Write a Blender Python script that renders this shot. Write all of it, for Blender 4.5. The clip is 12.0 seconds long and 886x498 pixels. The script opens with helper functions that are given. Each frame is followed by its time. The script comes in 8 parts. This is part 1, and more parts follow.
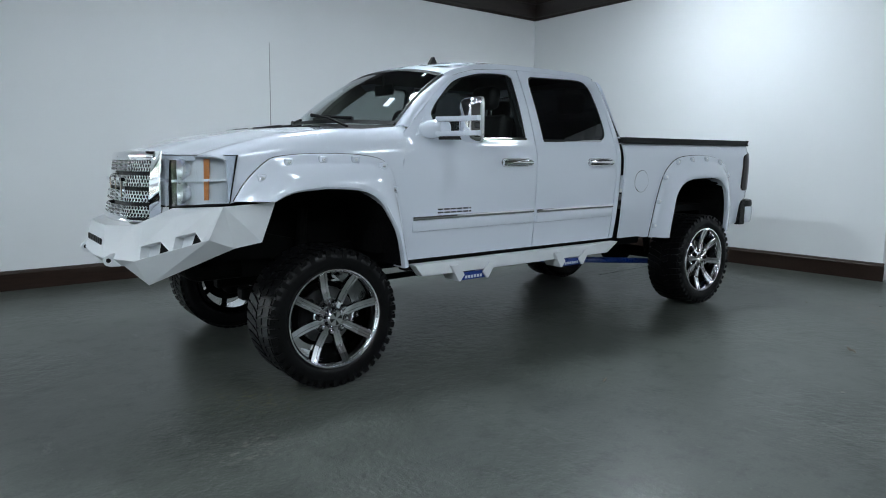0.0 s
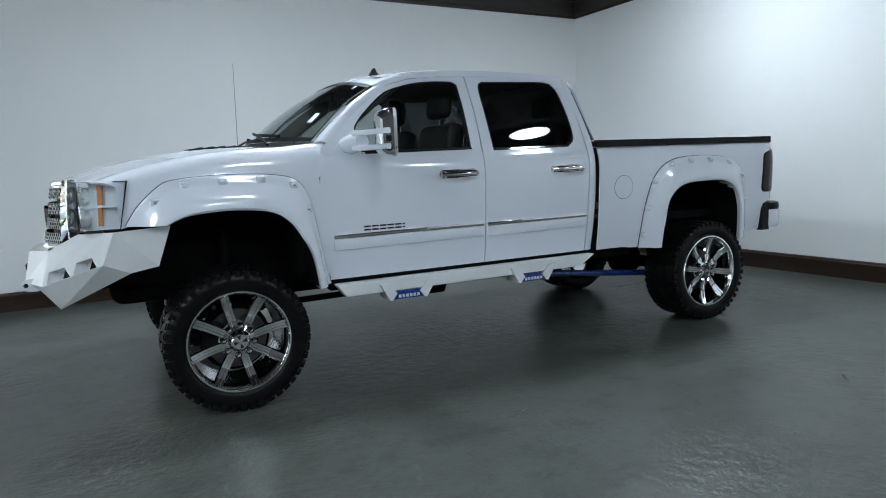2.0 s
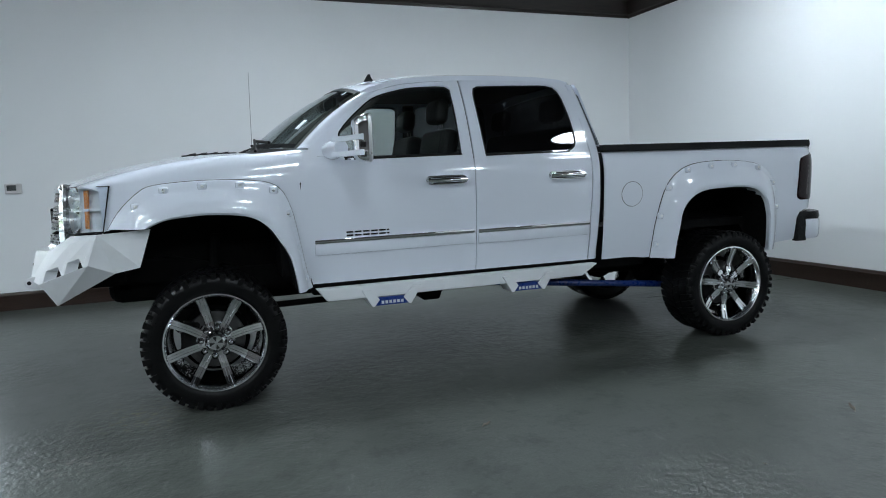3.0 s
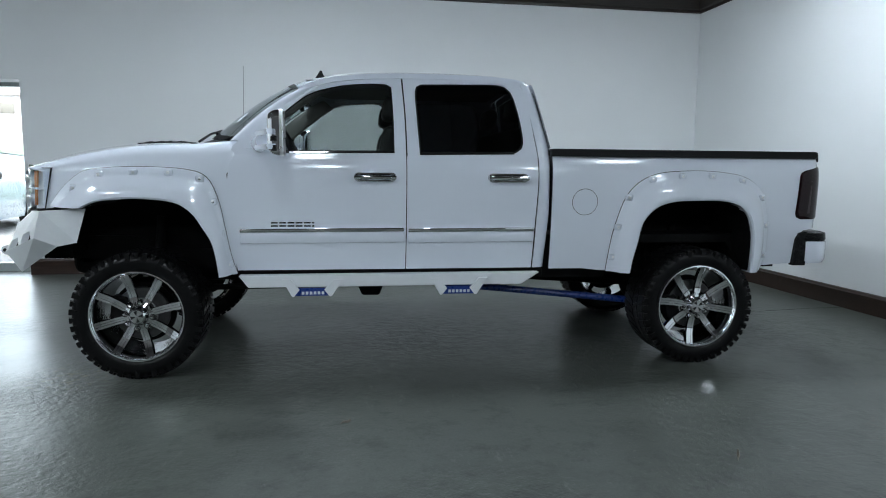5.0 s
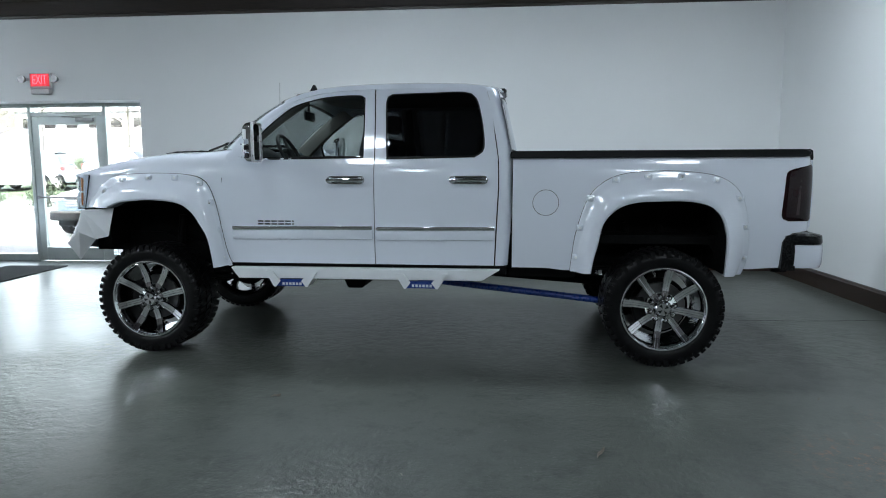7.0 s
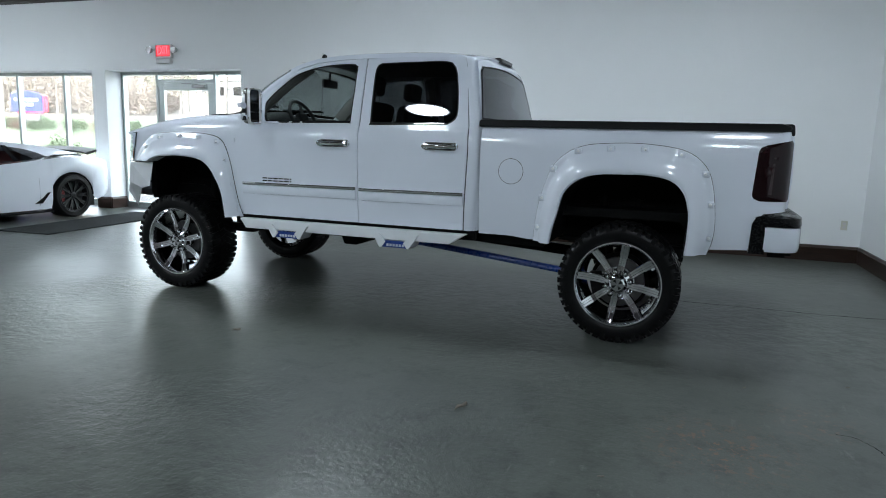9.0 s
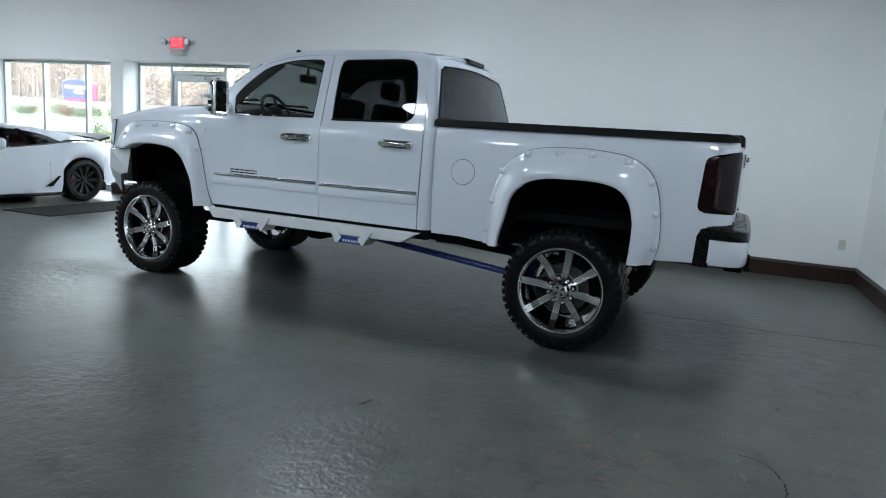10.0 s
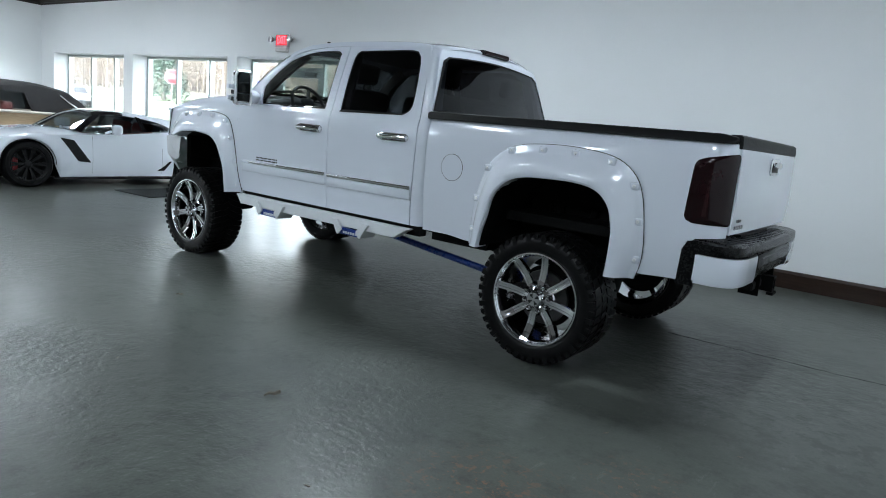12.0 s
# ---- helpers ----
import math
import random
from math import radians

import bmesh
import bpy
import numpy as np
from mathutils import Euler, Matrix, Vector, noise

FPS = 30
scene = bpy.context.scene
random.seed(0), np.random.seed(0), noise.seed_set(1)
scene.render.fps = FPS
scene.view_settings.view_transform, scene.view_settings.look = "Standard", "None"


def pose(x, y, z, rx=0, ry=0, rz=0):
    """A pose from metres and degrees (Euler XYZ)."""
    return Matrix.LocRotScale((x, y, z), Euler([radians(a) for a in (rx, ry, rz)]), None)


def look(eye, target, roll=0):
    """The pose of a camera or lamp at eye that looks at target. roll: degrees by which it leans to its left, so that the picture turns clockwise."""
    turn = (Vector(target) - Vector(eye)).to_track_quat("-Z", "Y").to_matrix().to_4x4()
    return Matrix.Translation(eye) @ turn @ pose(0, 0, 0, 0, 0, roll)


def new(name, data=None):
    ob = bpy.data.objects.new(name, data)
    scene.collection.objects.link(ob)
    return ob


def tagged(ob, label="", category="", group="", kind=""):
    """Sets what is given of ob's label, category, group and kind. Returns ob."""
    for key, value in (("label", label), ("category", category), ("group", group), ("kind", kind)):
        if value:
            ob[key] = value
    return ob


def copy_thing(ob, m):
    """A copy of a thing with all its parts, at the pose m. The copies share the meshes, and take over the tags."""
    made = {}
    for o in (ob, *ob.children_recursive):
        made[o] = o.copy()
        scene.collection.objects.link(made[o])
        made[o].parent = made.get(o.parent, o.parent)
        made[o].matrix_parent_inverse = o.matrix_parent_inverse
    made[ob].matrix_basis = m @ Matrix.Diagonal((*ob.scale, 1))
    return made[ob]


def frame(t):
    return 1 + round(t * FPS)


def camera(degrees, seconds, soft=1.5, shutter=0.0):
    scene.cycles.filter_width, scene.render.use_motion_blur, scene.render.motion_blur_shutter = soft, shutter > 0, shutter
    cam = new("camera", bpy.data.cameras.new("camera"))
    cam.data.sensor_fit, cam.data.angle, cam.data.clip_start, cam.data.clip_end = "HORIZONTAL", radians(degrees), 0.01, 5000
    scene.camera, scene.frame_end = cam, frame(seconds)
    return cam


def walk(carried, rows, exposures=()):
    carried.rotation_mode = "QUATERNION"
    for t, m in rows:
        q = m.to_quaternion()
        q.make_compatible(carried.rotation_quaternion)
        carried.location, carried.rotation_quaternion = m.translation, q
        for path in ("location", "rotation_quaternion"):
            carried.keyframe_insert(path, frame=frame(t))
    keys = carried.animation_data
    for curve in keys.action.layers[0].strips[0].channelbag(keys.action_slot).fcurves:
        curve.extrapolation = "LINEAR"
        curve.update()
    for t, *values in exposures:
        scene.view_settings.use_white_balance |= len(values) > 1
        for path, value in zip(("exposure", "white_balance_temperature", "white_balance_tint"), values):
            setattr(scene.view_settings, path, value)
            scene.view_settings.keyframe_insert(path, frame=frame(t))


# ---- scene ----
cam = camera(68.2, 12.0, soft=1.0)
PATH = [
    (0, (-1.78, -3.456, 1.376), (-0.591, -1.871, 1.101), 0.1),
    (0.5, (-1.519, -3.582, 1.386), (-0.401, -1.943, 1.137), -0.8),
    (1, (-1.231, -3.74, 1.392), (-0.178, -2.058, 1.146), -1.0),
    (1.5, (-0.931, -3.821, 1.397), (0.054, -2.099, 1.14), -1.5),
    (2, (-0.618, -3.916, 1.402), (0.279, -2.147, 1.151), -2.3),
    (2.5, (-0.298, -4.06, 1.413), (0.462, -2.223, 1.191), -2.4),
    (3, (0.038, -4.136, 1.393), (0.693, -2.26, 1.162), -2.2),
    (5, (1.448, -4.445, 1.401), (1.703, -2.476, 1.16), 0.5),
    (5.5, (1.796, -4.561, 1.404), (1.904, -2.578, 1.162), 0.6),
    (6, (2.138, -4.647, 1.382), (2.111, -2.664, 1.127), 0.1),
    (6.5, (2.502, -4.698, 1.402), (2.37, -2.721, 1.129), 0.3),
    (7, (2.891, -4.758, 1.41), (2.654, -2.786, 1.174), -0.2),
    (9, (4.322, -4.67, 1.381), (3.634, -2.82, 1.058), 1.6),
    (9.5, (4.628, -4.549, 1.393), (3.899, -2.718, 1.052), 3.1),
    (10, (4.925, -4.415, 1.388), (4.135, -2.606, 1.066), 3.9),
    (10.5, (5.172, -4.276, 1.388), (4.286, -2.516, 1.046), 4.1),
    (11, (5.386, -4.069, 1.397), (4.441, -2.343, 1.039), 4.3),
    (11.5, (5.588, -3.863, 1.398), (4.565, -2.183, 1.038), 4.9),
    (12, (5.826, -3.659, 1.427), (4.661, -2.073, 1.073), 5.5),
]
walk(cam, [(t, look(eye, target, roll)) for t, eye, target, roll in PATH], ((0, 4.35), (5, 4.35), (9.5, 4.36), (11.5, 4.50), (12, 4.53)))


# ---- world and light ----
YC = 1.02                                   # the truck's centre line
ROOM = Matrix.Translation((6.40, 4.85, 0)) @ pose(0, 0, 0, 0, 0, 1.79)   # the room's back right corner
CEIL = 3.98

world = bpy.data.worlds.new("world")
scene.world = world
world.use_nodes = True
_wn = world.node_tree
_bg = _wn.nodes["Background"]
_sky = _wn.nodes.new("ShaderNodeTexSky")
_sky.sky_type = 'NISHITA'
_sky.sun_disc = False
_sky.sun_elevation = radians(53)
_sky.sun_rotation = radians(204)
_sky.air_density, _sky.dust_density, _sky.ozone_density = 1.0, 4.0, 1.0
_hs = _wn.nodes.new("ShaderNodeHueSaturation")
_hs.inputs["Saturation"].default_value = 0.40
_wn.links.new(_sky.outputs["Color"], _hs.inputs["Color"])
_wn.links.new(_hs.outputs["Color"], _bg.inputs["Color"])
_bg.inputs["Strength"].default_value = 0.15

sun = new("sun", bpy.data.lights.new("sun", 'SUN'))
sun.data.energy, sun.data.angle, sun.data.color = 0.7, radians(15), (1.0, 0.97, 0.92)
sun.matrix_world = look((0, 0, 0), (0.25, 0.55, -0.80))


# ---- materials ----
def tree(name):
    m = bpy.data.materials.new(name)
    m.use_nodes = True
    t = m.node_tree
    return m, t, t.nodes["Principled BSDF"]


def mix_colour(t, fac, a, b):
    """Mixes two colours, each a tuple or the output of a node."""
    n = t.nodes.new("ShaderNodeMix")
    n.data_type = 'RGBA'
    for key, c in (("A", a), ("B", b)):
        if isinstance(c, (tuple, list)):
            n.inputs[6 if key == "A" else 7].default_value = (*c, 1)
        else:
            t.links.new(c, n.inputs[6 if key == "A" else 7])
    t.links.new(fac, n.inputs[0])
    return n.outputs[2]


def noise_out(t, scale, detail=4.0, rough=0.55, stretch=None):
    co = t.nodes.new("ShaderNodeTexCoord")
    n = t.nodes.new("ShaderNodeTexNoise")
    n.inputs["Scale"].default_value, n.inputs["Detail"].default_value, n.inputs["Roughness"].default_value = scale, detail, rough
    src = co.outputs["Object"]
    if stretch:
        mp = t.nodes.new("ShaderNodeMapping")
        mp.inputs["Scale"].default_value = stretch
        t.links.new(src, mp.inputs["Vector"])
        src = mp.outputs["Vector"]
    t.links.new(src, n.inputs["Vector"])
    return n.outputs["Fac"]


def ramp(t, fac, lo, hi, a=0.0, b=1.0):
    n = t.nodes.new("ShaderNodeMapRange")
    n.inputs["From Min"].default_value, n.inputs["From Max"].default_value = lo, hi
    n.inputs["To Min"].default_value, n.inputs["To Max"].default_value = a, b
    t.links.new(fac, n.inputs["Value"])
    return n.outputs["Result"]


def bump(t, bsdf, height, strength, distance):
    n = t.nodes.new("ShaderNodeBump")
    n.inputs["Strength"].default_value, n.inputs["Distance"].default_value = strength, distance
    t.links.new(height, n.inputs["Height"])
    t.links.new(n.outputs["Normal"], bsdf.inputs["Normal"])


def plain(name, col, rough=0.5, metal=0.0, vary=0.12, scale=3.0, grain=0.0, grain_scale=200.0, coat=0.0, rvary=0.08, spec=0.5, stretch=None):
    """A surface with a base colour that drifts a little, and some drift in its gloss."""
    m, t, b = tree(name)
    f = noise_out(t, scale, 5.0, 0.6, stretch)
    lo, hi = [c * (1 - vary) for c in col], [min(1, c * (1 + vary)) for c in col]
    t.links.new(mix_colour(t, ramp(t, f, 0.3, 0.7), lo, hi), b.inputs["Base Color"])
    g = noise_out(t, scale * 9, 3.0)
    t.links.new(ramp(t, g, 0.3, 0.7, max(0.01, rough - rvary), min(1, rough + rvary)), b.inputs["Roughness"])
    b.inputs["Metallic"].default_value = metal
    b.inputs["Specular IOR Level"].default_value = spec
    b.inputs["Coat Weight"].default_value, b.inputs["Coat Roughness"].default_value = coat, 0.03
    if grain:
        bump(t, b, noise_out(t, grain_scale, 4.0), grain, 0.002)
    return m


def pane(name, tint, gloss=0.04, low=0.04):
    """A thin sheet of glass: it lets tinted light straight through and mirrors more at a slant."""
    m, t, b = tree(name)
    t.nodes.remove(b)
    out = t.nodes["Material Output"]
    tr, gl, lw, mx = (t.nodes.new("ShaderNode" + k) for k in ("BsdfTransparent", "BsdfGlossy", "LayerWeight", "MixShader"))
    tr.inputs["Color"].default_value = (*tint, 1)
    gl.inputs["Roughness"].default_value = gloss
    gl.inputs["Color"].default_value = (0.95, 0.97, 1.0, 1)
    lw.inputs["Blend"].default_value = 0.5
    p, q = t.nodes.new("ShaderNodeMath"), t.nodes.new("ShaderNodeMath")
    p.operation, q.operation = 'POWER', 'MULTIPLY_ADD'
    p.inputs[1].default_value = 4.5
    q.inputs[1].default_value, q.inputs[2].default_value = 1 - low, low
    t.links.new(lw.outputs["Facing"], p.inputs[0])
    t.links.new(p.outputs[0], q.inputs[0])
    t.links.new(q.outputs[0], mx.inputs["Fac"])
    t.links.new(tr.outputs["BSDF"], mx.inputs[1])
    t.links.new(gl.outputs["BSDF"], mx.inputs[2])
    t.links.new(mx.outputs["Shader"], out.inputs["Surface"])
    return m


def glow(name, col, strength):
    m, t, b = tree(name)
    b.inputs["Base Color"].default_value = (*col, 1)
    b.inputs["Emission Color"].default_value = (*col, 1)
    b.inputs["Emission Strength"].default_value = strength
    return m


def wall_paint():
    m, t, b = tree("wall_paint")
    f = noise_out(t, 0.5, 3.0)
    t.links.new(mix_colour(t, ramp(t, f, 0.3, 0.7), (0.83, 0.845, 0.85), (0.87, 0.88, 0.885)), b.inputs["Base Color"])
    b.inputs["Roughness"].default_value = 0.55
    b.inputs["Specular IOR Level"].default_value = 0.3
    bump(t, b, noise_out(t, 130.0, 4.0), 0.12, 0.002)
    return m


def math_node(t, op, a, b):
    n = t.nodes.new("ShaderNodeMath")
    n.operation = op
    for i, v in enumerate((a, b)):
        if isinstance(v, (int, float)):
            n.inputs[i].default_value = v
        else:
            t.links.new(v, n.inputs[i])
    return n.outputs[0]


def blot(t, x, y, radius):
    """1 at a place on the floor, falling to 0 at a radius."""
    co, d = t.nodes.new("ShaderNodeTexCoord"), t.nodes.new("ShaderNodeVectorMath")
    d.operation = 'DISTANCE'
    d.inputs[1].default_value = ROOM.inverted() @ Vector((x, y, 0))
    t.links.new(co.outputs["Object"], d.inputs[0])
    return ramp(t, d.outputs["Value"], 0.15 * radius, radius, 1.0, 0.0)


CRINKLED = ((0.95, 0.40, 0.9), (1.95, -2.20, 0.8), (1.9, 1.0, 1.1), (-0.56, -0.34, 0.8), (4.9, 1.2, 1.3))   # places where the floor enamel has wrinkled


def floor_paint():
    """Grey floor enamel on old concrete: cloudy, chipped and stained, smooth in places and wrinkled in others."""
    m, t, b = tree("floor_paint")
    big = ramp(t, noise_out(t, 0.5, 3.0, 0.55), 0.3, 0.7)
    c = mix_colour(t, big, (0.082, 0.090, 0.079), (0.098, 0.106, 0.094))
    c = mix_colour(t, ramp(t, noise_out(t, 70.0, 3.0, 0.7), 0.35, 0.75), c, (0.070, 0.077, 0.068))
    c = mix_colour(t, ramp(t, noise_out(t, 1.3, 8.0, 0.78), 0.46, 0.68, 0.0, 0.8), c, (0.052, 0.057, 0.050))
    c = mix_colour(t, ramp(t, noise_out(t, 4.5, 8.0, 0.8), 0.50, 0.64, 0.0, 0.85), c, (0.042, 0.047, 0.041))
    c = mix_colour(t, ramp(t, noise_out(t, 9.0, 6.0, 0.75, (1.0, 0.35, 1.0)), 0.60, 0.70, 0.0, 0.8), c, (0.140, 0.148, 0.135))
    patch = ramp(t, noise_out(t, 0.9, 3.0, 0.6), 0.50, 0.62)
    chips = math_node(t, 'MULTIPLY', ramp(t, noise_out(t, 38.0, 3.0, 0.6), 0.64, 0.70), patch)
    c = mix_colour(t, math_node(t, 'MULTIPLY', chips, 0.75), c, (0.19, 0.195, 0.18))
    specks = ramp(t, noise_out(t, 22.0, 4.0, 0.7), 0.54, 0.62)
    for x, y, r, tint in ((-0.47, 0.08, 0.42, (0.135, 0.125, 0.055)), (-0.72, -0.50, 0.30, (0.20, 0.19, 0.17)), (4.55, -1.50, 0.42, (0.20, 0.105, 0.065)), (5.0, -1.0, 0.30, (0.17, 0.10, 0.07))):
        c = mix_colour(t, math_node(t, 'MULTIPLY', specks, blot(t, x, y, r)), c, tint)
    # dark blotches and pale scuffs in four circles under and behind the truck
    mottled = ramp(t, noise_out(t, 7.0, 8.0, 0.72), 0.50, 0.58)
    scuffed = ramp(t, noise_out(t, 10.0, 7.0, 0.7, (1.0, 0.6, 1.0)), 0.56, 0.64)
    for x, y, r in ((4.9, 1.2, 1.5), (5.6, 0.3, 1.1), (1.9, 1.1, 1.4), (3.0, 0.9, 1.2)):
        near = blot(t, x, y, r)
        c = mix_colour(t, math_node(t, 'MULTIPLY', mottled, math_node(t, 'MULTIPLY', near, 0.8)), c, (0.036, 0.039, 0.034))
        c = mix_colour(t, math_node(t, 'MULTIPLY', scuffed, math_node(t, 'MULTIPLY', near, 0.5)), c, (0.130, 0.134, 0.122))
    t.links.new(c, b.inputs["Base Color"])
    r1 = ramp(t, noise_out(t, 1.1, 4.0, 0.6), 0.25, 0.75, 0.285, 0.325)
    t.links.new(math_node(t, 'ADD', r1, math_node(t, 'MULTIPLY', chips, 0.25)), b.inputs["Roughness"])
    b.inputs["Specular IOR Level"].default_value = 0.28
    zone = ramp(t, noise_out(t, 0.38, 3.0, 0.6), 0.44, 0.62, 0.07, 0.8)
    for x, y, r in CRINKLED:
        zone = math_node(t, 'MAXIMUM', zone, math_node(t, 'MULTIPLY', blot(t, x, y, r), 1.25))
    flakes = ramp(t, noise_out(t, 13.0, 4.0, 0.6), 0.42, 0.58)
    grain = math_node(t, 'ADD', math_node(t, 'MULTIPLY', flakes, 0.7), math_node(t, 'MULTIPLY', noise_out(t, 44.0, 3.0, 0.6), 0.8))
    bump(t, b, math_node(t, 'MULTIPLY', grain, zone), 0.55, 0.006)
    return m


def wood(name, dark, light, rough=0.35, axis=(1, 12, 12)):
    m, t, b = tree(name)
    f = noise_out(t, 4.0, 8.0, 0.65, axis)
    t.links.new(mix_colour(t, ramp(t, f, 0.3, 0.7), dark, light), b.inputs["Base Color"])
    b.inputs["Roughness"].default_value = rough
    bump(t, b, f, 0.1, 0.002)
    return m


def foliage(name, a, b_):
    m, t, b = tree(name)
    info = t.nodes.new("ShaderNodeNewGeometry")
    t.links.new(mix_colour(t, info.outputs["Random Per Island"], a, b_), b.inputs["Base Color"])
    b.inputs["Roughness"].default_value = 0.8
    return m


def turf(name, a, b_, c):
    m, t, b = tree(name)
    f = ramp(t, noise_out(t, 0.35, 6.0, 0.7), 0.35, 0.65)
    c1 = mix_colour(t, f, a, b_)
    c2 = mix_colour(t, ramp(t, noise_out(t, 9.0, 5.0), 0.5, 0.7), c1, c)
    t.links.new(c2, b.inputs["Base Color"])
    b.inputs["Roughness"].default_value = 0.9
    bump(t, b, noise_out(t, 30.0, 5.0), 0.6, 0.03)
    return m


WALL = wall_paint()
FLOOR = floor_paint()
CEILING = plain("ceiling_dark", (0.012, 0.010, 0.010), 0.6)
CROWN = wood("crown_wood", (0.010, 0.006, 0.005), (0.026, 0.015, 0.011), 0.4)
BASE = wood("base_wood", (0.019, 0.011, 0.008), (0.044, 0.023, 0.016), 0.35)
ALU = plain("window_aluminium", (0.47, 0.51, 0.50), 0.4, 0.6, 0.08)
WHITE = plain("white_car_paint", (0.80, 0.84, 0.92), 0.17, 0.0, 0.003, 0.6, coat=1.0, rvary=0.008, spec=0.35)
WHITE_SATIN = plain("white_powder_coat", (0.78, 0.80, 0.82), 0.38, 0.0, 0.03, 5.0, grain=0.05, grain_scale=400)
CHROME = plain("chrome", (0.80, 0.81, 0.83), 0.035, 1.0, 0.03, 5.0, rvary=0.02)
RIM_CHROME = plain("dimpled_rim_chrome", (0.82, 0.83, 0.85), 0.05, 1.0, 0.03, 5.0, grain=1.0, grain_scale=34.0, rvary=0.02)
LIP = plain("brushed_rim_lip", (0.88, 0.89, 0.91), 0.16, 1.0, 0.03, 5.0, rvary=0.03)
CHROME_DARK = plain("dark_chrome", (0.25, 0.25, 0.26), 0.12, 1.0, 0.1, 5.0, rvary=0.03)
STEEL = plain("dull_steel", (0.32, 0.32, 0.32), 0.4, 1.0, 0.2, 12.0)
DISC = plain("dark_disc_steel", (0.10, 0.10, 0.10), 0.45, 1.0, 0.2, 12.0)
RUBBER = plain("tyre_rubber", (0.004, 0.004, 0.0043), 0.34, 0.0, 0.25, 14.0, grain=0.2, grain_scale=120, spec=0.22)
BLACK = plain("black_plastic", (0.006, 0.006, 0.0065), 0.5, 0.0, 0.2, 9.0, grain=0.2, grain_scale=350, spec=0.22)
BUMPER = plain("black_bumper_plastic", (0.005, 0.005, 0.0055), 0.26, 0.0, 0.2, 9.0, grain=0.04, grain_scale=300, spec=0.18)
SEAL = plain("black_seal", (0.005, 0.005, 0.006), 0.5, spec=0.2)
SPORT_WHITE = plain("white_sports_paint", (0.76, 0.80, 0.86), 0.25, 0.0, 0.003, 0.6, coat=1.0, rvary=0.008, spec=0.2)
GLOSS_BLACK = plain("gloss_black", (0.008, 0.008, 0.009), 0.12, 0.0, 0.1, 4.0, coat=0.8)
UNDER = plain("underbody_black", (0.004, 0.004, 0.004), 0.7, 0.0, 0.4, 8.0, grain=0.4, grain_scale=60, spec=0.12)
BLUE = plain("blue_enamel", (0.012, 0.045, 0.24), 0.3, 0.0, 0.12, 6.0, coat=0.6)
MARK = plain("white_marking", (0.62, 0.66, 0.72), 0.5)
CLOTH = plain("dark_leather", (0.022, 0.021, 0.021), 0.55, 0.0, 0.2, 6.0, grain=0.3, grain_scale=180)
TRIM_IN = plain("dark_interior_trim", (0.028, 0.028, 0.029), 0.55, 0.0, 0.2, 6.0)
LINER = plain("grey_headliner", (0.30, 0.285, 0.265), 0.85)
LAMP_BOWL = plain("lamp_reflector", (0.86, 0.88, 0.90), 0.35, 0.15, 0.03, 6.0)
AMBER = plain("amber_plastic", (0.62, 0.20, 0.03), 0.25, 0.0, 0.15, 30.0, coat=0.8)
SMOKE_RED = plain("smoked_red_lens", (0.013, 0.004, 0.005), 0.10, 0.0, 0.3, 6.0, coat=0.0, rvary=0.03, spec=0.3)
RED = plain("red_plastic", (0.16, 0.012, 0.014), 0.25, 0.0, 0.15, 10.0, coat=0.6)
RED_LEATHER = plain("red_leather", (0.17, 0.02, 0.018), 0.5, 0.0, 0.2, 8.0)
GLASS_CLEAR = pane("clear_glass", (0.90, 0.93, 0.92))
GLASS_FRONT = pane("light_tinted_glass", (0.64, 0.68, 0.67), 0.015, 0.06)
GLASS_REAR = pane("dark_tinted_glass", (0.075, 0.08, 0.085), 0.015, 0.075)
GLASS_CAR = pane("car_side_glass", (0.26, 0.28, 0.28))
GLASS_WIND = pane("windscreen_glass", (0.42, 0.46, 0.45), 0.015, 0.075)
GLASS_LAMP = pane("lamp_lens", (0.88, 0.91, 0.93))
MIRROR = plain("mirror_silver", (0.85, 0.86, 0.87), 0.02, 1.0, 0.01, 3.0, rvary=0.01)
EXIT_BOX = plain("exit_sign_white", (0.62, 0.60, 0.60), 0.5)
EXIT_GLOW = glow("exit_red_glow", (1.0, 0.060, 0.085), 0.20)
EXIT_FACE = glow("exit_face_glow", (0.55, 0.03, 0.045), 0.047)
PANEL = glow("lamp_panel", (0.82, 0.94, 1.04), 5.5)
PANEL_FAR = glow("brighter_lamp_panel", (0.82, 0.94, 1.04), 4.9)
PANEL_SIDE = glow("side_lamp_panel", (0.82, 0.94, 1.04), 4.1)
PANEL_DIM = glow("dimmer_lamp_panel", (0.82, 0.94, 1.04), 1.6)
GRILLE_CHROME = plain("bright_grille_chrome", (0.92, 0.93, 0.94), 0.30, 1.0, 0.03, 5.0, rvary=0.05)
SPOT = glow("spot_lens", (1.0, 0.97, 0.95), 11.0)
IVORY = plain("ivory_plastic", (0.62, 0.60, 0.52), 0.45)
MAT = plain("door_mat_fibre", (0.020, 0.022, 0.022), 0.95, 0.0, 0.3, 40.0, grain=0.8, grain_scale=250, spec=0.08)
LEAF = plain("dry_leaf", (0.24, 0.21, 0.175), 0.8, 0.0, 0.3, 60.0)
CRACK = plain("crack_dirt", (0.010, 0.010, 0.009), 0.9, spec=0.05)


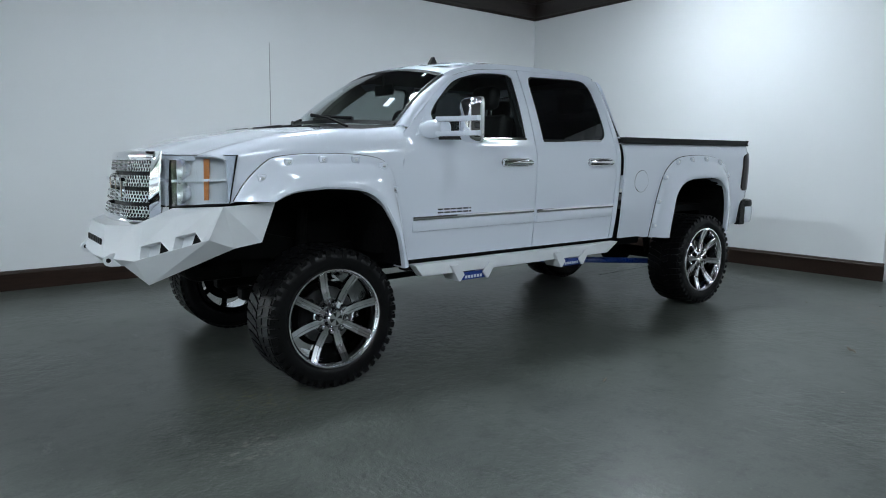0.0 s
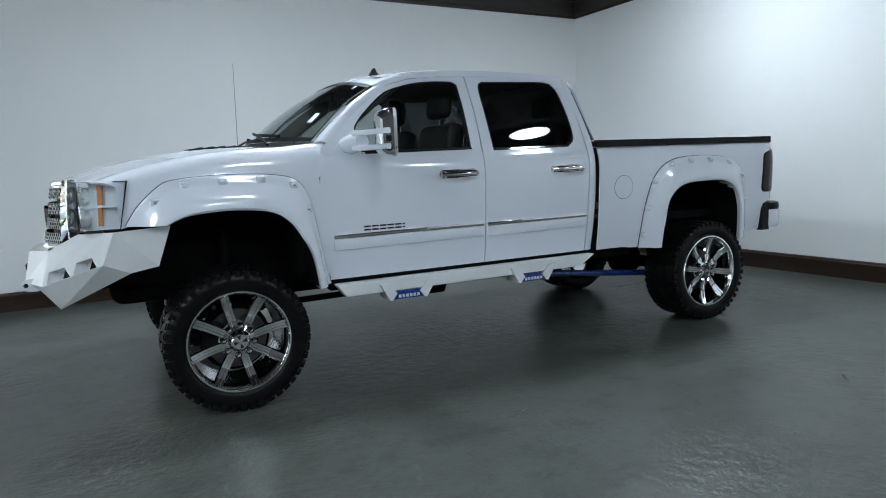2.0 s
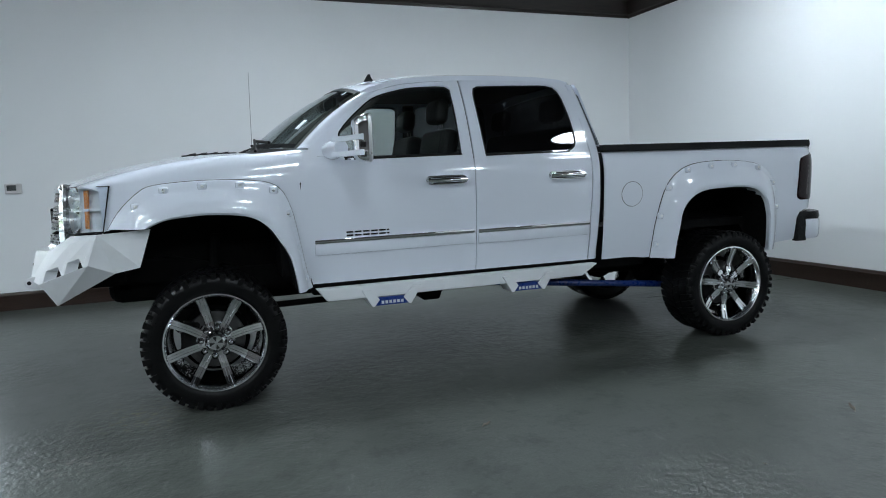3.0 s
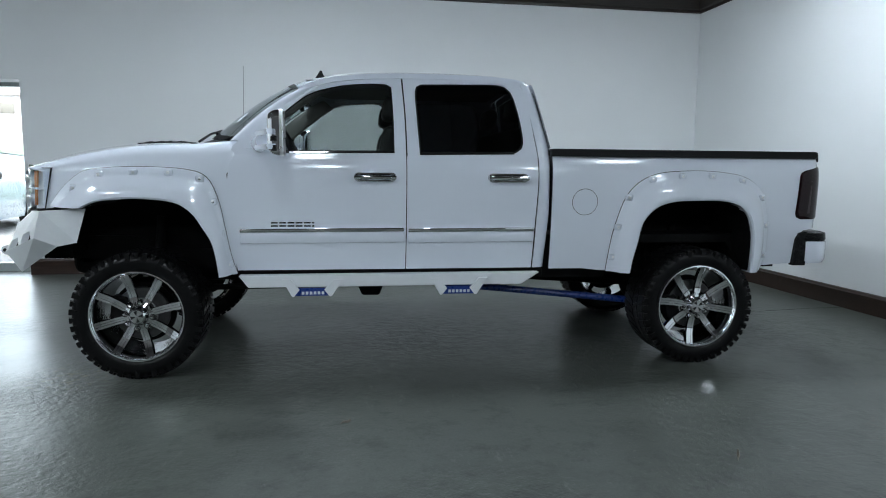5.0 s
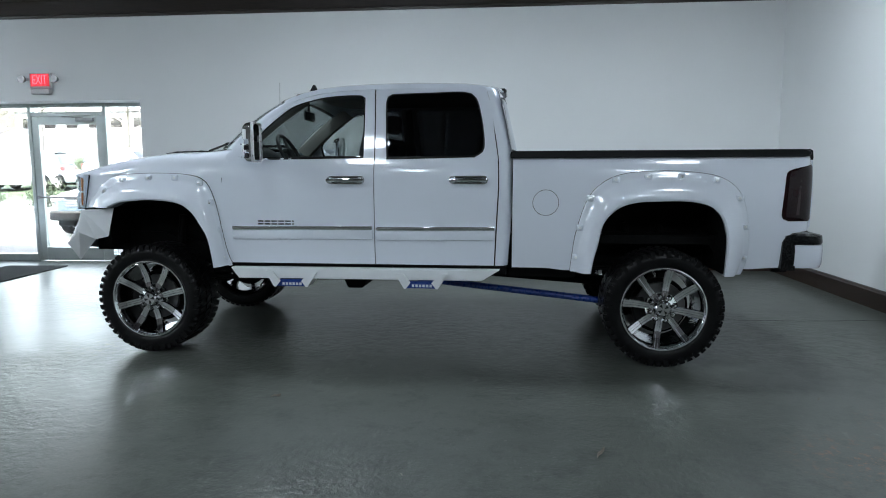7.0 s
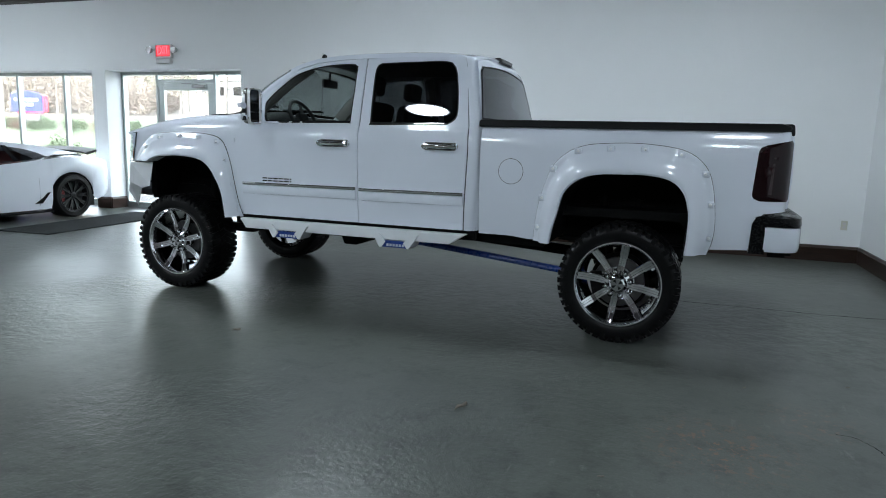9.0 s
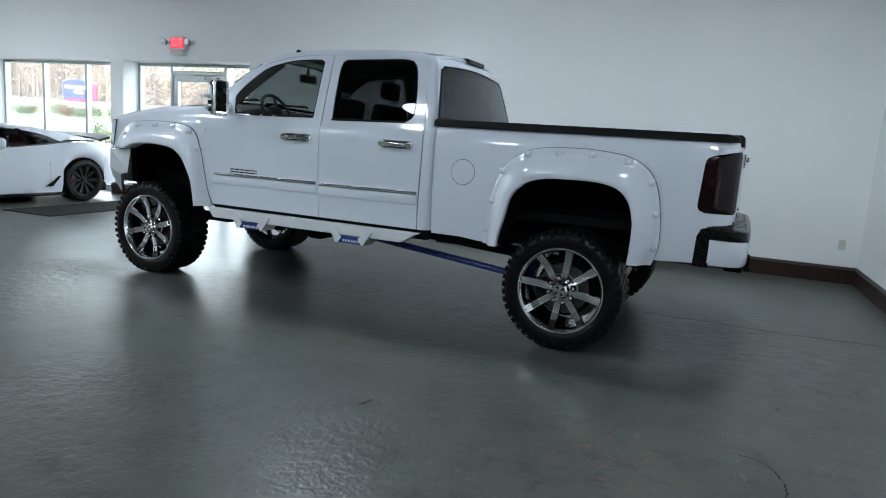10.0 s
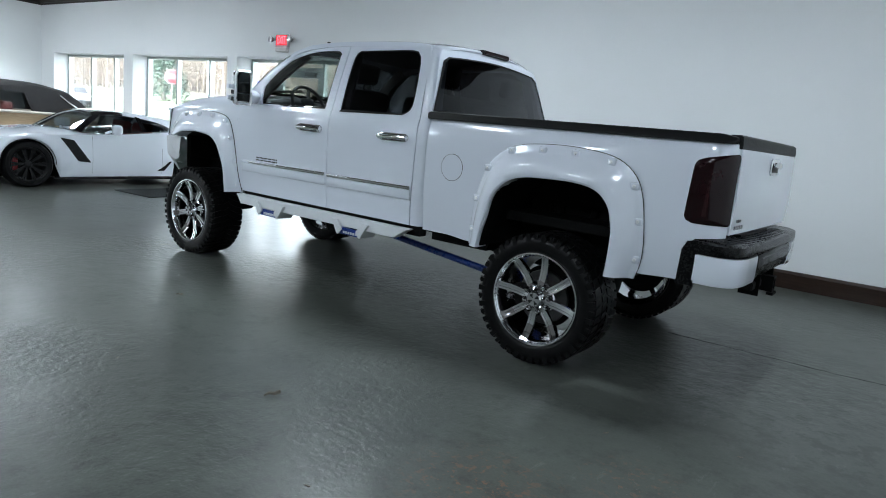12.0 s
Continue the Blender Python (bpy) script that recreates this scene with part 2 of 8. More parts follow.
# ---- mesh tools ----
def part(name, bm, material, parent=None, label="", smooth=None, category="", kind=""):
    """Links a bmesh as one mesh object under a thing or a part."""
    bmesh.ops.recalc_face_normals(bm, faces=bm.faces[:])
    me = bpy.data.meshes.new(name)
    bm.to_mesh(me)
    bm.free()
    for m in (material if isinstance(material, (list, tuple)) else [material]):
        me.materials.append(m)
    if smooth is not None:
        me.shade_smooth()
        me.set_sharp_from_angle(angle=radians(smooth))
    ob = new(name, me)
    if parent is not None:
        ob.parent = parent
    return tagged(ob, label, category, "", kind)


def thing(name, label, category, group="", kind=""):
    return tagged(new(name), label, category, group, kind)


def rest(root, x, y, z):
    """Sets a thing's root at its base without moving its parts."""
    root.location = (x, y, z)
    for c in root.children:
        c.matrix_parent_inverse = Matrix.Translation((-x, -y, -z))
    return root


def mirrored(ob, name=None, parent=None):
    """The same part on the truck's other side."""
    kids = list(ob.children)
    me = ob.data.copy()
    me.transform(Matrix.Translation((0, 2 * YC, 0)) @ Matrix.Diagonal((1, -1, 1, 1)))
    me.flip_normals()
    o = new(name or ob.name.split(".")[0], me)
    o.parent = parent if parent is not None else ob.parent
    if "label" in ob:
        o["label"] = ob["label"]
    for c in kids:
        mirrored(c, None, o)
    return o


def B():
    return bmesh.new()


def box(bm, x0, x1, y0, y1, z0, z1, bevel=0.0, seg=2, m=None):
    r = bmesh.ops.create_cube(bm, size=1.0)
    vs = r["verts"]
    for v in vs:
        v.co = Vector(((x0 + x1) / 2 + v.co.x * (x1 - x0), (y0 + y1) / 2 + v.co.y * (y1 - y0), (z0 + z1) / 2 + v.co.z * (z1 - z0)))
    if bevel:
        es = list({e for v in vs for e in v.link_edges})
        g = bmesh.ops.bevel(bm, geom=es, offset=bevel, segments=seg, profile=0.5, affect='EDGES')
        vs = [v for v in g["verts"]] + [v for v in vs if v.is_valid]
    if m is not None:
        bmesh.ops.transform(bm, matrix=m, verts=list({v for v in vs if v.is_valid}))
    return vs


def grid(bm, rows, closed=False, mat=0):
    """Faces over rows of points; closed joins each row's end to its start."""
    vs = [[bm.verts.new(p) for p in r] for r in rows]
    n = len(rows[0])
    for i in range(len(vs) - 1):
        for j in range(n if closed else n - 1):
            k = (j + 1) % n
            try:
                f = bm.faces.new((vs[i][j], vs[i][k], vs[i + 1][k], vs[i + 1][j]))
                f.material_index = mat
            except ValueError:
                pass
    return vs


def cap(bm, ring):
    try:
        bm.faces.new(ring)
    except ValueError:
        pass


def lathe(bm, profile, centre, n=48, axis="y", closed=False):
    """Turns (radius, along) points round an axis through centre."""
    rows = []
    for r, a in profile:
        row = []
        for i in range(n):
            c, s = r * math.cos(2 * math.pi * i / n), r * math.sin(2 * math.pi * i / n)
            p = {"y": (c, a, s), "x": (a, c, s), "z": (c, s, a)}[axis]
            row.append(Vector(centre) + Vector(p))
        rows.append(row)
    if closed:
        rows.append(rows[0])
    vs = grid(bm, rows, True)
    if closed:
        bmesh.ops.remove_doubles(bm, verts=[v for r in (vs[0], vs[-1]) for v in r], dist=1e-6)
    return vs


def tube(bm, pts, r, n=10, caps=True):
    pts = [Vector(p) for p in pts]
    rows = []
    for i, p in enumerate(pts):
        d = (pts[min(i + 1, len(pts) - 1)] - pts[max(i - 1, 0)]).normalized()
        up = Vector((0, 0, 1)) if abs(d.z) < 0.9 else Vector((1, 0, 0))
        a = d.cross(up).normalized()
        b = d.cross(a)
        rr = r[i] if isinstance(r, (list, tuple)) else r
        rows.append([p + rr * (a * math.cos(2 * math.pi * k / n) + b * math.sin(2 * math.pi * k / n)) for k in range(n)])
    vs = grid(bm, rows, True)
    if caps:
        cap(bm, vs[0])
        cap(bm, vs[-1])
    return vs


def prism(bm, outline, to3, d0, d1, bevel=0.0, seg=2):
    """A flat outline (a, b) given depth; to3(a, b, d) places it."""
    lo = [bm.verts.new(to3(a, b, d0)) for a, b in outline]
    hi = [bm.verts.new(to3(a, b, d1)) for a, b in outline]
    n = len(outline)
    fs = [bm.faces.new(lo), bm.faces.new(hi)]
    for i in range(n):
        fs.append(bm.faces.new((lo[i], lo[(i + 1) % n], hi[(i + 1) % n], hi[i])))
    if bevel:
        es = list({e for f in fs for e in f.edges})
        bmesh.ops.bevel(bm, geom=es, offset=bevel, segments=seg, profile=0.5, affect='EDGES')


def resample(pts, n, curve=True):
    """n points evenly along a polyline, rounded at its knees by Catmull-Rom when curve is set."""
    pts = [Vector(p) for p in pts]
    fine = []
    if curve and len(pts) > 2:
        for i in range(len(pts) - 1):
            p0, p1, p2, p3 = pts[max(i - 1, 0)], pts[i], pts[i + 1], pts[min(i + 2, len(pts) - 1)]
            for k in range(8):
                u = k / 8
                fine.append(0.5 * ((2 * p1) + (p2 - p0) * u + (2 * p0 - 5 * p1 + 4 * p2 - p3) * u * u + (3 * p1 - p0 - 3 * p2 + p3) * u ** 3))
        fine.append(pts[-1])
    else:
        fine = pts
    acc = [0.0]
    for a, b in zip(fine, fine[1:]):
        acc.append(acc[-1] + (b - a).length)
    out = []
    for k in range(n):
        s = acc[-1] * k / (n - 1)
        i = max(0, min(len(acc) - 2, int(np.searchsorted(acc, s, side="right")) - 1))
        d = acc[i + 1] - acc[i]
        out.append(fine[i].lerp(fine[i + 1], (s - acc[i]) / d if d else 0))
    return out


def thicken(bm, d, out=None):
    """Gives an open sheet a back, d behind its face, and closes its rim. out: which way the face looks."""
    faces = bm.faces[:]
    bmesh.ops.recalc_face_normals(bm, faces=faces)
    if out is not None and sum(f.normal.dot(Vector(out)) * f.calc_area() for f in faces) < 0:
        bmesh.ops.reverse_faces(bm, faces=faces)
    bm.normal_update()
    rim = [e for e in bm.edges if len(e.link_faces) == 1]
    back = {v: bm.verts.new(v.co - v.normal * d) for v in bm.verts[:]}
    for f in faces:
        bm.faces.new([back[v] for v in reversed(f.verts)])
    for e in rim:
        a, b = e.verts
        bm.faces.new((a, b, back[b], back[a]))


def ease(x, xs, ys):
    return float(np.interp(x, xs, ys))


def smooth_curve(xs, ys):
    """A curve through points that bends without overshooting; returns a function."""
    xs, ys = [float(v) for v in xs], [float(v) for v in ys]
    d = [(b - a) / (q - p) for p, q, a, b in zip(xs, xs[1:], ys, ys[1:])]
    m = [d[0]] + [0.0 if a * b <= 0 else 2 * a * b / (a + b) for a, b in zip(d, d[1:])] + [d[-1]]
    def at(x):
        x = min(max(x, xs[0]), xs[-1])
        i = min(len(d) - 1, max(0, int(np.searchsorted(xs, x, side="right")) - 1))
        h = xs[i + 1] - xs[i]
        t = (x - xs[i]) / h
        return ys[i] * (1 + 2 * t) * (1 - t) ** 2 + m[i] * h * t * (1 - t) ** 2 + ys[i + 1] * t * t * (3 - 2 * t) + m[i + 1] * h * t * t * (t - 1)
    return at


# ---- the room ----
def in_room(ob):
    ob.matrix_basis = ROOM
    return ob


LEFT, FRONT, STEP = -20.28, -15.0, -5.45
GLASS_Y, HEAD = 0.40, 2.48
DOOR_BAY, MID_BAY, FAR_BAY = (-12.03, -9.17), (-15.81, -12.34), (-19.60, -16.20)

bm = B()
box(bm, LEFT - 0.25, 0.45, FRONT - 0.25, 0.55, -0.2, 0.0)
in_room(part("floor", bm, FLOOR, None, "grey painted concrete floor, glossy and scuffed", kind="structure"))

bm = B()
box(bm, LEFT, 0.25, 0.0, 0.5, HEAD, CEIL)                       # above the openings
for a, b in ((DOOR_BAY[1], 0.25), (MID_BAY[1], DOOR_BAY[0]), (FAR_BAY[1], MID_BAY[0]), (LEFT, FAR_BAY[0])):
    box(bm, a, b, 0.0, 0.5, 0.0, HEAD)
bmesh.ops.remove_doubles(bm, verts=bm.verts[:], dist=1e-4)
in_room(part("wall_north", bm, WALL, None, "plain white painted showroom wall with deep window bays", kind="structure"))
bm = B()
box(bm, 0.0, 0.25, STEP, 0.0, 0.0, CEIL)
box(bm, 0.25, 0.50, FRONT, STEP, 0.0, CEIL)
in_room(part("wall_east", bm, WALL, None, "plain white painted wall that steps back", kind="structure"))
bm = B()
box(bm, LEFT - 0.25, LEFT, FRONT, 0.5, 0.0, CEIL)
in_room(part("wall_west", bm, WALL, None, "plain white painted wall", kind="structure"))
bm = B()
box(bm, LEFT - 0.25, 0.5, FRONT - 0.25, FRONT, 0.0, CEIL)
in_room(part("wall_south", bm, plain("dark_wall_paint", (0.09, 0.085, 0.08), 0.6), None, "plain dark painted wall", kind="structure"))
bm = B()
box(bm, LEFT - 0.25, 0.5, FRONT - 0.25, 0.5, CEIL, CEIL + 0.2)
in_room(part("ceiling", bm, CEILING, None, "dark brown-black ceiling", kind="structure"))


def run(bm, profile, a, b, inward, turn_a=0, turn_b=0):
    """A moulding from a to b along a wall; inward points into the room; the ends are mitred by turn."""
    a, b, n = Vector((*a, 0)), Vector((*b, 0)), Vector((*inward, 0))
    d = (b - a).normalized()
    ra = [a + n * o + d * o * turn_a + Vector((0, 0, z)) for o, z in profile]
    rb = [b + n * o - d * o * turn_b + Vector((0, 0, z)) for o, z in profile]
    vs = grid(bm, [ra, rb], True)
    cap(bm, vs[0])
    cap(bm, vs[1])


CROWN_PROFILE = [(0, 3.68), (0.018, 3.68), (0.022, 3.715), (0.045, 3.73), (0.055, 3.75), (0.075, 3.83), (0.13, 3.90), (0.16, 3.91), (0.165, CEIL), (0, CEIL)]
bm = B()
run(bm, CROWN_PROFILE, (LEFT, 0), (0, 0), (0, -1), 1, 1)
run(bm, CROWN_PROFILE, (0, 0), (0, STEP), (-1, 0), 1, 0)
run(bm, CROWN_PROFILE, (LEFT, FRONT), (LEFT, 0), (1, 0), 0, 1)
in_room(part("crown_trim", bm, CROWN, None, "dark stained wooden crown moulding under the ceiling", 30, kind="structure"))

BASE_PROFILE = [(0, 0), (0.020, 0), (0.020, 0.150), (0.024, 0.158), (0.024, 0.176), (0.016, 0.184), (0.012, 0.200), (0, 0.208)]
bm = B()
run(bm, BASE_PROFILE, (DOOR_BAY[1], 0), (0, 0), (0, -1), 0, 1)
run(bm, BASE_PROFILE, (0, 0), (0, STEP - 0.02), (-1, 0), 1, 0)
run(bm, BASE_PROFILE, (MID_BAY[1], 0), (DOOR_BAY[0], 0), (0, -1))
run(bm, BASE_PROFILE, (DOOR_BAY[0], 0), (DOOR_BAY[0], 0.36), (1, 0))
run(bm, BASE_PROFILE, (FAR_BAY[1], 0), (MID_BAY[0], 0), (0, -1))
run(bm, BASE_PROFILE, (MID_BAY[0], 0), (MID_BAY[0], 0.36), (1, 0))
run(bm, BASE_PROFILE, (LEFT, 0), (FAR_BAY[0], 0), (0, -1))
run(bm, BASE_PROFILE, (LEFT, FRONT), (LEFT, 0), (1, 0), 0, 1)
run(bm, BASE_PROFILE, (0.25, STEP), (0.25, FRONT), (-1, 0))
in_room(part("baseboard", bm, BASE, None, "dark brown stained wooden baseboard", 30, kind="structure"))


def storefront(name, bay, posts, label, door=None):
    """Aluminium framing with glass between the posts, set back in its bay."""
    root = in_room(thing(name, label, "window", kind="structure"))
    y0, y1 = GLASS_Y - 0.05, GLASS_Y + 0.06
    xs = [bay[0]] + list(posts) + [bay[1]]
    for i, x in enumerate(xs):
        bm = B()
        w = 0.055
        x0, x1 = (x, x + w) if i == 0 else (x - w, x) if i == len(xs) - 1 else (x - w / 2, x + w / 2)
        box(bm, x0, x1, y0, y1, 0.0, HEAD, 0.004, 1)
        part("window_post", bm, ALU, root)
    for i in range(len(xs) - 1):
        a, b = xs[i] + (0.055 if i == 0 else 0.0275), xs[i + 1] - (0.055 if i == len(xs) - 2 else 0.0275)
        leaf = door == i
        for z0, z1 in (((HEAD - 0.055, HEAD), (2.29, 2.35)) if leaf else ((HEAD - 0.055, HEAD), (0.0, 0.11))):
            bm = B()
            box(bm, a, b, y0 + 0.003, y1 - 0.003, z0, z1, 0.004, 1)
            part("window_rail", bm, ALU, root)
        bm = B()
        box(bm, a + 0.002, b - 0.002, GLASS_Y, GLASS_Y + 0.008, 2.352 if leaf else 0.112, HEAD - 0.057)
        g = part("pane", bm, GLASS_CLEAR, root)
        g.visible_shadow = False
        if leaf:
            dr = in_room(thing("door_1", "aluminium framed glass exit door, closed, with push bar and closer", "door", kind="structure"))
            for n, x0, x1, z0, z1 in (("stile", a + 0.004, a + 0.115, 0.012, 2.285), ("stile", b - 0.115, b - 0.004, 0.012, 2.285), ("top_rail", a + 0.115, b - 0.115, 2.16, 2.285), ("bottom_rail", a + 0.115, b - 0.115, 0.012, 0.22)):
                bm = B()
                box(bm, x0, x1, y0 + 0.012, y1 - 0.03, z0, z1, 0.005, 1)
                part(n, bm, ALU, dr)
            bm = B()
            box(bm, a + 0.117, b - 0.117, GLASS_Y, GLASS_Y + 0.008, 0.222, 2.158)
            g = part("pane", bm, GLASS_CLEAR, dr)
            g.visible_shadow = False
            bm = B()
            tube(bm, [(a + 0.07, y0 - 0.05, 1.02), (b - 0.07, y0 - 0.05, 1.02)], 0.016, 12)
            for x in (a + 0.075, b - 0.075):
                box(bm, x - 0.02, x + 0.02, y0 - 0.06, y0 + 0.014, 0.99, 1.05, 0.004, 1)
            part("push_bar", bm, STEEL, dr, "dull metal push bar")
            bm = B()
            box(bm, b - 0.42, b - 0.14, y0 - 0.045, y0 + 0.012, 2.20, 2.255, 0.006, 2)
            tube(bm, [(b - 0.30, y0 - 0.03, 2.262), (b - 0.62, y0 - 0.06, 2.272)], 0.008, 8)
            part("door_closer", bm, STEEL, dr)
    return root


storefront("window_1", DOOR_BAY, (-11.21, -9.97), "aluminium storefront glazing round an exit door", door=1)
storefront("window_2", MID_BAY, (-14.61, -13.41), "aluminium framed showroom window with three panes")
storefront("window_3", FAR_BAY, (-18.36, -17.26), "aluminium framed showroom window with three panes")


# ---- ceiling lights ----
def disc_light(x, y, lit):
    """A round flush dish with a lit diffuser."""
    root = thing("ceiling_light", "round white ceiling light, lit", "ceiling light", "ceiling lights")
    bm = B()
    lathe(bm, [(0.10, 0.0), (0.26, -0.03), (0.320, -0.07), (0.314, -0.085), (0.298, -0.075)], (0, 0, 0), 36, "z")
    part("dish", bm, EXIT_BOX, root, smooth=40)
    bm = B()
    vs = lathe(bm, [(0.296, -0.074), (0.280, -0.11), (0.19, -0.15), (0.06, -0.162)], (0, 0, 0), 20, "z")
    cap(bm, vs[-1])
    part("diffuser", bm, lit, root, smooth=40)
    root.matrix_basis = Matrix.Translation((x, y, CEIL - 0.002))
    return root


for px in (4.85, 0.82, -3.2, -7.2, -11.2):
    for py in (1.15, -2.86, -6.9):
        if (px, py) != (-3.2, 1.15):          # this one is out
            disc_light(px, py, PANEL_DIM if py == -2.86 and px > 0 else PANEL_FAR if px < -6 or py < -5 or (px, py) == (-3.2, -2.86) else PANEL_SIDE if (px, py) == (4.85, 1.15) else PANEL)


def spot_light(x, y):
    root = thing("spot_light", "small round white ceiling spot, lit", "ceiling light", "ceiling spots")
    bm = B()
    lathe(bm, [(0.07, 0.0), (0.075, -0.10), (0.062, -0.10), (0.058, -0.06)], (0, 0, 0), 20, "z")
    part("housing", bm, EXIT_BOX, root, smooth=40)
    bm = B()
    vs = lathe(bm, [(0.058, -0.06), (0.02, -0.072)], (0, 0, 0), 20, "z")
    cap(bm, vs[-1])
    part("bulb", bm, SPOT, root)
    root.matrix_basis = Matrix.Translation((x, y, CEIL - 0.002))


for px, py in ((-3.4, -4.4), (-3.9, -4.8), (-3.3, -5.2), (-4.4, -5.2), (-3.8, -5.7), (-4.6, -5.9)):
    spot_light(px, py)


# ---- fittings on the walls and floor ----
def exit_sign():
    root = in_room(thing("exit_sign", "lit red exit sign with twin emergency lamps on the wall", "exit sign"))
    bm = B()
    box(bm, -0.17, 0.17, -0.06, 0.0, -0.115, 0.115, 0.01, 2)
    part("housing", bm, EXIT_BOX, root)
    bm = B()
    box(bm, -0.150, 0.150, -0.066, -0.061, -0.085, 0.098, 0.003, 1)
    part("face", bm, EXIT_FACE, root, "glowing red face")
    cu = bpy.data.curves.new("exit_letters", 'FONT')
    cu.body, cu.size, cu.align_x, cu.align_y, cu.extrude = "EXIT", 0.185, 'CENTER', 'CENTER', 0.003
    tmp = bpy.data.objects.new("exit_letters", cu)
    me = bpy.data.meshes.new_from_object(tmp)
    bpy.data.objects.remove(tmp)
    me.transform(Matrix.Translation((0, -0.070, 0.006)) @ pose(0, 0, 0, 90, 0, 0) @ Matrix.Diagonal((0.62, 1.05, 1, 1)))
    me.materials.clear()
    me.materials.append(EXIT_GLOW)
    t = new("letters", me)
    t.parent = root
    bm = B()
    box(bm, -0.15, 0.15, -0.075, 0.0, -0.20, -0.118, 0.012, 2)
    part("battery_box", bm, EXIT_BOX, root)
    for s in (-1, 1):
        bm = B()
        tube(bm, [(s * 0.17, -0.05, 0.02), (s * 0.215, -0.06, 0.02)], 0.018, 10)
        part("lamp_arm", bm, EXIT_BOX, root)
        bm = B()
        vs = lathe(bm, [(0.012, 0.02), (0.035, 0.015), (0.055, -0.03), (0.057, -0.06), (0.05, -0.06)], (s * 0.255, -0.06, 0.02), 18, "y")
        cap(bm, vs[-1])
        part("lamp_head", bm, STEEL, root, smooth=40)
    root.matrix_basis = ROOM @ Matrix.Translation((-10.68, -0.001, 2.775))


exit_sign()

root = thing("wall_outlet", "ivory power outlet cover low on the wall", "outlet")
bm = B()
box(bm, -0.037, 0.037, -0.009, 0.0, -0.06, 0.06, 0.004, 2)
part("cover_plate", bm, IVORY, root)
for dz in (-0.022, 0.022):
    bm = B()
    box(bm, -0.016, 0.016, -0.012, -0.0085, dz - 0.014, dz + 0.014, 0.003, 1)
    part("socket", bm, EXIT_BOX, root)
root.matrix_basis = ROOM @ Matrix.Translation((-0.20, -0.001, 0.475))

root = thing("thermostat", "pale thermostat with a dark display on the wall", "thermostat")
bm = B()
box(bm, -0.085, 0.085, -0.028, 0.0, -0.058, 0.058, 0.012, 3)
part("housing", bm, EXIT_BOX, root)
bm = B()
box(bm, -0.062, 0.030, -0.031, -0.0275, -0.022, 0.040, 0.003, 1)
part("display", bm, plain("dark_display", (0.05, 0.055, 0.055), 0.3), root, "dark grey display")
root.matrix_basis = Matrix.Translation((-2.085, 4.583, 1.40)) @ pose(0, 0, 0, 0, 0, 1.79)

bm = B()
box(bm, -0.46, 0.46, -1.35, 1.35, 0.0, 0.011, 0.004, 1)
root = part("floor_mat", bm, MAT, None, "dark grey entrance mat lying before the door", category="mat")
root.matrix_basis = Matrix.Translation((-4.26, 2.93, 0.001)) @ pose(0, 0, 0, 0, 0, 5)


def dry_leaf(x, y, size, turn):
    bm = B()
    n = 7
    rows = []
    for i in range(n):
        u = i / (n - 1)
        w = size * 0.11 * math.sin(math.pi * min(1, u * 1.02 + 0.02)) * (1 + 0.25 * math.sin(9 * u))
        rows.append([Vector((size * (u - 0.5), s * w, 0.003 + 0.25 * size * abs(s) ** 1.5 * (0.4 + 0.6 * u) + 0.1 * size * math.sin(5 * u) ** 2)) for s in (-1, -0.5, 0, 0.5, 1)])
    grid(bm, rows)
    thicken(bm, 0.0012)
    ob = part("dry_leaf", bm, LEAF, None, "small curled dry brown leaf on the floor", 60, "leaf")
    ob["group"] = "leaves on the floor"
    ob.matrix_basis = pose(x, y, 0.002, 0, 0, turn)


for px, py, s, turn in ((1.369, -0.932, 0.06, 20), (3.296, -1.576, 0.085, 60), (4.073, -2.02, 0.03, 10), (4.72, -0.62, 0.03, 50), (0.2, -1.9, 0.02, 80), (-0.6, -1.5, 0.02, 10), (5.30, -0.35, 0.025, 0), (2.35, -1.9, 0.02, 120)):
    dry_leaf(px, py, s, turn)


def crack(pts, width):
    bm = B()
    p = resample([(*q, 0) for q in pts], 40)
    rows = []
    for i, q in enumerate(p):
        w = width * (0.4 + 0.9 * noise.random())
        o = Vector(((noise.random() - 0.5) * 0.012, (noise.random() - 0.5) * 0.012, 0))
        d = (p[min(i + 1, len(p) - 1)] - p[max(i - 1, 0)]).normalized()
        n = Vector((-d.y, d.x, 0)) * w
        up = Vector((0, 0, 0.0015))
        rows.append([q + o + n + up, q + o - n + up])
    grid(bm, rows)
    ob = part("floor_crack", bm, CRACK, None, "fine dark crack in the floor paint", category="floor crack", kind="structure")
    return ob


crack([(5.10, -1.10), (5.20, -1.13), (5.28, -1.28), (5.29, -1.42), (5.27, -1.58)], 0.003)
crack([(4.30, 1.58), (4.9, 1.60), (5.5, 1.62), (6.1, 1.70), (6.5, 1.72)], 0.0065)


# ---- the pickup truck: x runs from nose to tail, its near side faces -y ----
truck = thing("pickup_truck", "white lifted crew cab pickup truck with chrome wheels", "pickup truck")


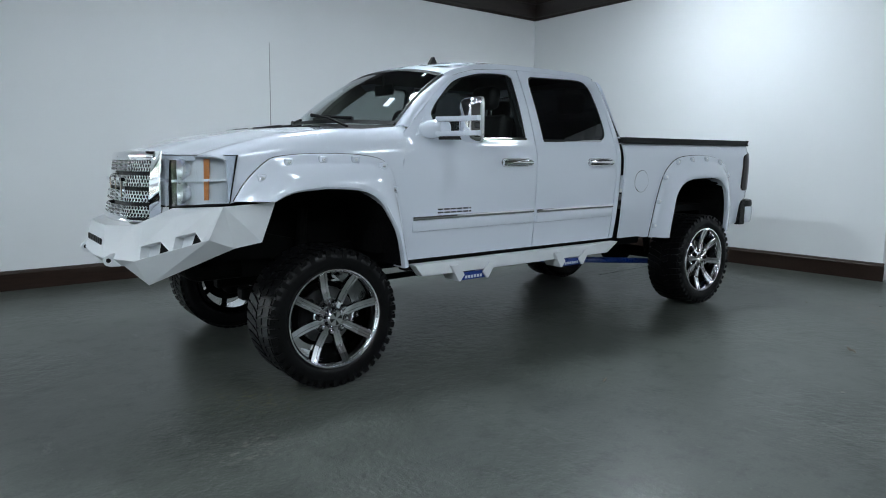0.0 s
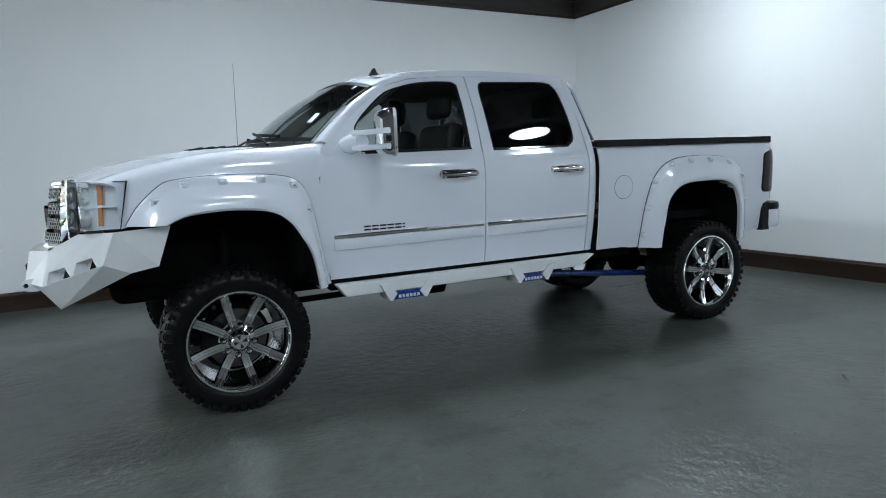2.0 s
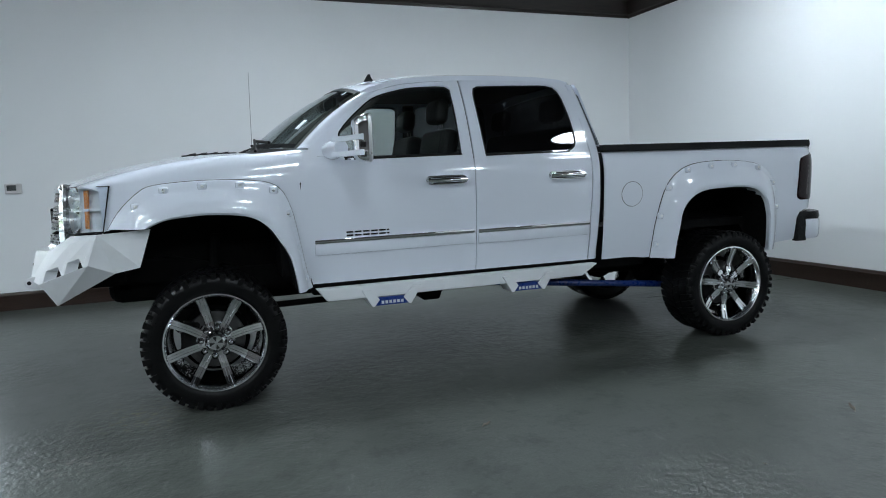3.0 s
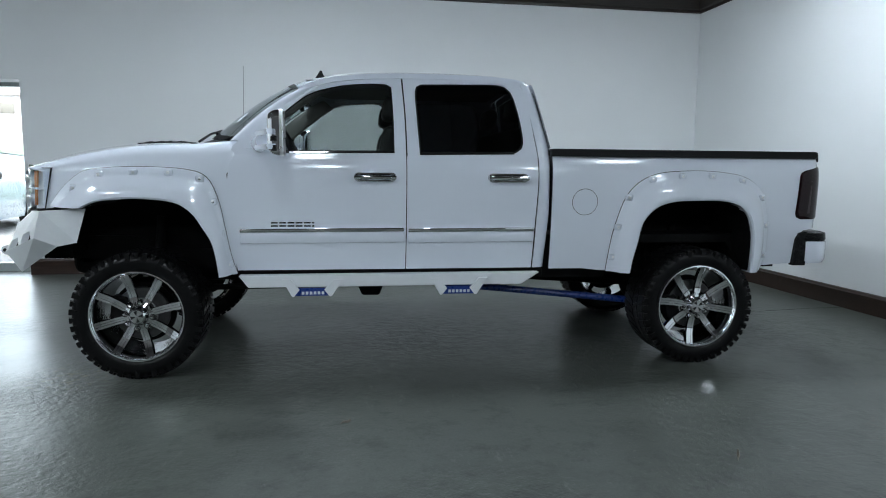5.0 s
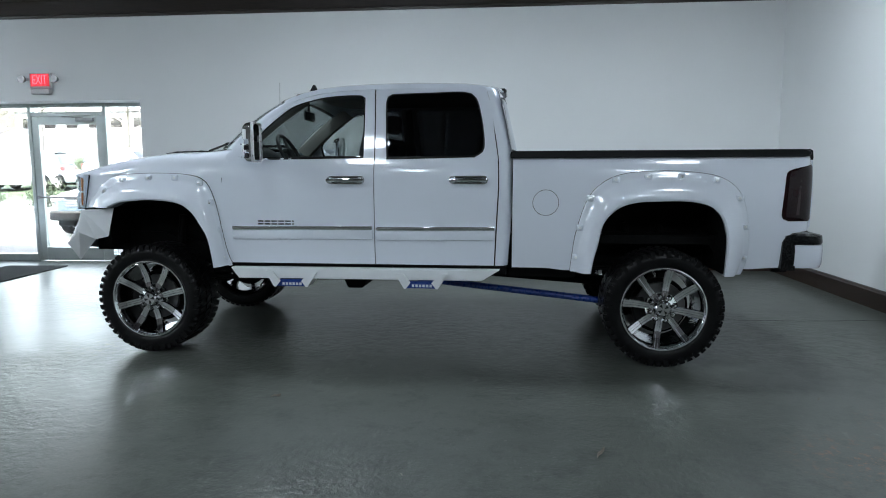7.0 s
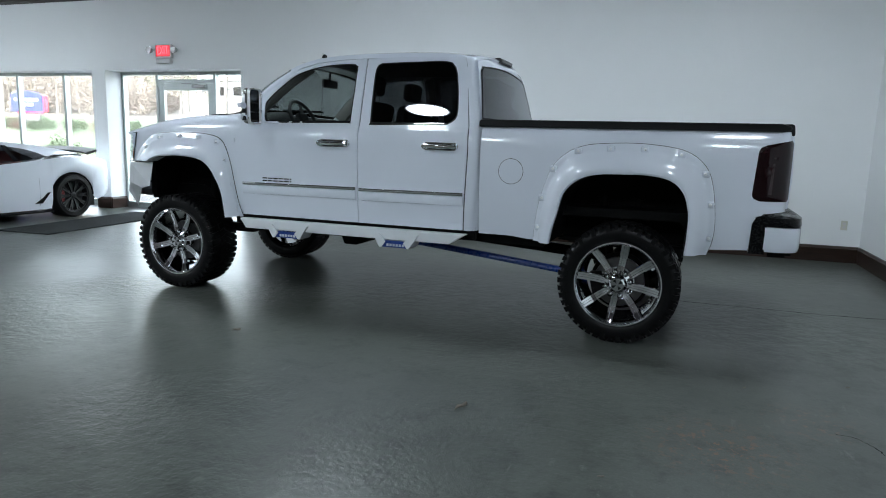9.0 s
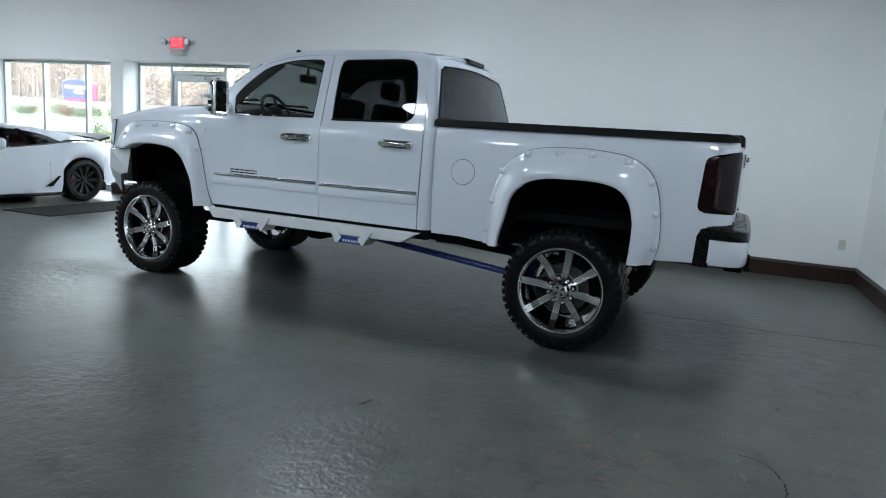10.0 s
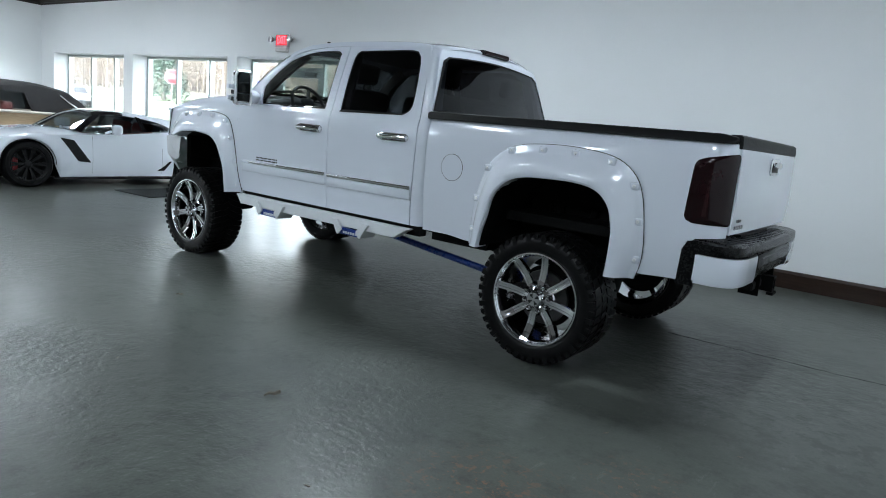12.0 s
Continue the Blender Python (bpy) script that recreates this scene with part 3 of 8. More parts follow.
SIDE = smooth_curve((0.60, 0.70, 0.90, 1.05, 1.25, 1.36, 1.40, 1.43, 1.455, 1.475, 1.49, 1.51, 1.56, 1.65, 1.75, 1.85, 1.95, 2.00, 2.03, 2.08), (0.165, 0.148, 0.124, 0.116, 0.107, 0.1065, 0.1095, 0.1145, 0.1208, 0.1268, 0.1328, 0.1395, 0.1534, 0.1805, 0.2138, 0.2504, 0.2903, 0.3114, 0.3244, 0.346))
BED = smooth_curve((0.60, 0.70, 0.95, 1.10, 1.30, 1.36, 1.40, 1.43, 1.46, 1.49, 1.51, 1.56), (0.165, 0.148, 0.120, 0.112, 0.106, 0.1075, 0.1115, 0.1175, 0.126, 0.137, 0.146, 0.16))


def side(x, z):
    """The cab's and wings' outer skin."""
    return SIDE(z)


def bed_skin(x, z):
    y = BED(z)
    if x > 4.78:
        y += 0.105 * (1 - math.sqrt(max(0.0, 1 - ((x - 4.78) / 0.155) ** 2)))
    return y


def skin(f, d=0.0):
    return lambda x, z: Vector((x, f(x, z) + d, z))


def between(lo, hi, n, rows, f, curve=True):
    """Rows of points from the curve lo to the curve hi, laid on the skin f."""
    a, b = resample([(x, 0, z) for x, z in lo], n, curve), resample([(x, 0, z) for x, z in hi], n, curve)
    out = []
    for k in range(rows):
        u = k / (rows - 1)
        out.append([f(p.x + (q.x - p.x) * u, p.z + (q.z - p.z) * u) for p, q in zip(a, b)])
    return out


def ring(bm, outer, inner, n, rows, f, mat=0):
    """A frame of four sides between two outlines, each given as four edges."""
    o = [p for e in outer for p in resample([(a, 0, b) for a, b in e], n)[:-1]]
    i = [p for e in inner for p in resample([(a, 0, b) for a, b in e], n)[:-1]]
    grid(bm, [[f(p.x + (q.x - p.x) * k / (rows - 1), p.z + (q.z - p.z) * k / (rows - 1)) for p, q in zip(o, i)] for k in range(rows)], True, mat)


def fill(bm, outline, n, f, inset=0.0):
    """A sheet over an outline of four edges: bottom, rear, top, front."""
    bot, rear, top, front = ([Vector(p) for p in resample([(a, 0, b) for a, b in e], n)] for e in outline)
    top, front = top[::-1], front[::-1]
    rows = []
    for j in range(n):
        v = j / (n - 1)
        row = []
        for i in range(n):
            u = i / (n - 1)
            p = (bot[i] * (1 - v) + top[i] * v) + (front[j] * (1 - u) + rear[j] * u) - (bot[0] * (1 - u) * (1 - v) + bot[-1] * u * (1 - v) + top[0] * (1 - u) * v + top[-1] * u * v)
            row.append(f(p.x, p.z))
        rows.append(row)
    grid(bm, rows)


# nose, in plan: how far forward the front stands at each y of the near half
NOSE_Y = (0.100, 0.130, 0.180, 0.260, 0.360, 0.470, 0.560, 0.750, YC)
NOSE_X = (-0.575, -0.630, -0.685, -0.735, -0.770, -0.800, -0.835, -0.890, -0.915)


def nose(y):
    y = y if y <= YC else 2 * YC - y
    return ease(y, NOSE_Y, NOSE_X)


def hood_rear(y):
    u = min(1.0, abs(y - YC) / 0.80)
    return 0.17 + 0.17 * u * u


def hood_z(x, y):
    w = min(1.0, max(0.0, (0.80 - abs(y - YC)) / 0.34))
    zr = 1.560 + 0.018 * w * w * (3 - 2 * w)
    a, b = nose(y), hood_rear(y)
    u = (x - a) / (b - a)
    if u > 1:
        return zr + (x - b) * 0.09
    u = max(0.0, u)
    zf = 1.388 + 0.014 * w
    return zf + (zr - zf) * (1 - (1 - u) ** (2.1 + 0.25 * w))


SEAM_A = [(0.620, 0.70), (0.585, 0.88), (0.567, 1.08), (0.566, 1.25), (0.577, 1.36), (0.592, 1.49)]
SEAM_B = [(1.776, 0.70), (1.779, 1.00), (1.781, 1.30), (1.781, 1.49)]
SEAM_C = [(2.690, 0.70), (2.704, 1.00), (2.720, 1.30), (2.716, 1.49)]
WING_ARCH = [(-0.570, 1.125), (-0.42, 1.17), (-0.27, 1.25), (0.0, 1.275), (0.25, 1.265), (0.39, 1.20), (0.465, 1.08), (0.51, 0.94), (0.555, 0.75), (0.575, 0.675), (0.615, 0.675)]
BED_ARCH = [(2.822, 0.690), (3.05, 0.690), (3.30, 0.692), (3.36, 0.93), (3.42, 1.10), (3.52, 1.235), (3.65, 1.28), (3.85, 1.295), (4.05, 1.295), (4.24, 1.265), (4.355, 1.18), (4.412, 1.05), (4.435, 0.90), (4.44, 0.72), (4.49, 0.700), (4.60, 0.706), (4.725, 0.714)]


def both(ob):
    mirrored(ob)
    return ob


def body_panels():
    # wing
    bm = B()
    rows = between(WING_ARCH, [(-0.575, 1.36), (0.0, 1.36), (0.571, 1.36)], 60, 10, skin(side))
    tops = rows[-1]
    for k in range(1, 8):
        a = radians(90 * k / 7)
        row = []
        for p in tops:
            x = p.x + (0.05 * k / 7 if p.x > 0.4 else 0) - (0.128 * math.sin(a) * max(0.0, (-0.25 - p.x) / 0.325) ** 2)
            zt = hood_z(x, 0.222)
            row.append(Vector((x, p.y + (0.219 - p.y) * (1 - math.cos(a)), 1.36 + (zt - 1.36) * math.sin(a))))
        rows.append(row)
    for i, row in enumerate(rows):
        row.append(row[-1] + (Vector((0.030, 0.004, 0)) if i > 9 else Vector((0.001, 0, 0))))
    grid(bm, rows)
    thicken(bm, 0.012, (0, -1, 0))
    both(part("wing", bm, WHITE, truck, smooth=50))
    # hood
    bm = B()
    ys_ = [0.224 + (2 * YC - 0.448) * j / 40 for j in range(41)]
    rows = []
    for i in range(29):
        u = (i / 28) ** 1.4
        rows.append([Vector((nose(y) + (hood_rear(y) - nose(y)) * u, y, hood_z(nose(y) + (hood_rear(y) - nose(y)) * u, y))) for y in ys_])
    rows.insert(0, [p + Vector((0.012, 0, -0.03)) for p in rows[0]])
    rows.append([p + Vector((0, 0, -0.03)) for p in rows[-1]])
    grid(bm, rows)
    hood = part("hood", bm, WHITE, truck, smooth=50)
    for s in (-1, 1):
        bm = B()
        grid(bm, [[Vector((x, y, hood_z(x, y) + 0.008)) for y in np.linspace(YC + s * 0.30 - 0.15, YC + s * 0.30 + 0.15, 9)] for x in np.linspace(-0.13, 0.22, 11)])
        thicken(bm, 0.012, (0, 0, 1))
        panel = part("hood_louvre", bm, BLACK, hood, "black hood louvre panel", 40)
        for k in range(4):
            x0 = -0.09 + 0.07 * k
            zz = hood_z(x0 + 0.03, YC + s * 0.3)
            bm = B()
            prism(bm, [(x0, zz + 0.006), (x0 + 0.05, zz + 0.009), (x0 + 0.05, zz + 0.016), (x0 + 0.012, zz + 0.010)], lambda p, q, r: (p, r, q), YC + s * 0.3 - 0.12, YC + s * 0.3 + 0.12)
            part("louvre_slat", bm, BLACK, panel)
    # dark shell behind the panel gaps
    bm = B()
    grid(bm, between([(0.50, 0.69), (2.745, 0.69)], [(0.50, 1.50), (2.745, 1.50)], 30, 14, skin(side, 0.022), False))
    both(part("inner_sill", bm, SEAL, truck, smooth=60))
    # cab corner behind the rear door, and its back edge
    bm = B()
    rows = []
    for z in np.linspace(0.70, 2.02, 28):
        a = ease(z, (0.70, 1.00, 1.30, 1.49, 1.65, 1.95, 2.02), (2.697, 2.711, 2.727, 2.723, 2.699, 2.644, 2.621))
        b = ease(z, (0.70, 1.10, 1.54, 1.75, 1.95, 2.02), (2.777, 2.808, 2.806, 2.760, 2.712, 2.690))
        y = side(a, z)
        rows.append([Vector((a + (b - a) * u, y + 0.034 * u ** 5.0, z)) for u in (0, 0.3, 0.6, 0.8, 0.93, 1.0)] + [Vector((b + 0.006, y + 0.042, z)), Vector((b + 0.012, y + 0.060, z)), Vector((b + 0.014, y + 0.11, z))])
    grid(bm, rows)
    thicken(bm, 0.012, (0, -1, 0))
    both(part("cab_corner", bm, WHITE, truck, smooth=50))
    # cab back round the rear window
    def back(y, z):
        return Vector((ease(z, (0.70, 1.10, 1.54, 1.75, 1.95, 2.05), (2.777, 2.808, 2.806, 2.760, 2.712, 2.680)) + 0.045 * (1 - ((y - YC) / 0.9) ** 2), y, z))
    yt, yb = 0.338, 0.140
    outer = ([(yb, 1.50), (YC, 1.50), (2 * YC - yb, 1.50)], [(2 * YC - yb, 1.50), (2 * YC - yt + 0.045, 1.95), (2 * YC - yt, 2.02)], [(2 * YC - yt, 2.02), (YC, 2.07), (yt, 2.02)], [(yt, 2.02), (yt - 0.045, 1.95), (yb, 1.50)])
    inner = ([(yb + 0.022, 1.56), (YC, 1.56), (2 * YC - yb - 0.022, 1.56)], [(2 * YC - yb - 0.022, 1.56), (2 * YC - yt + 0.012, 1.94)], [(2 * YC - yt + 0.012, 1.94), (2 * YC - yt - 0.03, 1.972), (YC, 2.005), (yt + 0.03, 1.972), (yt - 0.012, 1.94)], [(yt - 0.012, 1.94), (yb + 0.022, 1.56)])
    bm = B()
    ring(bm, outer, inner, 14, 4, back)
    grid(bm, [[back(y, z) for y in np.linspace(0.18, 2 * YC - 0.18, 12)] for z in (0.70, 1.1, 1.50)])
    cb = part("cab_back", bm, WHITE, truck, smooth=50)
    bm = B()
    fill(bm, inner, 12, lambda y, z: back(y, z) + Vector((0.006, 0, 0)))
    part("rear_window", bm, GLASS_REAR, cb, "dark tinted rear window", 60)
    bm = B()
    shrink = [[(YC + (y - YC) * 0.975, 1.78 + (z - 1.78) * 0.95) for y, z in e] for e in inner]
    ring(bm, inner, shrink, 14, 2, lambda y, z: back(y, z) + Vector((0.009, 0, 0)))
    part("window_seal", bm, SEAL, cb)
    # roof
    EX = (1.035, 1.10, 1.17, 1.30, 1.50, 1.755, 2.10, 2.40, 2.58, 2.66, 2.69)
    EZ = (1.960, 1.989, 2.012, 2.046, 2.068, 2.079, 2.080, 2.074, 2.059, 2.042, 2.020)
    EY = (0.295, 0.298, 0.300, 0.312, 0.325, 0.335, 0.337, 0.338, 0.342, 0.355, 0.385)
    CZ = (2.040, 2.064, 2.080, 2.106, 2.126, 2.138, 2.140, 2.126, 2.106, 2.090, 2.068)
    rows = []
    for t in np.linspace(0, 1, 34):
        k = t * 10
        ex, ez, ey, cz = (ease(k, range(11), v) for v in (EX, EZ, EY, CZ))
        cx = 0.955 + (2.745 - 0.955) * (ex - 1.035) / 1.655
        row = []
        for s in np.linspace(-1, 1, 33):
            w = 1 - abs(s) ** 2.6
            row.append(Vector((ex + (cx - ex) * (1 - s * s), YC + s * (YC - ey), ez + (cz - ez) * w)))
        row.insert(0, row[0] + Vector((0, -0.010, -0.036)))
        row.append(row[-1] + Vector((0, 0.010, -0.036)))
        rows.append(row)
    bm = B()
    grid(bm, rows)
    thicken(bm, 0.014, (0, 0, 1))
    roof = part("roof", bm, WHITE, truck, smooth=50)
    bm = B()
    prism(bm, [(1.115, 2.040), (1.245, 2.060), (1.225, 2.074), (1.192, 2.082), (1.186, 2.122), (1.172, 2.124), (1.140, 2.072)], lambda a, b, d: (a, d, b), 0.60, 0.635, 0.006, 2)
    part("roof_antenna_fin", bm, BLACK, roof, "black shark fin antenna")
    bm = B()
    box(bm, 2.655, 2.75, YC - 0.20, YC + 0.20, 2.054, 2.094, 0.014, 3)
    brake = part("high_brake_light", bm, BLACK, roof, "black high brake light housing")
    bm = B()
    box(bm, 2.742, 2.756, YC - 0.17, YC + 0.17, 2.062, 2.086, 0.005, 2)
    part("lens", bm, SMOKE_RED, brake)
    # windscreen, its pillars and the cowl
    def screen(s, u):
        a = Vector((0.565 - 0.235 * (1 - s * s), YC + s * (YC - 0.205), 1.588 + 0.03 * (1 - s * s)))
        b = Vector((1.035 - 0.080 * (1 - s * s), YC + s * (YC - 0.300), 1.958 + 0.080 * (1 - abs(s) ** 2.6)))
        p = a.lerp(b, u)
        p.z += 0.035 * math.sin(math.pi * u)
        return p
    bm = B()
    grid(bm, [[screen(s, u) for s in np.linspace(-0.995, 0.995, 25)] for u in np.linspace(0.0, 0.995, 14)])
    ws = part("windscreen", bm, GLASS_WIND, truck, "tinted windscreen", 60)
    bm = B()
    for s0, s1, u0, u1 in ((-0.995, 0.995, 0.0, 0.05), (-0.995, 0.995, 0.93, 0.995), (-0.995, -0.984, 0.05, 0.93), (0.984, 0.995, 0.05, 0.93)):
        grid(bm, [[screen(s, u) + Vector((-0.002, 0, 0.003)) for s in np.linspace(s0, s1, 20)] for u in np.linspace(u0, u1, 8)])
    part("screen_border", bm, SEAL, ws)
    for s, u, w, h in ((-0.84, 0.24, 0.055, 0.13), (-0.86, 0.84, 0.030, 0.07)):
        bm = B()
        grid(bm, [[screen(s + w * a, u + h * b) + Vector((-0.004, 0, 0.006)) for a in (0, 0.5, 1)] for b in (0, 0.5, 1)])
        part("windscreen_sticker", bm, MARK, ws, "pale sticker inside the windscreen")
    bm = B()
    rows = []
    for u in np.linspace(0, 1.05, 17):
        a = screen(-1.0, u) + Vector((0.012, 0.012, -0.006))
        x = ease(u, (0, 0.2, 0.5, 0.8, 1.0), (0.650, 0.765, 0.925, 1.075, 1.180))
        z = ease(u, (0, 0.2, 0.5, 0.8, 1.0), (1.585, 1.690, 1.820, 1.935, 1.992))
        b = Vector((x + 0.020, side(x, z) + 0.010, z - 0.012))
        m = a.lerp(b, 0.55) + Vector((-0.012, -0.018, 0.012))
        rows.append([a, a.lerp(m, 0.5) + Vector((-0.004, -0.004, 0.004)), m, m.lerp(b, 0.5) + Vector((-0.002, -0.005, 0.002)), b])
    grid(bm, rows)
    thicken(bm, 0.012, (-0.3, -1, 0.5))
    both(part("windscreen_pillar", bm, WHITE, truck, smooth=60))
    bm = B()
    rows = []
    for y in np.linspace(0.215, 2 * YC - 0.215, 31):
        s = (y - YC) / (YC - 0.205)
        b = screen(max(-1, min(1, s)), 0.0)
        a = Vector((hood_rear(y) + 0.006, y, hood_z(hood_rear(y), y) - 0.022))
        rows.append([a, a.lerp(b, 0.5) + Vector((0, 0, -0.004)), b + Vector((0.01, 0, -0.004))])
    grid(bm, rows)
    part("cowl", bm, BLACK, truck, "black plastic cowl", 60)
    for y0, y1 in ((0.42, 1.02), (1.08, 1.66)):
        bm = B()
        p0 = Vector((hood_rear(y0) + 0.07, y0, hood_z(hood_rear(y0), y0) + 0.012))
        s = (y1 - YC) / (YC - 0.205)
        p1 = screen(s, 0.10) + Vector((-0.02, 0, 0.02))
        tube(bm, [p0, p0.lerp(p1, 0.5) + Vector((0, 0, 0.015)), p1], 0.009, 8)
        q0, q1 = screen((y0 + 0.1 - YC) / (YC - 0.205), 0.05) + Vector((-0.01, 0, 0.012)), screen((y1 + 0.02 - YC) / (YC - 0.205), 0.10) + Vector((-0.01, 0, 0.012))
        tube(bm, [q0, q0.lerp(q1, 0.5), q1], 0.011, 6)
        part("wiper", bm, BLACK, truck, smooth=50)
    # whip aerial on the far wing
    bm = B()
    vs = lathe(bm, [(0.028, 0), (0.024, 0.012), (0.010, 0.03), (0.0035, 0.05)], (0.40, 1.85, 1.545), 14, "z")
    tube(bm, [(0.40, 1.85, 1.58), (0.415, 1.86, 2.32)], [0.0032, 0.0022], 6)
    part("whip_aerial", bm, STEEL, truck, "thin dark whip aerial")


body_panels()

FRONT_UP = (
    ([(0.592, 1.49), (1.20, 1.49), (1.778, 1.49)], [(1.778, 1.49), (1.770, 1.78), (1.752, 2.042)], [(1.752, 2.042), (1.48, 2.036), (1.30, 2.020), (1.185, 1.988)], [(1.185, 1.988), (0.925, 1.818), (0.660, 1.590), (0.606, 1.545), (0.592, 1.49)]),
    ([(0.875, 1.512), (1.25, 1.514), (1.698, 1.520)], [(1.698, 1.520), (1.695, 1.75), (1.686, 1.935)], [(1.686, 1.935), (1.652, 1.998), (1.38, 1.990), (1.185, 1.946)], [(1.185, 1.946), (1.06, 1.884), (0.845, 1.672), (0.875, 1.512)]))
REAR_UP = (
    ([(1.788, 1.49), (2.25, 1.49), (2.716, 1.49)], [(2.716, 1.49), (2.692, 1.65), (2.655, 1.90), (2.610, 2.040)], [(2.610, 2.040), (2.20, 2.052), (1.762, 2.046)], [(1.762, 2.046), (1.780, 1.78), (1.788, 1.49)]),
    ([(1.874, 1.510), (2.20, 1.512), (2.545, 1.516)], [(2.545, 1.516), (2.612, 1.572), (2.602, 1.74), (2.566, 1.91)], [(2.566, 1.91), (2.490, 2.006), (2.20, 2.011), (1.893, 2.004)], [(1.893, 2.004), (1.850, 1.960), (1.858, 1.75), (1.874, 1.510)]))


def shrink_loop(loop, cx, cz, k, kz):
    return [[(cx + (a - cx) * k, cz + (b - cz) * kz) for a, b in e] for e in loop]


def handle(bm, x0, x1, z):
    y = side(x0, z)
    for x in (x0 + 0.022, x1 - 0.022):
        box(bm, x - 0.020, x + 0.020, y - 0.034, y + 0.004, z - 0.022, z + 0.022, 0.008, 2)
    n = 9
    rows = []
    for i in range(n):
        u = i / (n - 1)
        x = x0 + (x1 - x0) * u
        h = 0.016 * (0.75 + 0.25 * math.sin(math.pi * u))
        d = 0.030 + 0.016 * math.sin(math.pi * u)
        rows.append([Vector((x, y - d - 0.010 * math.cos(a), z + h * math.sin(a))) for a in np.linspace(0, 2 * math.pi, 11)[:-1]])
    vs = grid(bm, rows, True)
    cap(bm, vs[0])
    cap(bm, vs[-1])


def door(name, left, right, up, glass, label, hx, mx):
    bm = B()
    lo = [left[0], ((left[0][0] + right[0][0]) / 2, 0.70), right[0]]
    n = 44
    a, b = resample([(x, 0, z) for x, z in left], n), resample([(x, 0, z) for x, z in right], n)
    rows = [[skin(side)(p.x + 0.003 + (q.x - p.x - 0.006) * u, p.z) for u in np.linspace(0, 1, 20)] for p, q in zip(a, b)]
    grid(bm, rows)
    ring(bm, up[0], up[1], 14, 5, skin(side))
    bmesh.ops.remove_doubles(bm, verts=bm.verts[:], dist=0.0015)
    thicken(bm, 0.014, (0, -1, 0))
    d = part(name, bm, WHITE, truck, "white door", 50)
    cx, cz = sum(p[0] for e in up[1] for p in e) / sum(len(e) for e in up[1]), 1.75
    bm = B()
    ring(bm, up[1], shrink_loop(up[1], cx, cz, 0.968, 0.955), 14, 3, skin(side, 0.006))
    part("window_seal", bm, SEAL, d)
    bm = B()
    fill(bm, up[1], 14, lambda x, z: Vector((x, side(x, z) + 0.009 + (0.03 * (z - 1.51) + 0.015 * (1 - math.exp(-max(0.0, z - 1.51) / 0.08)) if x < 1.78 else 0.0), z)))
    part("window", bm, glass, d, label, 60)
    bm = B()
    x0, x1 = up[1][0][0][0], up[1][0][-1][0]
    prism(bm, [(x0, 1.500), (x1, 1.512), (x1, 1.524), (x0, 1.513)], lambda p, q, r: (p, side(p, q) + r, q), -0.006, 0.004)
    part("window_chrome_strip", bm, CHROME, d, "chrome strip under the window")
    bm = B()
    handle(bm, hx, hx + 0.287, 1.345)
    h = part("door_handle", bm, CHROME, d, "chrome pull handle", 50)
    def oval(x0, x1, z, r, d):
        bm = B()
        y = side(hx, z)
        c = [(x1 - r + r * math.cos(t), z + r * math.sin(t)) for t in np.linspace(-math.pi / 2, math.pi / 2, 9)] + [(x0 + r + r * math.cos(t), z + r * math.sin(t)) for t in np.linspace(math.pi / 2, 1.5 * math.pi, 9)]
        prism(bm, c, lambda p, q, e: (p, y + e, q), -d, 0.006, 0.002, 1)
        return bm
    part("handle_plate", oval(hx - 0.004, hx + 0.291, 1.346, 0.030, 0.010), CHROME, d, "chrome handle surround", 40)
    part("handle_recess", oval(hx + 0.030, hx + 0.257, 1.346, 0.0235, 0.0125), SEAL, d)
    bm = B()
    prism(bm, [(mx[0], 0.888), (mx[1], 0.893), (mx[1], 0.966), (mx[0], 0.962)], lambda p, q, r: (p, side(p, q) + r, q), -0.010, 0.004, 0.005, 2)
    mo = part("side_moulding", bm, WHITE, d, "white side moulding", 40)
    bm = B()
    prism(bm, [(mx[0], 0.964), (mx[1], 0.969), (mx[1], 0.996), (mx[0], 0.990)], lambda p, q, r: (p, side(p, q) + r, q), -0.014, 0.004, 0.004, 2)
    part("chrome_strip", bm, CHROME, mo, "chrome strip on the moulding", 40)
    return d


fd = door("front_door", SEAM_A, SEAM_B, FRONT_UP, GLASS_FRONT, "lightly tinted front window", 1.420, (0.647, 1.762))
bm = B()
for k in range(6):
    x = 0.855 + 0.055 * k
    y = side(x, 1.02)
    w = 0.046 if k < 5 else 0.016
    for z0, z1 in ((1.004, 1.014), (1.026, 1.036)):
        box(bm, x, x + w, y - 0.006, y + 0.002, z0, z1, 0.002, 1)
part("door_badge", bm, CHROME_DARK, fd, "dark chrome badge bars")
rd = door("rear_door", SEAM_B, SEAM_C, REAR_UP, GLASS_REAR, "dark tinted rear window", 2.356, (1.792, 2.693))
both(fd)
both(rd)


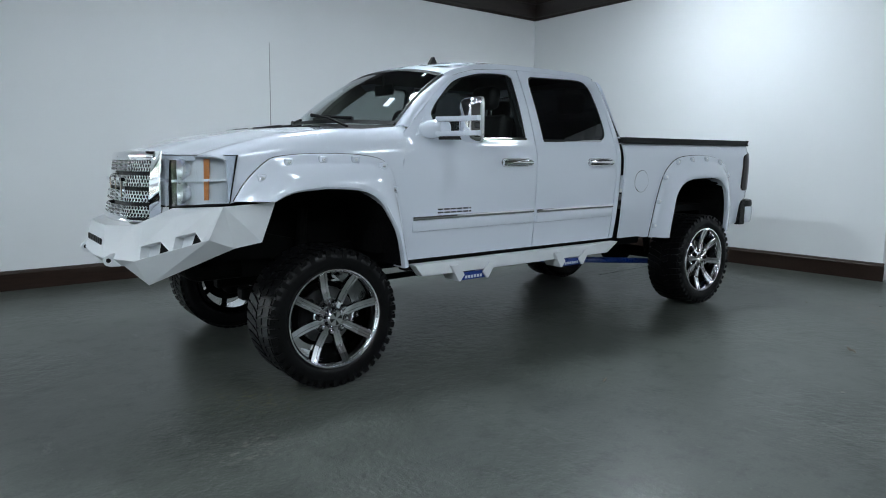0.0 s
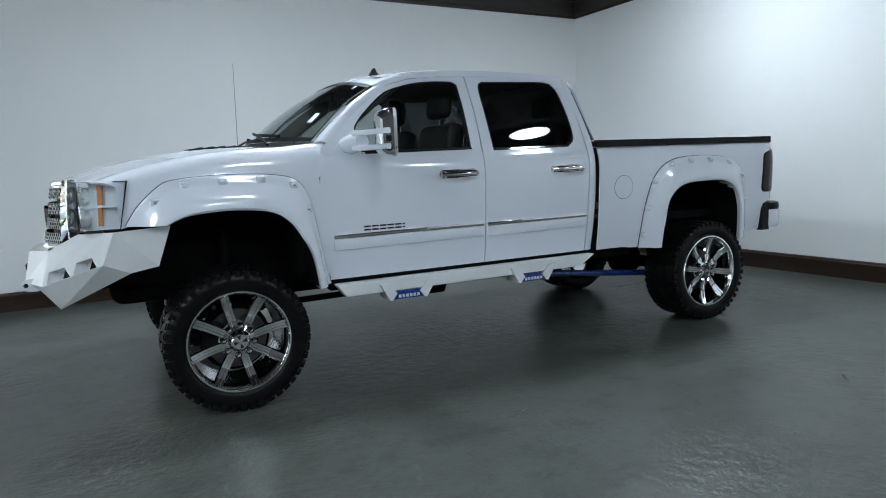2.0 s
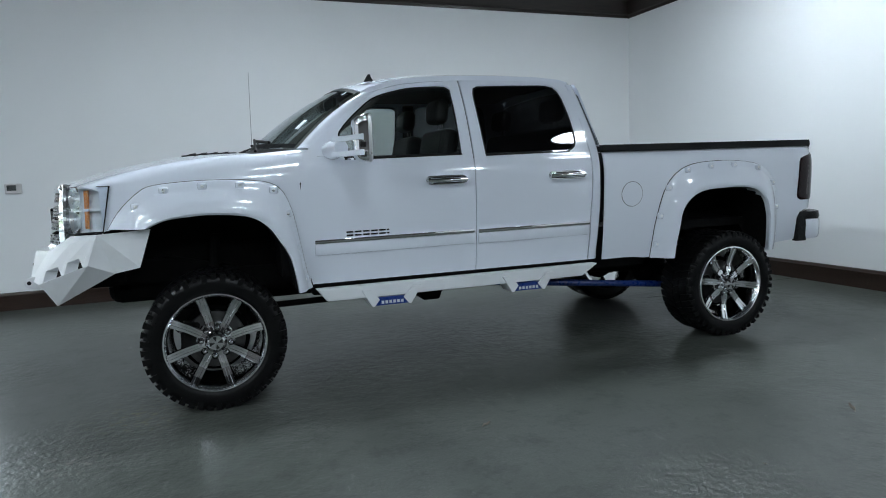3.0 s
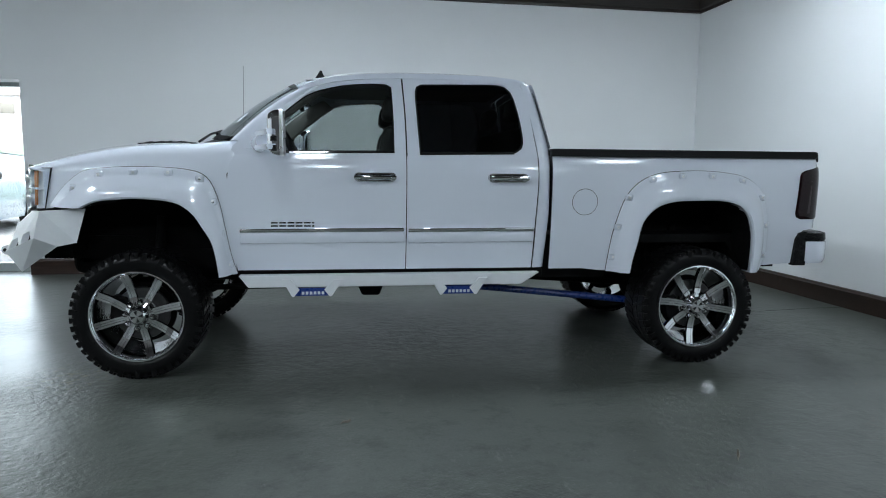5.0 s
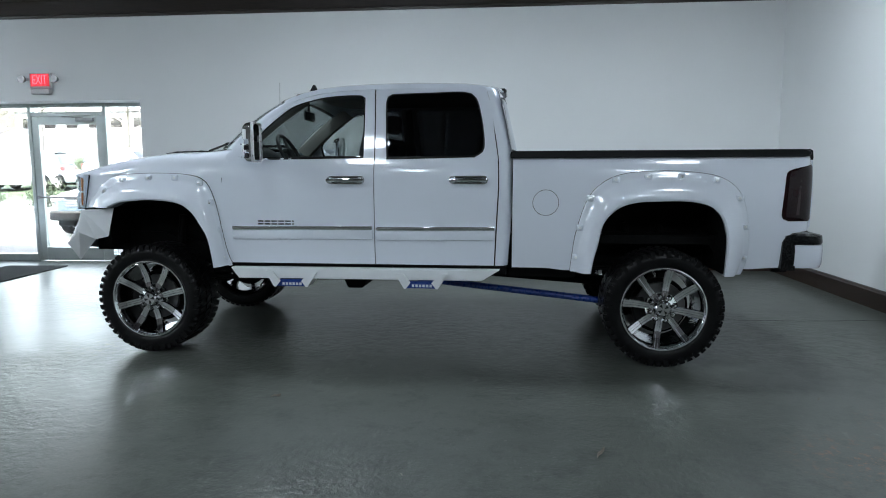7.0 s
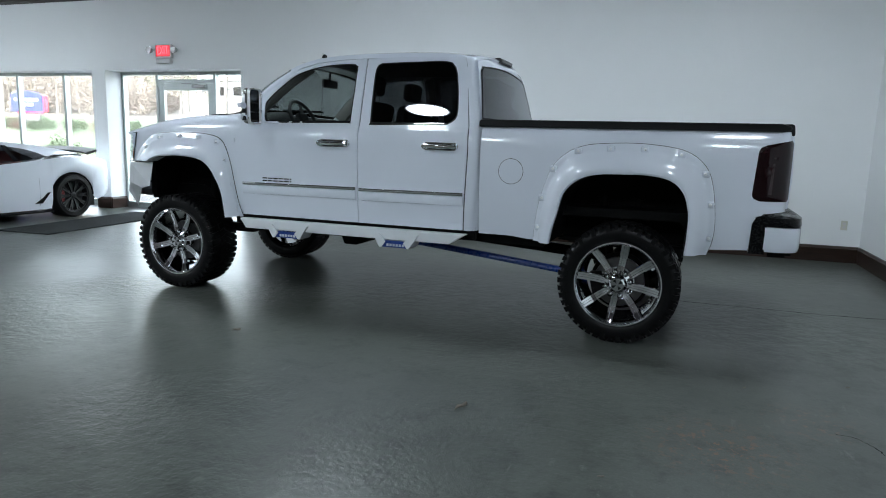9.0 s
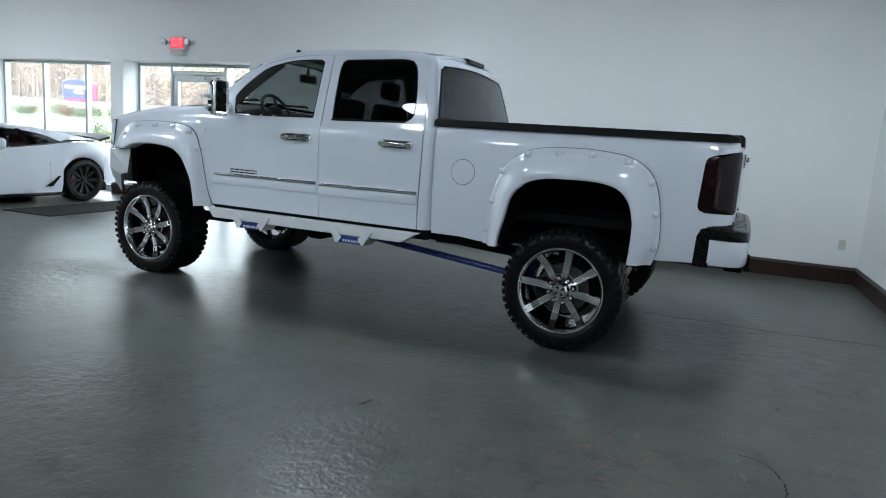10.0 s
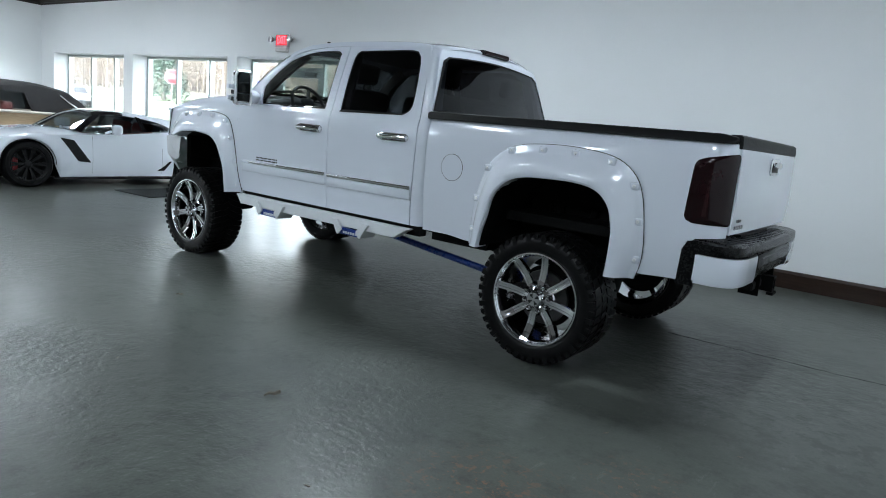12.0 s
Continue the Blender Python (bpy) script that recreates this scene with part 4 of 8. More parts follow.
# nose: lamps, grille
def headlamp():
    def lens(u, v, d=0.0):
        y = 0.108 + (0.462 - 0.108) * u
        if u < 0.12:
            y = 0.108
        x = nose(y) + (0.045 * max(0.0, (0.12 - u) / 0.12)) + (1 - v) * (-0.01)
        z = 1.122 + (1.392 - 1.122) * v - 0.025 * (1 - v) * u
        x += (v - 0.35) * 0.045 * max(0.0, (0.2 - u) / 0.2)
        return Vector((x + 0.004, y - 0.003, z)) + Vector((d * (0.35 + 0.65 * u), d * (1 - u) ** 1.5, 0))
    root = B()
    grid(root, [[lens(u, v, 0.055) for u in np.linspace(0, 1, 16)] for v in np.linspace(0.02, 0.98, 8)])
    body = part("headlamp", root, LAMP_BOWL, truck, "clear headlamp with amber side marker", 60)
    bm = B()
    for v0, v1, u0, u1 in ((0.0, 0.028, 0, 1), (0.985, 1.0, 0, 1), (0, 1, 0, 0.016)):
        grid(bm, [[lens(u, v, -0.004) for u in np.linspace(u0, u1, 14)] for v in np.linspace(v0, v1, 4)])
    thicken(bm, 0.006)
    part("lamp_border", bm, SEAL, body, "black border")
    bm = B()
    grid(bm, [[lens(u, v, 0.03) for u in np.linspace(0.15, 0.205, 5)] for v in np.linspace(0.10, 0.92, 8)])
    thicken(bm, 0.01)
    part("amber_marker", bm, AMBER, body, "amber marker", 40)
    for v0, v1 in ((0.08, 0.46), (0.54, 0.92)):
        bm = B()
        c = lens(0.60, (v0 + v1) / 2, 0.06)
        lathe(bm, [(0.064, -0.050), (0.058, -0.03), (0.034, 0.0), (0.012, 0.012), (0.010, -0.02), (0.0, -0.022)], c, 22, "x")
        part("lamp_bowl", bm, GRILLE_CHROME, body, smooth=50)
    bm = B()
    grid(bm, [[lens(u, v, 0.02) for u in np.linspace(0.04, 0.97, 12)] for v in (0.475, 0.525)])
    thicken(bm, 0.03)
    part("lamp_divider", bm, LAMP_BOWL, body)
    bm = B()
    grid(bm, [[lens(u, v) for u in np.linspace(0.0, 1, 18)] for v in np.linspace(0, 1, 8)])
    part("lamp_lens", bm, GLASS_LAMP, body, smooth=60)
    return both(body)


headlamp()


def grille():
    y0 = 0.520
    root_bm = B()
    def face(y, z, d):
        return Vector((nose(y) - 0.020 - d - 0.075 * (1.40 - z) / 0.40 * min(1.0, max(0.2, (y - 0.4) / 0.3 if y < YC else (2 * YC - y - 0.4) / 0.3)), y, z))
    for ya, yb, za, zb in ((y0, 2 * YC - y0, 1.362, 1.412), (y0, 2 * YC - y0, 0.995, 1.032), (y0 - 0.062, y0 + 0.02, 0.995, 1.412), (2 * YC - y0 - 0.02, 2 * YC - y0 + 0.062, 0.995, 1.412)):
        rows = []
        for z in np.linspace(za, zb, 5):
            rows.append([face(y, z, 0.012 * math.sin(math.pi * (z - za) / (zb - za))) for y in np.linspace(ya, yb, 24)])
        grid(root_bm, rows)
    thicken(root_bm, 0.05, (-1, 0, 0))
    g = part("grille", root_bm, CHROME, truck, "chrome grille with four perforated bars", 40)
    bm = B()
    grid(bm, [[face(y, z, -0.045) for y in np.linspace(y0, 2 * YC - y0, 24)] for z in np.linspace(1.0, 1.40, 6)])
    part("grille_back", bm, SEAL, g)
    for za, zb in ((1.298, 1.360), (1.210, 1.272), (1.122, 1.184), (1.036, 1.096)):
        bm = B()
        nrow = 3
        dz = (zb - za) / nrow
        k = dz / 1.5
        count = int((2 * YC - 2 * y0 - 0.04) / (k * 1.78))
        for j in range(nrow):
            for i in range(count):
                cy = y0 + 0.03 + k * 1.78 * (i + (0.5 if j % 2 else 0.0))
                cz = za + dz * (j + 0.5)
                o, n_, w = [], [], []
                for q in range(6):
                    a = radians(60 * q + 30)
                    o.append(bm.verts.new(face(cy + 1.03 * k * math.cos(a), cz + 1.03 * k * math.sin(a), 0.0)))
                    n_.append(bm.verts.new(face(cy + 0.68 * k * math.cos(a), cz + 0.68 * k * math.sin(a), 0.004)))
                    w.append(bm.verts.new(face(cy + 0.66 * k * math.cos(a), cz + 0.66 * k * math.sin(a), -0.018)))
                for q in range(6):
                    p = (q + 1) % 6
                    bm.faces.new((o[q], o[p], n_[p], n_[q]))
                    bm.faces.new((n_[q], n_[p], w[p], w[q])).material_index = 1
        part("grille_bar", bm, [GRILLE_CHROME, SEAL], g, "perforated chrome bar")
    bm = B()
    for k in range(3):
        ya = YC - 0.21 + 0.15 * k
        for a, b, c, d in ((ya, ya + 0.12, 1.235, 1.258), (ya, ya + 0.025, 1.155, 1.258), (ya, ya + 0.12, 1.140, 1.163)):
            box(bm, nose(YC) - 0.058, nose(YC) - 0.030, a, b, c, d, 0.004, 1)
    part("grille_emblem", bm, CHROME, g, "plain chrome emblem bars")


grille()


def front_bumper():
    """Folded plate bumper with sharp facets, two lamp pockets a side and tow hooks."""
    V = dict(t1=(-0.316, 0.078, 1.128), tc=(-0.605, 0.093, 1.113), t2=(-0.790, 0.400, 1.095), t3=(-0.955, 0.560, 0.998), t4=(-1.000, YC, 1.005), b1=(-0.392, 0.104, 0.902), b2=(-0.535, 0.150, 0.872),
             m1=(-0.675, 0.145, 0.930), m2=(-1.000, 0.440, 0.805), f1=(-1.075, 0.790, 0.985), f2=(-1.110, 0.730, 0.800), f3=(-1.080, YC, 0.985), f4=(-1.115, YC, 0.790), tip=(-0.920, 0.480, 0.655), n1=(-1.02, 0.60, 0.76), lo=(-1.02, YC, 0.70))
    V = {k: Vector(p) for k, p in V.items()}
    bm = B()
    vs = {k: bm.verts.new(p) for k, p in V.items()}
    def f(*ks):
        return bm.faces.new([vs[k] for k in ks])
    f("t1", "tc", "m1", "b2", "b1")
    f("m1", "m2", "tip", "b2")
    f("m2", "f2", "n1", "tip")
    f("t3", "f1", "f2", "m2")
    f("t3", "t4", "f3", "f1")
    f("f1", "f3", "f4", "f2")
    f("n1", "f2", "f4", "lo")
    f("tc", "t2", "t3")
    # the wing plate with two pockets cut through it
    a, b, c, d = V["tc"], V["t3"], V["m2"], V["m1"]
    def at(u, v):
        return (a * (1 - u) + b * u) * (1 - v) + (d * (1 - u) + c * u) * v
    holes = [((0.10, 0.48), (0.62, 0.985)), ((0.53, 0.92), (0.64, 0.985))]
    us = sorted({0.0, 1.0, *(u for h in holes for u in h[0])})
    def quad(u0, u1, v0, v1):
        bm.faces.new([bm.verts.new(at(u0, v0)), bm.verts.new(at(u1, v0)), bm.verts.new(at(u1, v1)), bm.verts.new(at(u0, v1))])
    for i in range(len(us) - 1):
        h = next((h for h in holes if h[0][0] == us[i]), None)
        if h:
            quad(us[i], us[i + 1], 0, h[1][0])
            quad(us[i], us[i + 1], h[1][1], 1)
        else:
            quad(us[i], us[i + 1], 0, 1)
    nrm = (b - a).cross(d - a).normalized()
    if nrm.y > 0:
        nrm.negate()
    pockets = []
    for (u0, u1), (v0, v1) in holes:
        q = [at(u0, v0), at(u1, v0), at(u1, v1), at(u0, v1)]
        deep = [p - nrm * 0.07 for p in q]
        pockets.append((q, deep))
    bmesh.ops.remove_doubles(bm, verts=bm.verts[:], dist=1e-4)
    body = part("front_bumper", bm, WHITE_SATIN, truck, "white folded steel plate bumper")
    o = mirrored(body, "front_bumper_half", body)
    for q, deep in pockets:
        bm = B()
        grid(bm, [q, deep], True)
        p1 = part("lamp_pocket", bm, WHITE_SATIN, body)
        bm = B()
        cap(bm, [bm.verts.new(v) for v in deep])
        p2 = part("pocket_back", bm, WHITE_SATIN, body)
        bm = B()
        cut = q[0].lerp(q[1], 0.36)
        cap(bm, [bm.verts.new(v + nrm * 0.001) for v in (q[0], cut, q[3])])
        thicken(bm, 0.004)
        p3 = part("pocket_gusset", bm, WHITE_SATIN, body)
        bm = B()
        cap(bm, [bm.verts.new(v - nrm * 0.008) for v in (cut, q[3].lerp(q[2], 0.36), q[3])])
        thicken(bm, 0.003)
        p4 = part("pocket_wedge", bm, UNDER, body, "black wedge")
        for p in (p1, p2, p3, p4):
            mirrored(p)
    for y in (0.64,):
        bm = B()
        out = [(-1.03, 0.755), (-1.03, 0.835), (-1.085, 0.832), (-1.118, 0.818), (-1.126, 0.790), (-1.110, 0.766), (-1.085, 0.757)]
        prism(bm, out, lambda p, q, r: (p, r, q), y - 0.012, y + 0.012, 0.005, 2)
        both(part("tow_hook", bm, WHITE_SATIN, body, "white tow hook"))
        bm = B()
        tube(bm, [(-1.096, y - 0.0135, 0.795), (-1.096, y + 0.0135, 0.795)], 0.013, 14)
        both(part("hook_hole", bm, SEAL, body))
    bm = B()
    for k in range(7):
        ya = 0.80 + 0.062 * k
        box(bm, -1.104, -1.094, ya, ya + 0.044, 0.868, 0.905, 0.002, 1)
    part("bumper_badge", bm, BLACK, body, "dark badge bars on the nose")


front_bumper()


# ---- wheels ----
TYRE_R = 0.424


def wheel():
    root = thing("wheel", "chrome eight-spoke wheel with chunky off-road tyre", "wheel")
    bm = B()
    w = 0.32
    prof = [(0.298, 0.004), (0.305, -0.012), (0.325, -0.022), (0.365, -0.026), (0.398, -0.018), (0.412, 0.004), (0.415, 0.03), (0.415, w - 0.05), (0.412, w - 0.024), (0.398, w - 0.002), (0.365, w + 0.006), (0.31, w), (0.298, w - 0.02)]
    lathe(bm, prof, (0, 0, 0), 72, "y")
    part("tyre", bm, RUBBER, root, "black off-road tyre", 50)
    bm = B()
    n = 46
    def lug(a0, a1, r0, r1, y0, y1, skew=0.0):
        pts = []
        for y, sk in ((y0, 0.0), (y1, skew)):
            for a in (a0 + sk, a1 + sk):
                for r in (r0, r1):
                    pts.append(bm.verts.new((r * math.cos(a), y, r * math.sin(a))))
        for q in ((0, 1, 3, 2), (4, 6, 7, 5), (0, 4, 5, 1), (2, 3, 7, 6), (1, 5, 7, 3)):
            bm.faces.new([pts[i] for i in q])
    for k in range(n):
        a = 2 * math.pi * k / n
        s = 2 * math.pi / n
        lug(a, a + s * 0.72, 0.408, TYRE_R, -0.006, 0.075, s * 0.30)
        lug(a + s * 0.5, a + s * 1.22, 0.408, TYRE_R, w - 0.096, w - 0.014, -s * 0.30)
        lug(a + s * 0.30, a + s * 0.94, 0.408, TYRE_R - 0.001, 0.092, 0.155, s * 0.45)
        lug(a + s * 0.0, a + s * 0.64, 0.408, TYRE_R - 0.001, 0.168, 0.225, -s * 0.45)
        if k % 2:
            lug(a, a + s * 0.60, 0.372, 0.418, -0.026, 0.01)
        else:
            lug(a + s * 0.05, a + s * 0.5, 0.388, 0.418, -0.024, 0.01)
    part("tread", bm, RUBBER, root, "blocky tread lugs")
    bm = B()
    lathe(bm, [(0.300, 0.012), (0.303, -0.010), (0.296, -0.018), (0.286, -0.012), (0.278, 0.006), (0.272, 0.05), (0.262, 0.16), (0.255, w - 0.03), (0.290, w - 0.01)], (0, 0, 0), 72, "y")
    part("rim", bm, RIM_CHROME, root, "polished chrome rim barrel", 40)
    bm = B()
    lathe(bm, [(0.3035, 0.004), (0.3045, -0.016), (0.3015, -0.0215), (0.2930, -0.0225), (0.2890, -0.018), (0.2830, 0.004)], (0, 0, 0), 72, "y")
    part("rim_lip", bm, LIP, root, "bright rim lip", 30)
    for k in range(8):
        a = radians(45 * k + 22.5)
        bm = B()
        rows = []
        for u in np.linspace(0, 1, 7):
            r = 0.070 + (0.286 - 0.070) * u
            hw = 0.027 + 0.003 * u
            y = 0.020 - 0.030 * u + 0.045 * math.sin(math.pi * u) * 0.5
            dep = 0.055 - 0.015 * u
            sec = [(-hw, y + 0.013), (-hw * 0.82, y), (-hw * 0.34, y), (-hw * 0.24, y + 0.005), (hw * 0.24, y + 0.005), (hw * 0.34, y), (hw * 0.82, y), (hw, y + 0.013), (hw * 0.8, y + dep), (-hw * 0.8, y + dep)]
            rows.append([Vector((r * math.cos(a) - s * math.sin(a), yy, r * math.sin(a) + s * math.cos(a))) for s, yy in sec])
        vs = grid(bm, rows, True)
        cap(bm, vs[0])
        cap(bm, vs[-1])
        part("spoke", bm, CHROME, root, smooth=25)
    bm = B()
    lathe(bm, [(0.122, 0.075), (0.116, 0.050), (0.096, 0.030), (0.066, 0.018)], (0, 0, 0), 16, "y")
    lathe(bm, [(0.066, 0.020), (0.056, 0.004), (0.052, -0.012), (0.044, -0.020), (0.0, -0.021)], (0, 0, 0), 32, "y")
    part("hub", bm, CHROME, root, smooth=20)
    bm = B()
    for k in range(4):
        a = radians(90 * k + 20)
        pts = [(0.008, 0), (0.040, -0.30), (0.040, 0.30)]
        cap(bm, [bm.verts.new((r * math.cos(a + d), -0.0225, r * math.sin(a + d))) for r, d in pts])
    thicken(bm, 0.001)
    part("hub_emblem", bm, GLOSS_BLACK, root, "black petals on the hub cap")
    for k in range(8):
        a = radians(45 * k)
        c = (0.088 * math.cos(a), 0, 0.088 * math.sin(a))
        bm = B()
        vs = lathe(bm, [(0.021, 0.05), (0.021, 0.020), (0.017, 0.016), (0.015, 0.030)], c, 14, "y")
        cap(bm, vs[-1])
        well = part("lug_well", bm, GLOSS_BLACK, root, "dark lug well")
        bm = B()
        vs = lathe(bm, [(0.0135, 0.04), (0.0135, 0.010), (0.010, 0.004), (0.005, 0.002)], c, 6, "y")
        cap(bm, vs[-1])
        part("lug_nut", bm, CHROME, well)
    bm = B()
    vs = lathe(bm, [(0.06, 0.10), (0.175, 0.10), (0.178, 0.105), (0.178, 0.125), (0.06, 0.13)], (0, 0, 0), 40, "y")
    part("brake_disc", bm, DISC, root, "dark worn brake disc", 40)
    bm = B()
    vs = lathe(bm, [(0.205, 0.150), (0.208, 0.165), (0.150, 0.185), (0.05, 0.19)], (0, 0, 0), 32, "y")
    cap(bm, vs[-1])
    part("backing_plate", bm, UNDER, root, "dark brake backing plate", 40)
    bm = B()
    box(bm, -0.20, -0.10, 0.075, 0.17, -0.08, 0.10, 0.015, 2)
    part("brake_caliper", bm, UNDER, root)
    return root


wh = wheel()
wh.matrix_basis = pose(0, 0, TYRE_R, 0, 8, 0)
for x, y, m in ((3.904, 0.0, pose(3.904, 0, TYRE_R, 0, -14, 0)), (0.0, 2 * YC, pose(0, 2 * YC, TYRE_R, 0, 21, 180)), (3.904, 2 * YC, pose(3.904, 2 * YC, TYRE_R, 0, 3, 180))):
    copy_thing(wh, m)
for o in [o for o in scene.objects if o.type == 'EMPTY' and o.name.split(".")[0] == "wheel"]:
    o.parent = truck
    del o["category"]


# ---- flares ----
FLARE_F = ([(-0.545, 1.139), (-0.475, 1.244), (-0.368, 1.345), (-0.276, 1.384), (-0.011, 1.402), (0.290, 1.390), (0.440, 1.340), (0.512, 1.197), (0.552, 1.001), (0.588, 0.80), (0.622, 0.683)],
           [(-0.330, 1.132), (-0.29, 1.152), (-0.217, 1.178), (-0.10, 1.190), (0.029, 1.195), (0.237, 1.173), (0.349, 1.108), (0.422, 1.003), (0.476, 0.901), (0.502, 0.79), (0.517, 0.672)])
FLARE_R = ([(3.252, 0.668), (3.268, 0.82), (3.293, 0.974), (3.366, 1.198), (3.464, 1.316), (3.605, 1.382), (3.811, 1.404), (4.045, 1.402), (4.275, 1.366), (4.408, 1.277), (4.470, 1.144), (4.503, 0.917), (4.500, 0.771), (4.470, 0.662)],
           [(3.396, 0.668), (3.415, 0.78), (3.441, 0.876), (3.483, 1.039), (3.581, 1.141), (3.703, 1.182), (3.86, 1.192), (4.060, 1.191), (4.205, 1.160), (4.290, 1.080), (4.325, 0.97), (4.333, 0.90), (4.330, 0.755), (4.322, 0.662)])
BOLTS_F = ((-0.385, 1.262), (-0.227, 1.350), (-0.012, 1.366), (0.207, 1.366), (0.405, 1.328), (0.484, 1.175), (0.523, 0.959), (0.571, 0.745))
BOLTS_R = ((3.292, 0.776), (3.316, 0.997), (3.388, 1.212), (3.562, 1.345), (3.788, 1.365), (4.019, 1.368), (4.257, 1.340), (4.418, 1.215), (4.466, 1.011), (4.472, 0.783))


def flare(curves, f, bolts, label):
    n = 64
    o, i = (resample([(a, 0, b) for a, b in c], n) for c in curves)
    def section(p, q):
        w = (0.0, 0.0, 0.05, 0.16, 0.30, 0.55, 0.80, 0.94, 1.0, 1.0, 0.98)
        y0 = f(p.x, p.z)
        ys_ = (y0 + 0.004, y0 - 0.012, y0 - 0.020, y0 - 0.022, y0 - 0.040, 0.034, 0.018, 0.016, 0.026, 0.045, 0.15)
        return [Vector((p.x + (q.x - p.x) * k, y, p.z + (q.z - p.z) * k)) for k, y in zip(w, ys_)]
    bm = B()
    grid(bm, [section(p, q) for p, q in zip(o, i)])
    thicken(bm, 0.006, (0, -1, 0))
    fl = part("wheel_flare", bm, WHITE, truck, label, 42)
    bm = B()
    grid(bm, [[Vector((p.x + (p.x - q.x) * e, f(p.x, p.z) + d, p.z + (p.z - q.z) * e)) for e, d in ((0.0, 0.0), (0.0, -0.006), (0.016, -0.004), (0.016, 0.002))] for p, q in zip(o, i)])
    part("flare_gasket", bm, SEAL, fl, "thin black gasket")
    for x, z in bolts:
        y = f(x, z) - 0.027
        bm = B()
        box(bm, x - 0.027, x + 0.027, y - 0.008, y + 0.02, z - 0.023, z + 0.023, 0.011, 3)
        part("bolt_pad", bm, WHITE, fl, smooth=40)
        bm = B()
        vs = lathe(bm, [(0.0105, 0.0), (0.0105, -0.0075), (0.0080, -0.0095), (0.0050, -0.0095), (0.0050, -0.005)], (x, y - 0.003, z), 12, "y")
        cap(bm, vs[-1])
        part("bolt", bm, GRILLE_CHROME, fl, smooth=40)
    return both(fl)


flare(FLARE_F, side, BOLTS_F, "white front wheel flare with pocket bolts")
flare(FLARE_R, bed_skin, BOLTS_R, "white rear wheel flare with pocket bolts")


def wells():
    for arc, x0, x1 in ((FLARE_F[1], -0.36, 0.55), (FLARE_R[1], 3.38, 4.35)):
        p = resample([(a, 0, b) for a, b in arc], 30)
        bm = B()
        grid(bm, [[Vector((q.x, y, q.z + 0.012)) for q in p] for y in (0.055, 0.30, 0.62)])
        rows = [[Vector((q.x, 0.62, z0 + (q.z + 0.012 - z0) * k)) for q in p] for k, z0 in ((0, 0.62), (1, 0.62))]
        grid(bm, rows)
        thicken(bm, 0.006)
        both(part("wheel_well", bm, UNDER, truck, "black wheel well liner"))


wells()


